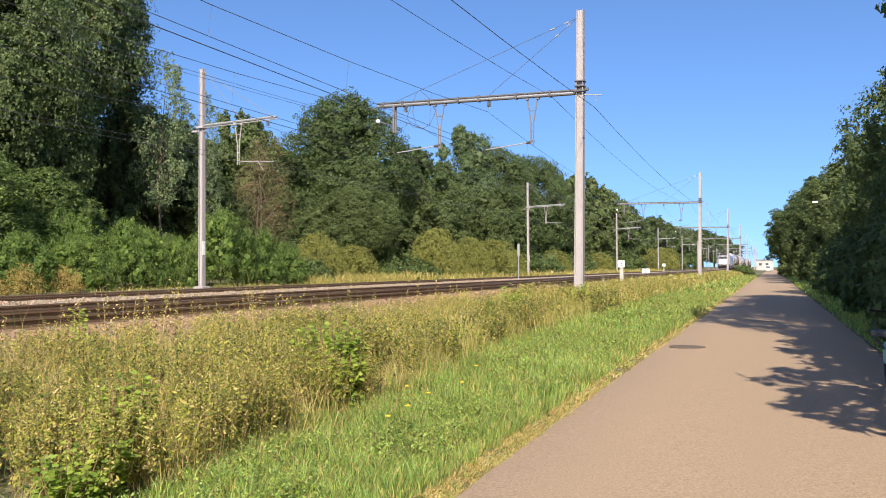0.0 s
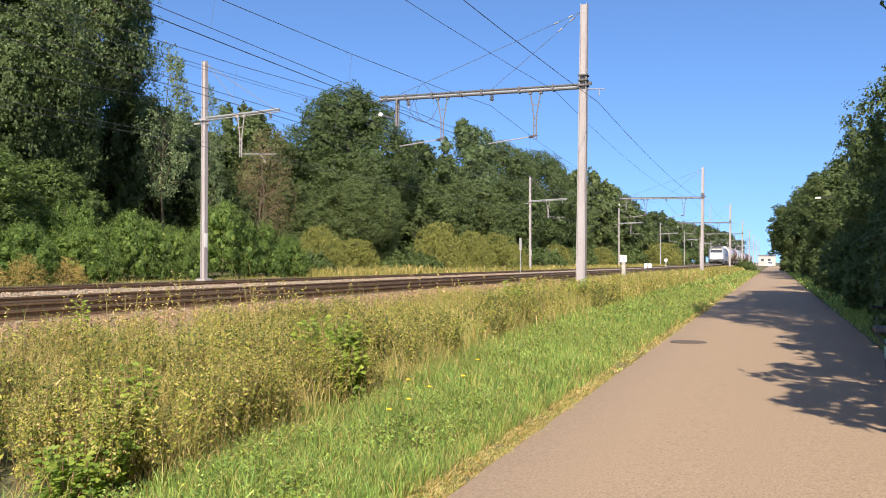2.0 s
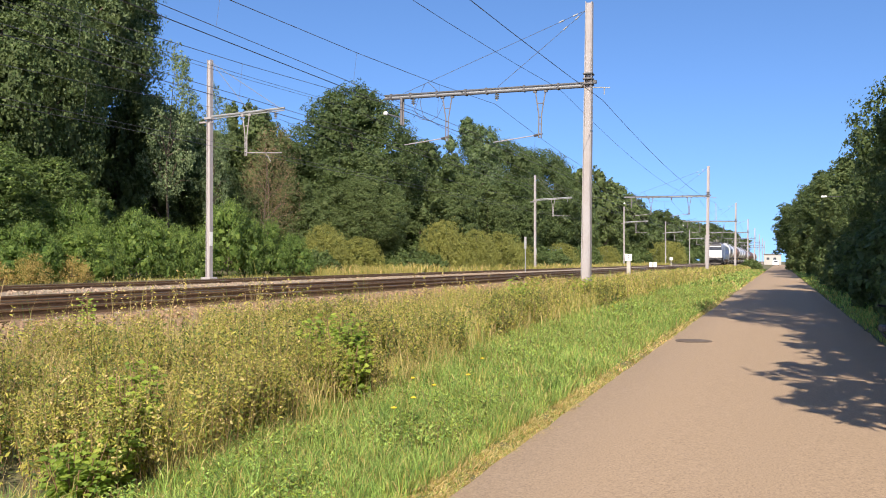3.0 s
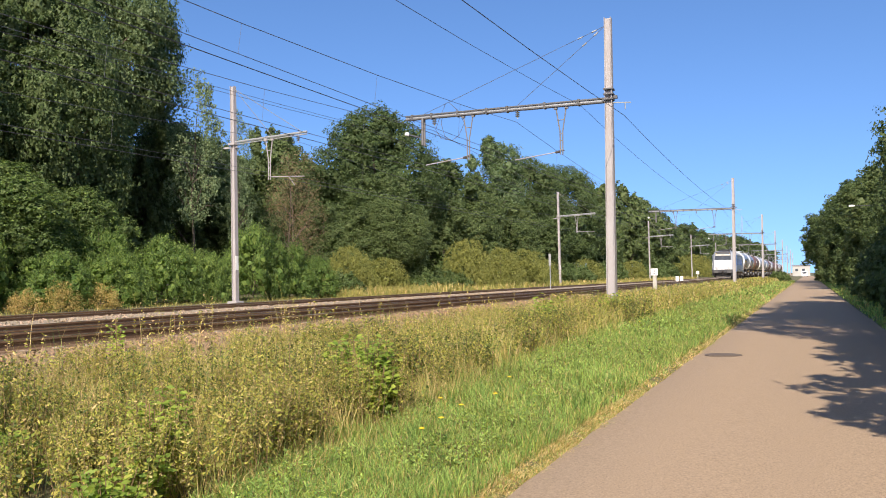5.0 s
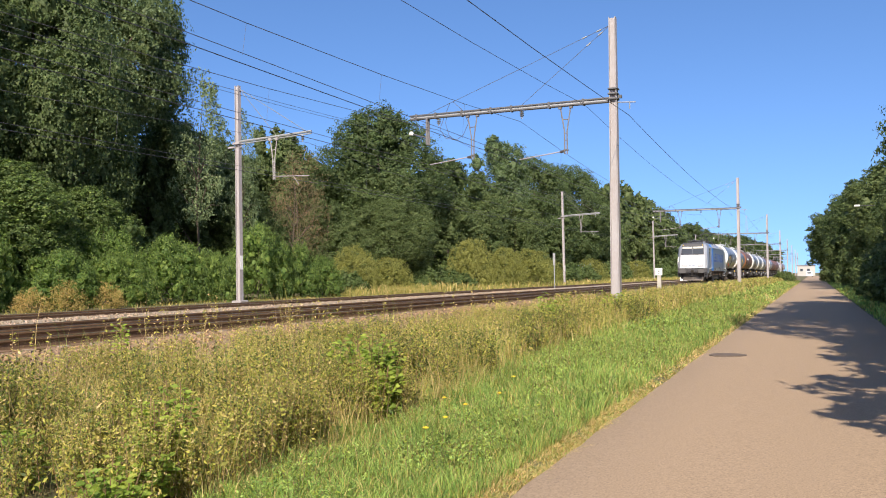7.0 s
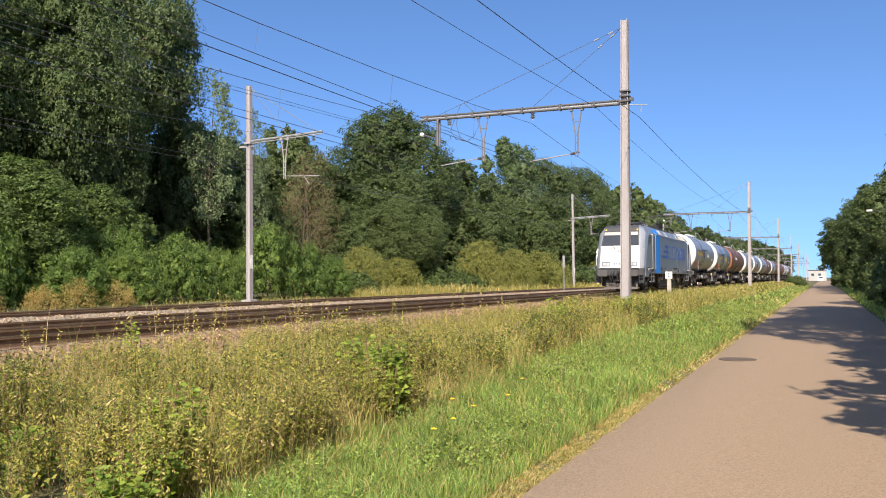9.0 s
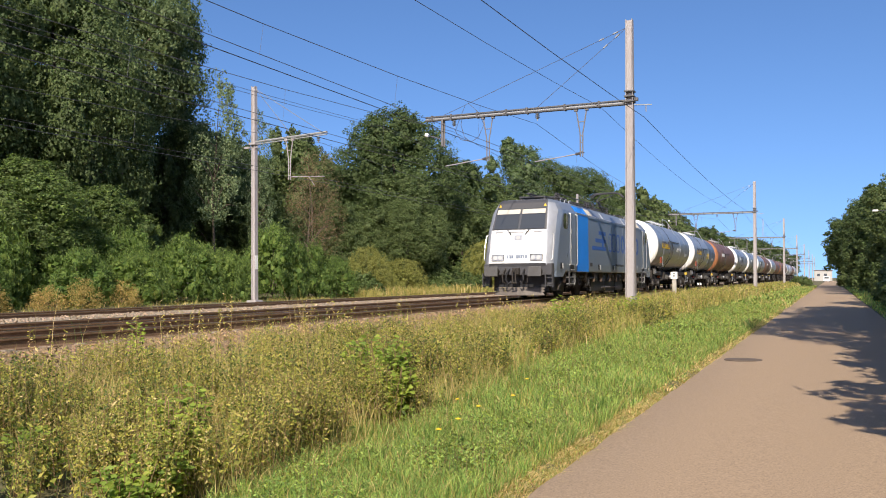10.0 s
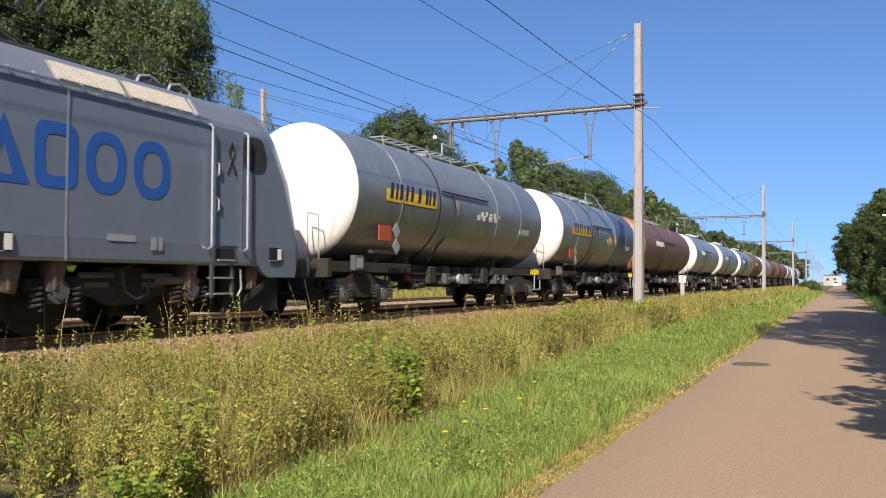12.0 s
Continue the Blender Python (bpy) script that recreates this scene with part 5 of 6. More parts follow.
    # equipment boxes; the two black end ones are added for shade under the cabs
    for y0, y1, h in ((6.5, 9.0, 0.20), (9.06, 11.0, 0.16), (11.06, 12.7, 0.20), (0.85, 2.35, 0.3), (17.05, 18.6, 0.22)):
        part("underframe_box", box(bmesh.new(), -1.22, 1.22, y0, y1, h, 1.04, 0.03), "black", t)
    part("transformer_pipe", rod(bmesh.new(), (1.27, 8.2, 0.36), (1.27, 11.3, 0.36), 0.03, 8), "plough_grey", t, "long pale pipe under the frame")
    part("transformer_pipe", rod(bmesh.new(), (1.27, 5.9, 0.80), (1.27, 6.9, 0.80), 0.06, 8), "plough_grey", t)
    part("transformer_pipe", rod(bmesh.new(), (1.27, 15.4, 0.78), (1.27, 16.3, 0.78), 0.06, 8), "plough_grey", t)
    for y0, mt in ((7.0, "charcoal"), (8.45, "buffer_grey"), (9.5, "charcoal"), (10.3, "plate_brown"), (11.8, "charcoal")):
        bm = box(bmesh.new(), 1.2, 1.3, y0, y0 + 0.34, 0.66, 0.94, 0.015)
        rod(bm, (1.3, y0 + 0.17, 0.8), (1.33, y0 + 0.17, 0.8), 0.06, 8)
        part("junction_box", bm, mt, t)
    for y in (2.0, 5.2, 6.6, 7.9, 9.6, 10.9, 12.7, 13.4, 16.0, 17.6):
        bm = bmesh.new()
        slab(bm, [(1.36, y, 1.06), (1.36, y + 0.24, 1.06), (1.33, y + 0.14, 0.60), (1.33, y - 0.06, 0.64)], 0.06)
        box(bm, 1.05, 1.36, y + 0.02, y + 0.06, 0.66, 1.06)
        part("hanger_plate", bm, "plate_brown", t)
    for y0 in (1.15, 17.4):
        bm = slab(bmesh.new(), [(1.30, y0, 0.35), (1.30, y0 + 0.55, 0.62), (1.30, y0 + 0.62, 0.78), (1.30, y0 + 0.1, 0.52)], 0.05)
        part("sand_pipe_guard", bm, "dirty", t)
    return t


def dish(parent, y, way, r, z, mat, depth=0.42, name="tank_end"):
    """A domed tank end with its rim at y."""
    bm = bmesh.new()
    rings = 7
    seg = 44
    prev = None
    for i in range(rings + 1):
        a = i / rings * math.pi / 2
        rr, yy = r * math.cos(a) ** 0.75 if i < rings else 0.0, y + way * depth * math.sin(a)
        if i == rings:
            c = bm.verts.new((0, yy, z))
            for j in range(seg):
                bm.faces.new((prev[j], prev[(j + 1) % seg], c))
            break
        cur = [bm.verts.new((rr * math.cos(q / seg * 2 * math.pi), yy, z + rr * math.sin(q / seg * 2 * math.pi))) for q in range(seg)]
        if prev:
            for j in range(seg):
                bm.faces.new((prev[j], prev[(j + 1) % seg], cur[(j + 1) % seg], cur[j]))
        prev = cur
    bmesh.ops.recalc_face_normals(bm, faces=bm.faces[:])
    return part(name, bm, mat, parent, smooth=True)


def tank_wagon(length, tank_mat, end_mat, label, brand=True, tail_mat=None, detail=True):
    """A bogie tank wagon with the rim of its front end at y = 0."""
    t = thing("tank_wagon", label, "tank wagon", "tank wagons of the train")
    r, zc = 1.565, 2.80
    bm = bmesh.new()
    seg = 44
    secs = [0.0, 0.03] + [length * k / 6 for k in range(1, 6)] + [length - 0.03, length]
    prev = None
    for y in secs:
        cur = [bm.verts.new((r * math.cos(q / seg * 2 * math.pi), y, zc + r * math.sin(q / seg * 2 * math.pi))) for q in range(seg)]
        if prev:
            for j in range(seg):
                f = bm.faces.new((prev[j], prev[(j + 1) % seg], cur[(j + 1) % seg], cur[j]))
                f.smooth = True
                if tail_mat and y > length * 0.8:
                    f.material_index = 1
        prev = cur
    bmesh.ops.recalc_face_normals(bm, faces=bm.faces[:])
    part("barrel", bm, [tank_mat, tail_mat or tank_mat], t)
    dish(t, 0.0, -1, r, zc, end_mat, 0.42)
    dish(t, length, 1, r, zc, tank_mat)
    for k in (1, 2, 4, 5):
        bm = bmesh.new()
        y = length * k / 6
        for j in range(seg):
            a0, a1 = j / seg * 2 * math.pi, (j + 1) / seg * 2 * math.pi
            slab(bm, [((r + 0.002) * math.cos(a0), y - 0.03, zc + (r + 0.002) * math.sin(a0)), ((r + 0.002) * math.cos(a0), y + 0.03, zc + (r + 0.002) * math.sin(a0)),
                      ((r + 0.002) * math.cos(a1), y + 0.03, zc + (r + 0.002) * math.sin(a1)), ((r + 0.002) * math.cos(a1), y - 0.03, zc + (r + 0.002) * math.sin(a1))], 0.012)
        part("barrel_band", bm, "dirty" if k == 2 else tank_mat, t)
    # frame, ends and running gear
    for y0, y1, ye, saddles in ((-0.75, 3.4, -0.72, (1.6, 3.2)), (length - 3.4, length + 0.75, length + 0.72, (length - 3.2, length - 1.6))):
        bm = bmesh.new()
        for s in (-1, 1):
            box(bm, s * 1.0 - 0.08, s * 1.0 + 0.08, y0, y1, 0.98, 1.22, 0.02)
        box(bm, -1.3, 1.3, ye - 0.08, ye + 0.08, 0.86, 1.26, 0.02)
        for y in saddles:
            box(bm, -1.05, 1.05, y - 0.1, y + 0.1, 0.98, 1.5)
        part("end_frame", bm, "dirty", t)
    for y in (0.95, length - 0.95):
        bogie(t, y, 1.8, 0.46, 1.0)
    for y in (0.95, length - 0.95):
        bm = bmesh.new()
        for w in (-1.42, -0.38, 0.38, 1.42):
            box(bm, 0.66, 0.86, y + w - 0.07, y + w + 0.07, 0.30, 0.62, 0.02)
            rod(bm, (0.9, y + w, 0.66), (0.9, y + w, 1.0), 0.025, 6)
        rod(bm, (0.98, y - 1.3, 0.32), (0.98, y + 1.3, 0.32), 0.025, 6)
        part("brake_rigging", bm, "dirty", t)
        part("bogie_pivot", box(bmesh.new(), -0.55, 0.55, y - 0.7, y + 0.7, 0.35, 1.0, 0.05), "black", t)
    if detail:
        for y0, y1, z in ((2.6, length - 2.6, 0.98), (3.2, length - 3.4, 0.80)):
            part("air_pipe", rod(bmesh.new(), (0.78 + z * 0.2, y0, z), (0.78 + z * 0.2, y1, z), 0.028, 6), "dirty", t)
        part("air_reservoir", rod(bmesh.new(), (0.45, length * 0.3, 0.98), (0.45, length * 0.3 + 1.3, 0.98), 0.2, 14), "dirty", t)
        part("outlet_pipe", rod(bmesh.new(), (-1.1, length * 0.5, 0.85), (1.15, length * 0.5, 0.85), 0.09, 12), "buffer_grey", t)
        part("outlet_cap", rod(bmesh.new(), (1.15, length * 0.5, 0.85), (1.24, length * 0.5, 0.85), 0.14, 14), "silver_light", t)
        for y in (length * 0.44, length * 0.56, length * 0.74, length * 0.8):
            bm = box(bmesh.new(), 0.8, 1.12, y, y + 0.3, 0.70, 1.0, 0.03)
            rod(bm, (1.12, y + 0.15, 0.85), (1.2, y + 0.15, 0.85), 0.05, 8)
            part("brake_valve", bm, "buffer_grey", t)
        rg = np.random.default_rng(int(length * 10))
        for k in range(9):
            y, z = 3.3 + (length - 6.6) * (k + rg.random()) / 9, 0.55 + 0.3 * rg.random()
            bm = box(bmesh.new(), 0.5, 0.95, y, y + 0.18 + 0.3 * rg.random(), z, 1.2, 0.02)
            rod(bm, (0.95, y + 0.1, z + 0.1), (1.08, y + 0.1, z + 0.1), 0.05, 8)
            part("brake_gear", bm, ("dirty", "black", "dirty", "buffer_grey")[k % 4], t)
        part("center_sill", box(bmesh.new(), -0.3, 0.3, 1.0, length - 1.0, 0.92, 1.3, 0.02), "black", t)
        for y0 in (2.9, length - 4.4):
            part("brake_rod", rod(bmesh.new(), (0.7, y0, 0.62), (0.85, y0 + 1.5, 0.74), 0.03, 6), "dirty", t)
    for s in (-1, 1):
        buffer(t, s * 0.875, -1.32, 1.05, -1)
        buffer(t, s * 0.875, length + 1.32, 1.05, 1)
    if not detail:
        return t
    bm = bmesh.new()
    rod(bm, (0, length / 2, 4.32), (0, length / 2, 4.52), 0.32, 16)
    part("manway", bm, tank_mat, t)
    bm = bmesh.new()
    for x in (0.28, 0.62):
        pipe(bm, [(x, length * 0.22, 4.44), (x, length * 0.62, 4.44)], 0.022, 6)
    for i in range(12):
        y = length * (0.22 + 0.4 * i / 11)
        rod(bm, (0.28, y, 4.44), (0.62, y, 4.44), 0.016, 5)
        if i % 3 == 0:
            rod(bm, (0.6, y, 4.44), (0.66, y, 4.18), 0.018, 5)
    part("roof_walkway", bm, "chrome", t, "galvanised grating walkway on top")
    bm = bmesh.new()
    pipe(bm, [(0.75, length * 0.48, 4.40), (0.75, length * 0.48, 4.72), (0.75, length * 0.60, 4.72), (1.05, length * 0.64, 4.12), (1.3, length * 0.66, 3.55)], 0.02, 6)
    part("roof_handrail", bm, "chrome", t)
    bm = bmesh.new()
    rod(bm, (r * math.cos(0.22) + 0.05, length * 0.34, zc + r * math.sin(0.22)), (r * math.cos(0.22) + 0.05, length * 0.60, zc + r * math.sin(0.22)), 0.025, 6)
    part("side_bar", bm, "black", t)
    bm = bmesh.new()
    pipe(bm, [(1.55, length * 0.40, 3.1), (1.60, length * 0.41, 2.7), (1.52, length * 0.40, 2.2), (1.14, length * 0.38, 1.65), (0.9, length * 0.37, 1.2)], 0.022, 6)
    part("vent_pipe", bm, "black", t)

    def curved(name, y0, y1, a0, a1, mat, lift, label="", slant=0.0):
        bm = bmesh.new()
        n = 5
        for i in range(n):
            b0, b1 = a0 + (a1 - a0) * i / n, a0 + (a1 - a0) * (i + 1) / n
            q = r + lift
            d0, d1 = slant * i / n, slant * (i + 1) / n
            slab(bm, [(q * math.cos(b0), y0 + d0, zc + q * math.sin(b0)), (q * math.cos(b0), y1 + d0, zc + q * math.sin(b0)), (q * math.cos(b1), y1 + d1, zc + q * math.sin(b1)), (q * math.cos(b1), y0 + d1, zc + q * math.sin(b1))], 0.004)
        return part(name, bm, mat, t, label)

    if not brand:
        curved("data_panel", length * 0.20, length * 0.36, 0.02, 0.20, "white", 0.004, "white painted side panel")
    if brand:
        curved("white_stripe", length * 0.415, length * 0.43, -0.3, 0.12, "silver_light", 0.006, "pale upright stripe")
        for i in range(5):
            curved("data_mark", length * 0.56 + i * 0.32, length * 0.56 + i * 0.32 + 0.16, (-0.09 if tail_mat is None else -0.26) + 0.02 * (i % 3), 0.0 + 0.02 * (i % 2), "white" if tail_mat is None else "yellow", 0.005, "painted mark on the barrel")
        curved("brand_panel", 1.25, 3.9, -0.10, 0.09, "yellow", 0.004, "yellow brand panel without lettering")
        for y0, y1 in ((1.38, 1.52), (1.64, 1.74), (1.84, 1.98), (2.14, 2.26), (2.40, 2.54), (2.80, 2.94), (3.20, 3.34), (3.40, 3.50), (3.62, 3.76)):
            curved("brand_mark", y0, y1, -0.05, 0.19, "brand_blue", 0.010, "blue-black plain brand block", 0.11)
        for i, y in enumerate((6.6, 7.0, 7.5, 7.9)):
            curved("data_mark", y, y + 0.22, -0.16, -0.06, "white", 0.004, "white painted data mark")
        curved("data_panel", length - 2.1, length - 1.2, -0.32, -0.20, "white", 0.004, "faded white data panel")
        bm = box(bmesh.new(), 1.45, 1.48, 1.05, 1.62, 1.72, 2.08, 0.004)
        part("hazard_plate", bm, "hazard", t, "faded orange-red hazard plate")
        for z in (1.98, 1.60):
            bm = bmesh.new()
            v = [bm.verts.new(p) for p in ((1.49, 1.66, z), (1.49, 1.85, z - 0.2), (1.49, 2.04, z), (1.49, 1.85, z + 0.2))]
            bm.faces.new(v)
            e = bmesh.ops.extrude_face_region(bm, geom=bm.faces[:])
            bmesh.ops.translate(bm, vec=(-0.015, 0, 0), verts=[g for g in e["geom"] if isinstance(g, bmesh.types.BMVert)])
            part("hazard_diamond", bm, "silver_light", t, "pale diamond hazard label")
        part("plate_holder", box(bmesh.new(), 1.30, 1.42, 0.85, 2.1, 1.42, 1.50), "dirty", t)
        part("card_box", box(bmesh.new(), 1.14, 1.28, 0.34, 0.72, 1.02, 1.36, 0.02), "buffer_grey", t, "metal card box on the frame")
        part("data_card", box(bmesh.new(), 1.281, 1.286, 0.40, 0.66, 1.08, 1.30), "silver_light", t, "pale printed card in its holder")
    bm = bmesh.new()
    pipe(bm, [(0.98, -0.66, 1.26), (0.98, -0.68, 2.2), (0.70, -0.68, 2.25), (0.70, -0.66, 1.26)], 0.013, 6)
    part("end_handrail", bm, "galvanised", t)
    bm = bmesh.new()
    for i in range(5):
        slab(bm, [(1.22, length - 0.2 + i * 0.18, 1.02), (1.22, length - 0.11 + i * 0.18, 1.02), (1.22, length - 0.05 + i * 0.18, 1.2), (1.22, length - 0.14 + i * 0.18, 1.2)], 0.02)
    part("stripe_marks", bm, "yellow", t, "yellow warning stripes on the frame end")["kind"] = "stuff"
    bm = bmesh.new()
    pipe(bm, [(1.26, length + 0.1, 1.0), (1.26, length + 0.1, 0.5), (1.26, length + 0.7, 0.5), (1.26, length + 0.7, 1.0)], 0.02, 6)
    box(bm, 1.05, 1.28, length + 0.12, length + 0.68, 0.48, 0.52)
    part("shunter_step", bm, "silver_light", t)
    for y in (length * 0.36, length * 0.66):
        part("valve_gear", box(bmesh.new(), 0.7, 1.1, y, y + 0.4, 0.72, 1.18, 0.04), "dirty", t)
    bm = bmesh.new()
    rod(bm, (0.9, length * 0.28, 0.86), (0.9, length * 0.28 + 0.1, 0.86), 0.09, 10)
    part("valve_wheel", bm, "red", t, "small red valve wheel")
    return t


loco = locomotive()
TRAIN = [(loco, 0.0)]
GREY_L = "weathered grey tank wagon with a white domed end"
for rim, length, tank_m, end_m, tail_m, wagon_label, brand, detail in [
        (21.0, 12.3, "tank_grey", "white_tank", None, "weathered grey tank wagon with white end and yellow brand panel", True, True),
        (35.9, 12.3, "tank_grey", "white_tank", "tank_blue", "blue-grey tank wagon with white end and yellow brand panel", True, True),
        (50.8, 14.6, "tank_brown", "orange", None, "brown tank wagon with an orange domed end", False, True),
        (68.6, 12.3, "tank_grey", "white_tank", None, GREY_L, False, True), (83.5, 12.6, "tank_grey", "white_tank", None, GREY_L, False, True),
        (98.8, 12.3, "tank_grey", "white_tank", None, GREY_L, False, True), (113.7, 12.3, "tank_brown", "tank_brown", None, "rust-brown tank wagon in the train", False, True),
        (128.6, 12.3, "tank_grey", "white_tank", None, GREY_L, False, False), (143.5, 12.3, "tank_brown", "tank_brown", None, "rust-brown tank wagon in the train", False, False),
        (158.4, 12.3, "tank_brown", "orange", None, "brown tank wagon with an orange domed end", False, False), (173.3, 12.3, "tank_brown", "tank_brown", None, "rust-brown tank wagon in the train", False, False),
        (188.2, 12.3, "tank_grey", "white_tank", None, GREY_L, False, False), (203.1, 12.3, "tank_grey", "white_tank", None, GREY_L, False, False),
        (218.0, 12.3, "tank_brown", "tank_brown", None, "rust-brown tank wagon in the train", False, False), (232.9, 12.3, "tank_grey", "white_tank", None, GREY_L, False, False)]:
    TRAIN.append((tank_wagon(length, tank_m, end_m, wagon_label, brand, tail_m, detail), rim))

# ---- small things along the line ----
def sign_post(name, x, y, z0, post_h, half, board, label, category, board_mat="white", post_mat="concrete", post_r=0.05):
    t = thing(name, label, category, "", pose(x, y, z0))
    part("post", box(bmesh.new(), -post_r, post_r, -post_r, post_r, -0.1, post_h, 0.01), post_mat, t)
    b0, b1 = board
    part("board", box(bmesh.new(), -half, half, -post_r - 0.03, -post_r, b0, b1, 0.01), board_mat, t)
    return t


hm = sign_post("distance_marker", -8.5, 51.3, 0.28, 1.35, 0.2, (1.28, 1.70), "white square distance marker on a concrete post", "marker post", post_r=0.11)
for z in (1.38, 1.48, 1.58):
    part("mark", box(bmesh.new(), -0.05, 0.05, -0.147, -0.142, z, z + 0.04), "black", hm)
sign_post("signal_board", -17.8, 60.8, 0.30, 2.9, 0.09, (2.1, 3.0), "tall narrow grey signal board on a thin post", "signal board", "galvanised", "galvanised", 0.03)
sign_post("signal_board", -20.0, 171.0, 0.30, 1.6, 0.28, (1.35, 1.9), "small white board on a post beside the track", "signal board", post_r=0.04, post_mat="white")
for x in (-17.7, -17.1):
    t = thing("cable_box", "small white lineside cable box", "cabinet", "lineside boxes", pose(x, 126.5, 0.3))
    part("cabinet", box(bmesh.new(), -0.22, 0.22, -0.15, 0.15, 0, 0.95, 0.03), "white", t)
    part("lid", box(bmesh.new(), -0.25, 0.25, -0.18, 0.18, 0.95, 1.02, 0.02), "white", t)


def street_lamp(x, y, z, h, reach, label, twin=False):
    t = thing("street_lamp", label, "street lamp", "lamps", pose(x, y, z))
    part("pole", rod(bmesh.new(), (0, 0, 0), (0, 0, h), 0.07, 8, 0.045), "galvanised", t)
    for s in ((-1, 1) if twin else (math.copysign(1, reach),)):
        e = abs(reach) * s
        part("arm", pipe(bmesh.new(), [(0, 0, h - 0.05), (e * 0.5, 0, h + 0.05), (e, 0, h + 0.08)], 0.02, 6), "charcoal", t)
        part("lamp_head", box(bmesh.new(), min(e, e + s * 0.35), max(e, e + s * 0.35), -0.14, 0.14, h + 0.02, h + 0.14, 0.04), "white", t)
    return t


street_lamp(5.3, 61, 0.1, 5.75, -2.4, "grey street lamp with a pale head among the trees")
for i, (x, y) in enumerate([(-26.0, 330), (-26.0, 375), (-26.0, 420), (-26, 470), (-17.8, 390), (-17.8, 440), (-17.8, 490)]):
    street_lamp(x, y, 0.3, 9.5, 1.4, "tall twin-armed platform lamp far along the line", True)

# far end of the path
t = thing("warehouse", "low white warehouse at the far end of the path", "building", "", pose(0, 345, 0.2))
part("wall", box(bmesh.new(), -5.6, 0.6, 0, 14, 0, 4.0, 0.05), "wall", t)
part("roof", box(bmesh.new(), -5.9, 0.9, -0.3, 14.3, 4.0, 4.2, 0.05), "roof", t)
for x in (-4.6, -2.2):
    part("window", box(bmesh.new(), x, x + 1.0, -0.04, 0.02, 1.9, 2.8), "glass", t)
t = thing("shed", "beige brick shed with a dark gateway", "building", "", pose(6.5, 360, 0.2))
part("wall", box(bmesh.new(), -3.4, 6, 0, 10, 0, 4.2, 0.05), "concrete", t)
part("gate", box(bmesh.new(), -1.2, 2.2, -0.05, 0.02, 0, 3.0), "brick", t, "dark red gate")
part("roof", box(bmesh.new(), -3.7, 6.3, -0.3, 10.3, 4.2, 4.5, 0.05), "roof", t)
t = thing("parked_van", "small white van parked at the end of the path", "van", "", pose(-1.2, 300, 0.02))
bm = bmesh.new()
rings = [[(-0.9, 0, 0.35), (0.9, 0, 0.35), (0.9, 4.6, 0.35), (-0.9, 4.6, 0.35)], [(-0.95, -0.05, 0.9), (0.95, -0.05, 0.9), (0.95, 4.65, 0.9), (-0.95, 4.65, 0.9)], [(-0.8, 0.1, 2.0), (0.8, 0.1, 2.0), (0.8, 3.4, 2.0), (-0.8, 3.4, 2.0)]]
part("body", loft_rings(bm, rings, [[0] * 4] * 2), "white", t)
part("rear_window", box(bmesh.new(), -0.65, 0.65, -0.06, 0.06, 1.2, 1.75), "glass", t)
for x in (-0.85, 0.85):
    for y in (0.9, 3.7):
        part("wheel", rod(bmesh.new(), (x - 0.1, y, 0.33), (x + 0.1, y, 0.33), 0.33, 16), "black", t)

# lattice tower on the skyline
t = thing("lattice_tower", "thin steel lattice mast on the skyline", "tower", "", pose(-47.5, 702, 0))
bm = bmesh.new()
for k in range(14):
    z0, z1 = k * 3.4, (k + 1) * 3.4
    w0, w1 = 1.6 - k * 0.09, 1.6 - (k + 1) * 0.09
    for sx, sy in ((-1, -1), (1, -1), (1, 1), (-1, 1)):
        rod(bm, (sx * w0, sy * w0, z0), (sx * w1, sy * w1, z1), 0.08, 4)
    rod(bm, (-w0, -w0, z0), (w1, -w1, z1), 0.05, 4)
    rod(bm, (w0, -w0, z0), (-w1, -w1, z1), 0.05, 4)
part("lattice", bm, "galvanised", t)

# bicycle with a bag, standing under the trees at the path's edge
t = thing("bicycle", "dark bicycle with a teal pannier bag standing in the shade", "bicycle", "", pose(1.44, 11.75, 0.03, 0, 2, 2))
bm = bmesh.new()
pipe(bm, [(0, 0.55, 0.34), (0, 0.05, 0.34), (0, -0.12, 0.85), (0, 0.5, 0.82), (0, 0.05, 0.34)], 0.018, 8)
pipe(bm, [(0, -0.5, 0.34), (0, 0.05, 0.34)], 0.012, 6)
pipe(bm, [(0, -0.5, 0.34), (0, -0.1, 0.8)], 0.012, 6)
pipe(bm, [(0, 0.62, 0.34), (0, 0.5, 0.95)], 0.018, 8)
part("frame", bm, "black", t)
for y in (-0.5, 0.62):
    bm = bmesh.new()
    pts = [(0, y + 0.34 * math.cos(a * math.pi / 12), 0.34 + 0.34 * math.sin(a * math.pi / 12)) for a in range(25)]
    pipe(bm, pts, 0.018, 6)
    for a in range(8):
        rod(bm, (0, y, 0.34), (0, y + 0.33 * math.cos(a * math.pi / 4), 0.34 + 0.33 * math.sin(a * math.pi / 4)), 0.002, 4)
    part("wheel", bm, "black", t)
part("saddle", box(bmesh.new(), -0.08, 0.08, -0.28, 0.0, 0.88, 0.94, 0.03), "black", t)
part("handlebar", pipe(bmesh.new(), [(-0.28, 0.4, 1.0), (0, 0.5, 0.98), (0.28, 0.4, 1.0)], 0.014, 8), "black", t)
bm = box(bmesh.new(), -0.36, -0.12, -0.62, -0.30, 0.73, 0.80, 0.02)
for x in (-0.36, -0.16):
    rod(bm, (x, -0.60, 0.74), (-0.06, -0.5, 0.36), 0.012, 6)
    rod(bm, (x, -0.32, 0.75), (-0.06, -0.5, 0.36), 0.012, 6)
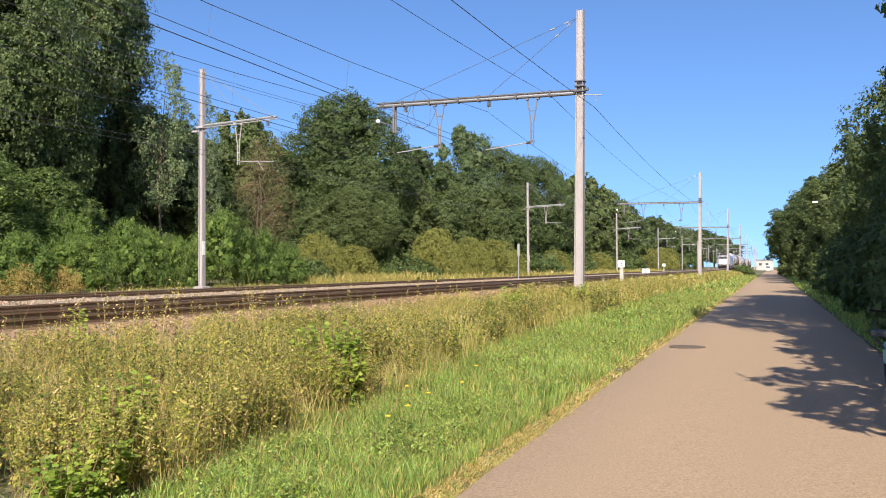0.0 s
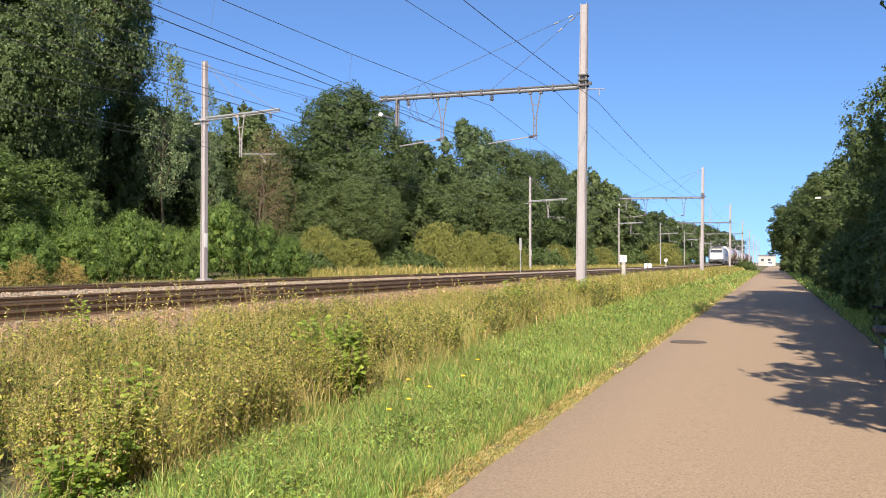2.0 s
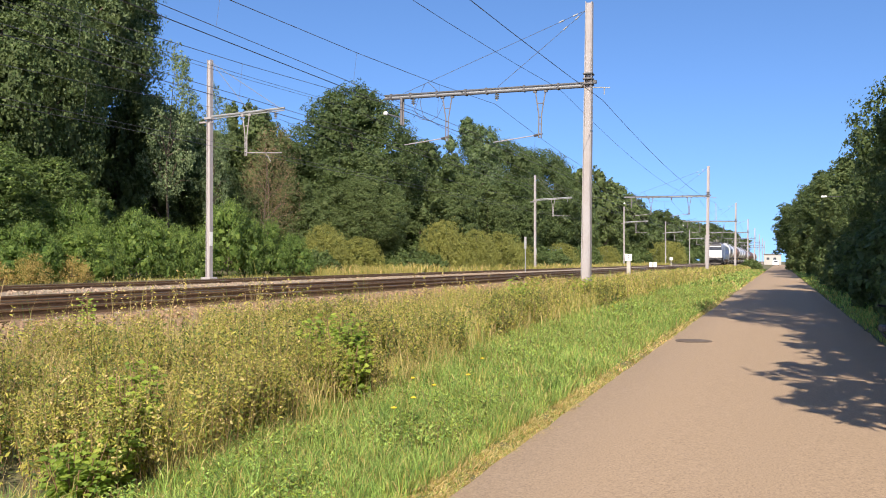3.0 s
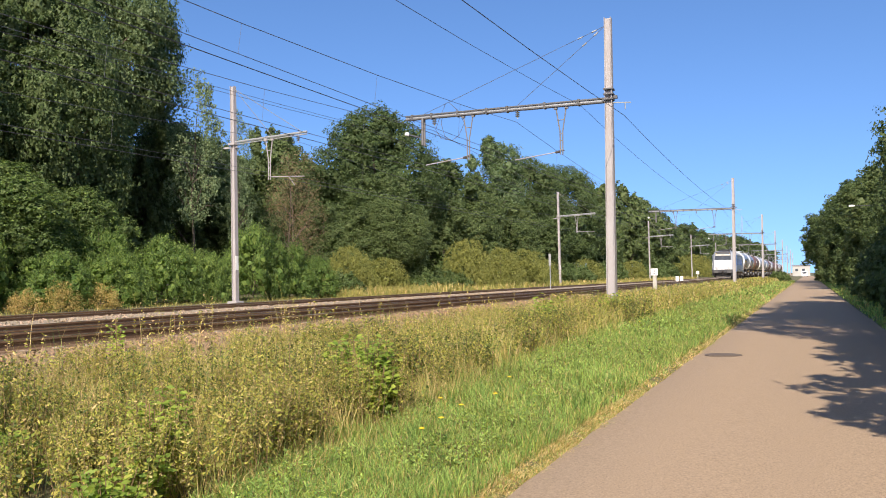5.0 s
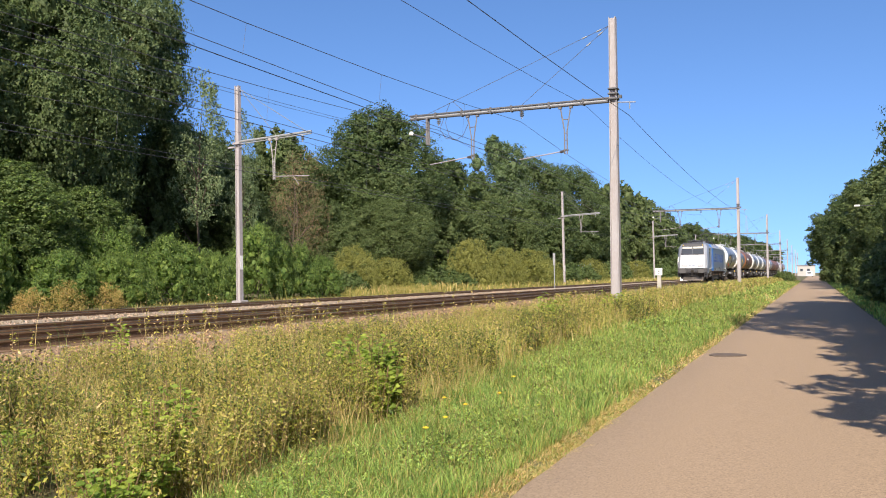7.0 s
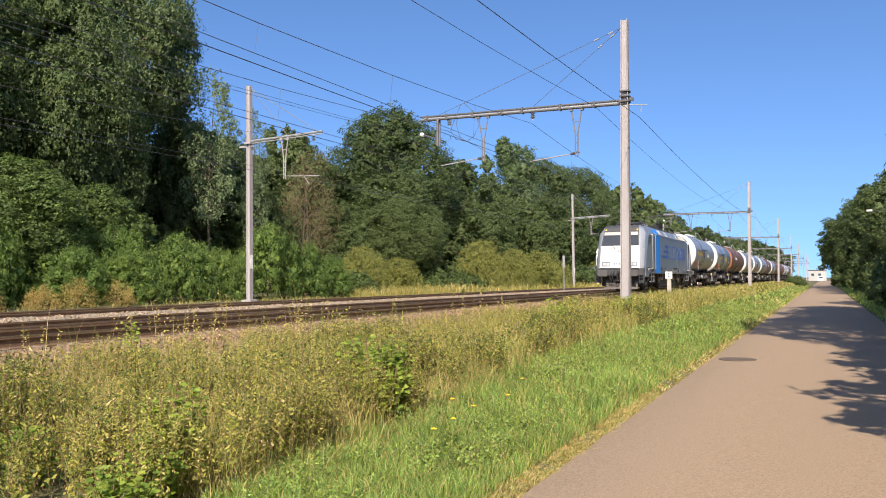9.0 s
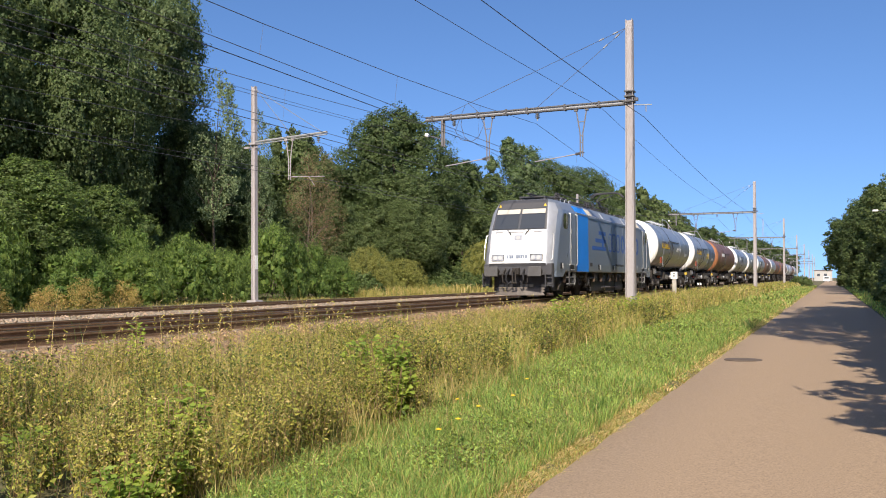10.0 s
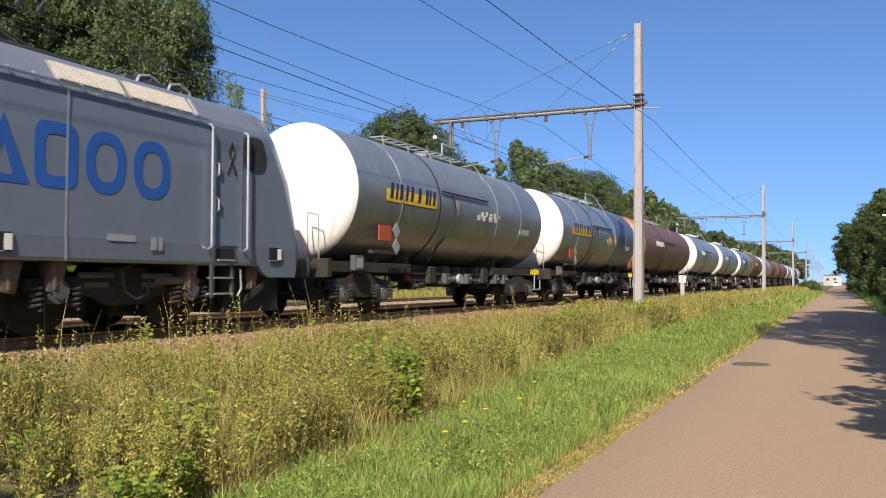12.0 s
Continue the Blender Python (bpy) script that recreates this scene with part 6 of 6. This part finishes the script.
part("carrier", bm, "charcoal", t, "dark rear carrier with struts")
part("pannier", box(bmesh.new(), -0.24, -0.06, -0.76, -0.40, 0.40, 0.68, 0.06), "teal", t, "teal fabric pannier bag")

# ---- grass and weeds ----
def verge_edge(y):
    """x of the line between mown grass and tall weeds."""
    return np.interp(y, [0, 4, 9, 16, 30, 60, 150], [-3.3, -3.65, -4.1, -4.65, -4.9, -4.9, -4.5])


def blades(r, x, y, z, h, w, lean):
    """One bent blade for each place: two quads' worth of a tapered ribbon with a tip."""
    n = len(x)
    az = r.random(n) * 2 * np.pi
    face = r.random(n) * 2 * np.pi
    dx, dy = np.cos(az) * lean * h, np.sin(az) * lean * h
    wx, wy = np.cos(face) * w, np.sin(face) * w
    base = np.stack([x, y, z], -1)
    side = np.stack([wx, wy, np.zeros(n)], -1)
    mid = base + np.stack([dx * 0.35, dy * 0.35, h * 0.6], -1)
    tip = base + np.stack([dx, dy, h * (1 - 0.25 * np.clip(lean, 0, 1))], -1)
    v = np.stack([base - side, base + side, mid - side * 0.8, mid + side * 0.8, tip], 1).reshape(-1, 3)
    i = np.arange(n) * 5
    return v, np.stack([i, i + 1, i + 3, i + 2], -1), np.stack([i + 2, i + 3, i + 4], -1)


def grass(name, mats, places, label, seed, split=(1.0,)):
    """places: (x, y, h, w, lean) arrays; the blades take one of the materials by the shares in split."""
    r = np.random.default_rng(seed)
    x, y, h, w, lean = places
    v, q, t = blades(r, x, y, ground_z(x, y) - 0.01, h, w, lean)
    m = r.choice(len(mats), len(x), p=split)
    me = mesh_from(name, v, [q, t], mats, np.concatenate([m, m]))
    return tagged(new(name, me), label, "grass", kind="stuff")


def strip(r, n, x0, x1, y0, y1, fade=1.0):
    """Random places between two edges (numbers or functions of y), thinning out with distance when fade > 1."""
    y = y0 + (y1 - y0) * r.random(n) ** fade
    a = x0(y) if callable(x0) else x0
    b = x1(y) if callable(x1) else x1
    return a + (b - a) * r.random(n), y


def cat(*groups):
    return [np.concatenate(c) for c in zip(*groups)]


def zone(r, n, x0, x1, y0, y1, h, w, lean=0.5, fade=1.0):
    x, y = strip(r, n, x0, x1, y0, y1, fade)
    tuft = 0.45 + 0.7 * (0.5 + 0.5 * np.sin(x * 3.1 + 1.3 * np.sin(y * 2.3)) * np.sin(y * 2.9 + 1.7 * np.sin(x * 1.9)))
    tuft += 0.45 * np.clip(np.sin(x * 13 + 2 * np.sin(y * 7)) * np.sin(y * 11 + 2 * np.sin(x * 9)), -0.6, 1)
    return x, y, h * tuft * (0.55 + 0.7 * r.random(n)), w * (0.7 + 0.6 * r.random(n)), lean * (0.3 + 1.2 * r.random(n))


r = np.random.default_rng(77)
edge_in = lambda y: verge_edge(y) - 0.3 + 0.25 * np.sin(y * 1.7)
grass("verge_grass", ["grass_green", "grass_dry", "grass_olive", "leaf_dim"], cat(
    zone(r, 52000, edge_in, -2.24, 2.0, 9, 0.17, 0.0026, 0.65), zone(r, 9000, edge_in, -2.24, -8, 2.0, 0.18, 0.006, 0.65), zone(r, 1500, edge_in, -2.6, 2.0, 12, 0.30, 0.002, 0.5), zone(r, 42000, edge_in, -2.24, 9, 20, 0.20, 0.0036, 0.65),
    zone(r, 12000, edge_in, -2.22, 20, 27, 0.23, 0.0065, 0.7)),
    "bright green uncut grass along the path", 1, (0.68, 0.06, 0.12, 0.14))
grass("verge_grass", ["grass_green", "grass_dry", "grass_olive", "leaf_dim"], cat(
    zone(r, 19000, edge_in, -2.22, 27, 45, 0.24, 0.0085, 0.7), zone(r, 18000, edge_in, -2.2, 45, 160, 0.28, 0.03, 0.8, 1.4)),
    "yellowing green grass further along the path", 6, (0.58, 0.07, 0.24, 0.11))
grass("dry_fringe", ["grass_dry", "grass_olive", "grass_green"], cat(
    zone(r, 3000, -2.46, -2.02, -8, 2.0, 0.06, 0.008, 1.5), zone(r, 38000, -2.46, -2.02, 2.0, 12, 0.055, 0.0032, 1.5), zone(r, 13000, -2.48, -2.04, 12, 40, 0.08, 0.008, 1.6), zone(r, 4000, -2.46, -2.02, 40, 150, 0.1, 0.018, 1.6)),
    "dry straw-coloured grass fringe at the path's edge", 2, (0.5, 0.32, 0.18))
toe = lambda y: np.interp(y, [0, 18, 40, 200], [-8.1, -8.2, -8.5, -8.7]) + 0.15 * np.sin(y * 2.1)
grass("weed_grass", ["grass_olive", "grass_dry", "grass_green"], cat(
    zone(r, 17000, toe, verge_edge, 4.5, 12, 0.5, 0.002, 0.5), zone(r, 2400, toe, verge_edge, 4.0, 14, 0.7, 0.0017, 0.4), zone(r, 260, -8.9, -7.9, 5, 18, 1.05, 0.003, 0.25), zone(r, 2600, lambda y: verge_edge(y) - 0.4, lambda y: verge_edge(y) + 0.3, 2.5, 14, 0.3, 0.0024, 0.8)),
    "tall half-dry grass between the weeds", 3, (0.46, 0.4, 0.14))
grass("weed_grass", ["grass_olive", "grass_dry", "grass_green", "leaf_dim"], cat(
    zone(r, 1500, lambda y: verge_edge(y) - 0.6, lambda y: verge_edge(y) + 0.35, 14, 35, 0.45, 0.005, 0.6), zone(r, 18000, toe, verge_edge, 12, 30, 0.52, 0.0042, 0.45),
    zone(r, 15000, toe, verge_edge, 30, 70, 0.6, 0.011, 0.45), zone(r, 11000, toe, verge_edge, 70, 220, 0.55, 0.05, 0.5, 1.3)),
    "tall olive grass among the weeds further along", 7, (0.48, 0.24, 0.16, 0.12))
grass("far_bank_grass", ["grass_olive", "grass_dry", "leaf_yellow"], cat(
    zone(r, 3500, -29.0, -26.6, 5, 46, 0.2, 0.01, 0.6), zone(r, 9000, -29.4, -26.3, 46, 64, 0.62, 0.012, 0.5), zone(r, 16000, -29.5, -25.4, 60, 220, 0.62, 0.035, 0.6)), "rough yellow-green grass between tracks and wood", 4, (0.3, 0.14, 0.56))
grass("hedge_grass", ["grass_green", "grass_olive"], cat(
    zone(r, 8000, 1.9, 2.8, 6, 30, 0.15, 0.008, 0.8), zone(r, 4500, 1.95, 3.4, -8, 6, 0.16, 0.009, 0.8), zone(r, 8000, 1.9, 3.2, 30, 140, 0.2, 0.025, 0.8)), "shaded grass under the hedge trees", 5, (0.75, 0.25))


def weeds(name, seed, groups, mats, split, label, bare=0.28):
    """Upright herbs: each a thin stem with small pointed leaves up its length. groups: n, x0, x1, y0, y1, height, leaves, leaf length, stem width."""
    r = np.random.default_rng(seed)
    vs, fs, ms, base = [], [], [], 0
    for n, x0, x1, y0, y1, height, nl, ll, sw in groups:
        x, y = strip(r, n * 5, x0, x1, y0, y1)
        lump = 0.5 + 0.5 * np.sin(x * 2.3 + 1.9 * np.sin(y * 1.3)) * np.sin(y * 2.0 + 1.5 * np.sin(x * 1.7))
        tuft = 0.5 + 0.5 * np.sin(x * 6.1 + 2.1 * np.sin(y * 3.3)) * np.sin(y * 5.3 + 1.8 * np.sin(x * 4.1))
        dense = 0.5 * lump + 0.5 * tuft
        keep = np.argsort(r.random(n * 5) ** 0.8 * (0.06 + dense ** 1.4))[-n:]
        x, y, lump, dense = x[keep], y[keep], lump[keep], dense[keep]
        h = height * (0.30 + 0.28 * r.random(n) + 0.4 * lump + 0.3 * dense)
        z = ground_z(x, y) - 0.02
        az, lean = r.random(n) * 6.283, 0.25 * r.random(n)
        root = np.stack([x, y, z], -1)
        top = root + np.stack([np.cos(az) * lean * h, np.sin(az) * lean * h, h], -1)
        s = r.random(n) * 6.283
        side = np.stack([np.cos(s), np.sin(s), 0 * s], -1) * sw
        v = np.stack([root - side, root + side, top + side * 0.4, top - side * 0.4], 1).reshape(-1, 3)
        i = base + np.arange(n) * 4
        vs.append(v)
        fs.append(np.stack([i, i + 1, i + 2], -1))
        fs.append(np.stack([i, i + 2, i + 3], -1))
        ms.append(np.full(2 * n, len(mats)))
        base += 4 * n
        k = n * nl
        own = np.repeat(np.arange(n), nl)
        u = bare + (1.02 - bare) * r.random(k) ** 0.8
        p = root[own] + (top - root)[own] * u[:, None]
        a = r.random(k) * 6.283
        out = np.stack([np.cos(a), np.sin(a), 2.0 * r.random(k) - 1.15], -1)
        reach = ll * (0.3 + 0.9 * r.random(k)) * (1.35 - 0.6 * u)
        long = out * reach[:, None]
        nrm = np.stack([-np.cos(a) * 0.4, -np.sin(a) * 0.4, 0.8 * np.ones(k)], -1) + 0.5 * np.array(to_sun) + r.normal(size=(k, 3)) * 0.7
        wide = np.cross(nrm, out)
        wide *= (reach * 0.23 / np.linalg.norm(wide, axis=1))[:, None]
        p0 = p + out * 0.6 * ll * (r.random(k) * (1.2 - u))[:, None]
        v = np.stack([p0, p0 + long * 0.45 + wide, p0 + long, p0 + long * 0.45 - wide], 1).reshape(-1, 3)
        i = base + np.arange(k) * 4
        vs.append(v)
        m = r.choice(len(mats), k, p=split)
        fs.append(np.stack([i, i + 1, i + 2], -1))
        fs.append(np.stack([i, i + 2, i + 3], -1))
        ms += [m, m]
        base += 4 * k
    me = mesh_from(name, np.concatenate(vs), [np.concatenate(fs)], mats + ["stem"], np.concatenate(ms))
    return tagged(new(name, me), label, "weeds", kind="stuff")


weeds("weeds", 8, [
    (650, toe, -4.35, 2.6, 4.4, 0.54, 34, 0.032, 0.0022), (3600, toe, verge_edge, 3.8, 12, 0.60, 37, 0.032, 0.0022), (130, toe, verge_edge, 4.2, 14, 0.66, 26, 0.055, 0.003), (550, lambda y: verge_edge(y) - 1.3, verge_edge, 4.2, 9, 0.58, 36, 0.03, 0.0024)],
    ["weed_leaf", "grass_olive", "grass_dry", "shoot_leaf", "leaf_dim"], (0.42, 0.29, 0.12, 0.11, 0.06), "tangled tall weeds with small yellow-green leaves and brown stems", 0.3)
weeds("weeds", 12, [
    (2600, toe, verge_edge, 12, 26, 0.58, 26, 0.043, 0.0035), (2000, toe, verge_edge, 26, 55, 0.64, 17, 0.09, 0.008), (1900, toe, verge_edge, 55, 170, 0.66, 9, 0.2, 0.016)],
    ["weed_leaf", "grass_olive", "grass_dry", "shoot_leaf", "leaf_dim"], (0.36, 0.25, 0.08, 0.13, 0.18), "tall olive-green weeds along the foot of the ballast", 0.3)
weeds("verge_herbs", 14, [
    (1100, verge_edge, -2.45, 2.6, 9, 0.2, 16, 0.034, 0.002), (1200, verge_edge, -2.45, 9, 20, 0.24, 14, 0.045, 0.003), (900, verge_edge, -2.45, 20, 45, 0.3, 10, 0.09, 0.005)],
    ["grass_green", "shoot_leaf", "leaf_dim"], (0.55, 0.27, 0.18), "low leafy herbs growing through the verge grass", 0.25)
# real dark clumps further off; near ones put the shade between stems into leaf colour
weeds("dark_weeds", 10, [
    (170, -6.1, -4.75, 16.5, 20.5, 0.72, 34, 0.06, 0.005), (140, -5.7, -4.5, 23.0, 27.0, 0.76, 30, 0.075, 0.005), (300, -6.8, -4.6, 3.2, 5.6, 0.7, 30, 0.045, 0.004), (230, -6.4, -4.6, 6.0, 8.8, 0.78, 34, 0.045, 0.004), (330, -5.5, -4.25, 3.2, 5.6, 0.56, 34, 0.034, 0.004), (420, -8.0, -3.5, -7, 3.2, 0.6, 22, 0.06, 0.005), (160, -7.4, -5.4, 9.5, 13.5, 0.75, 30, 0.055, 0.004), (130, -5.4, -4.4, 9.5, 13.0, 0.65, 28, 0.055, 0.004), (110, -7.6, -6.4, 4.0, 8.0, 0.65, 28, 0.045, 0.004), (330, lambda y: verge_edge(y) - 0.9, verge_edge, 4.6, 9, 0.6, 34, 0.036, 0.004), (320, lambda y: verge_edge(y) - 1.0, verge_edge, 9, 18, 0.7, 28, 0.06, 0.005)],
    ["leaf_dim", "weed_leaf"], (0.55, 0.45), "dark green clumps of tall leafy weeds, the near ones darkened for shaded gaps")
weeds("trackside_weeds", 9, [
    (90, -9.3, -8.6, 3, 30, 0.55, 18, 0.07, 0.005), (26, -9.9, -9.0, 4, 30, 0.8, 22, 0.07, 0.006), (46, -8.9, -8.1, 5, 17, 1.0, 40, 0.045, 0.004), (60, -9.3, -8.6, 30, 70, 0.6, 14, 0.12, 0.01)],
    ["weed_leaf", "grass_dry"], (0.7, 0.3), "scattered weeds growing in the ballast shoulder")


def sapling(seed, height, spread, n_stems, leaf_len, label, at):
    r = np.random.default_rng(seed)
    t = thing("sapling", label, "sapling", "saplings in the verge", at)
    bm = bmesh.new()
    P, A, B, N = [], [], [], []
    for i in range(n_stems):
        a, q = r.random() * 6.283, r.random() ** 0.6 * spread
        top = Vector((math.cos(a) * q, math.sin(a) * q, height * (0.65 + 0.4 * r.random())))
        root = Vector((math.cos(a) * q * 0.25, math.sin(a) * q * 0.25, -0.03))
        rod(bm, root, top, 0.006, 5, 0.003)
        for j in range(30):
            u = 0.15 + 0.85 * r.random()
            p = root.lerp(top, u)
            b = r.random() * 6.283
            out = np.array([math.cos(b), math.sin(b), -0.2 + 0.5 * r.random()])
            P.append(np.array(p) + out * leaf_len * (0.6 + r.random() * (1.6 - u)))
            A.append(out * leaf_len * (0.7 + 0.6 * r.random()))
            nn = 0.5 * np.array(to_sun) + np.array([0, 0, 0.4]) + r.normal(size=3) * 0.35
            w = np.cross(nn, out)
            B.append(w / np.linalg.norm(w) * leaf_len * 0.62)
            N.append(nn * leaf_len * 0.5)
    part("stem", bm, "stem", t)["kind"] = "stuff"
    c = new("leaves", leaves_mesh("leaves", np.array(P), np.array(A), np.array(B), np.array(N), ["shoot_leaf"]))
    c.parent = t
    c["kind"] = "stuff"
    return t


for i, (x, y, h, sp, n, ll) in enumerate([(-4.4, 8.0, 0.88, 0.34, 54, 0.075), (-4.2, 7.7, 0.62, 0.3, 30, 0.07), (-4.75, 8.1, 0.86, 0.2, 16, 0.075), (-3.9, 4.05, 0.5, 0.2, 18, 0.055), (-4.08, 4.4, 0.66, 0.15, 18, 0.055), (-4.22, 4.75, 0.74, 0.14, 12, 0.055), (-3.85, 3.75, 0.36, 0.24, 24, 0.055), (-5.25, 4.3, 0.5, 0.2, 10, 0.07), (-8.0, 8.0, 1.0, 0.12, 7, 0.06),
                                          (-5.9, 20.0, 1.0, 0.5, 16, 0.09), (-5.7, 26.5, 1.0, 0.55, 16, 0.10)]):
    sapling(40 + i, h, sp, n, ll, "young sapling with fresh green leaves among the weeds", pose(x, y, float(ground_z(x, y))))
for x, y in [(-2.95, 6.6), (-3.05, 7.3), (-3.0, 8.1), (-3.4, 7.6), (-3.3, 9.4), (-2.9, 6.1), (-4.2, 23), (-3.9, 21)]:
    f = thing("wildflower", "small yellow wildflower on a thin green stalk", "flower", "yellow flowers in the grass", pose(x, y, float(ground_z(x, y))))
    bm = bmesh.new()
    rod(bm, (0, 0, 0), (0.02, 0.01, 0.34), 0.003, 5)
    part("stalk", bm, "grass_green", f)
    bm = bmesh.new()
    for j in range(9):
        a = j * 0.698
        q = bmesh.ops.create_circle(bm, segments=6, radius=0.011, cap_ends=True, matrix=Matrix.Translation((0.02 + math.cos(a) * 0.018, 0.01 + math.sin(a) * 0.018, 0.345)) @ Matrix.Rotation(0.4, 4, Vector((-math.sin(a), math.cos(a), 0))))
    rod(bm, (0.02, 0.01, 0.335), (0.02, 0.01, 0.35), 0.01, 6)
    part("petals", bm, "petal", f)["kind"] = "stuff"

# round cover let into the path
bm = bmesh.new()
rod(bm, (0, 0, -0.03), (0, 0, 0.008), 0.35, 28)
rod(bm, (0, 0, 0.008), (0, 0, 0.012), 0.30, 28)
ob = part("manhole_cover", bm, "plate_brown", None)
ob.location = (-1.56, 17.1, 0.02)
tagged(ob, "dark round manhole cover set in the asphalt", "manhole cover")


# ---- motion ----
def train_y(t):
    """Where the train's front stands at t seconds."""
    return float(np.interp(t, [0, 7, 9.5, 10.5, 11, 11.5, 12], [216.5, 85.7, 39.5, 21.1, 12.15, 3.7, -5.45]))


def motions():
    times = (0, 3.5, 7, 8.25, 9.5, 10, 10.5, 11, 11.5, 12)
    for ob, offset in TRAIN:
        walk(ob, [(t, pose(TRACKS[0][0], train_y(t) + offset, RAIL_Z)) for t in times])
    # the wheels of the locomotive and of the first wagon roll
    for ob, y, radius in WHEELS[:8]:
        rows = []
        for i in range(361):
            way = train_y(0) - train_y(i / 30)
            rows.append((i / 30, pose(0, y, radius, math.degrees(way / radius) % 360)))
        walk(ob, rows)


motions()
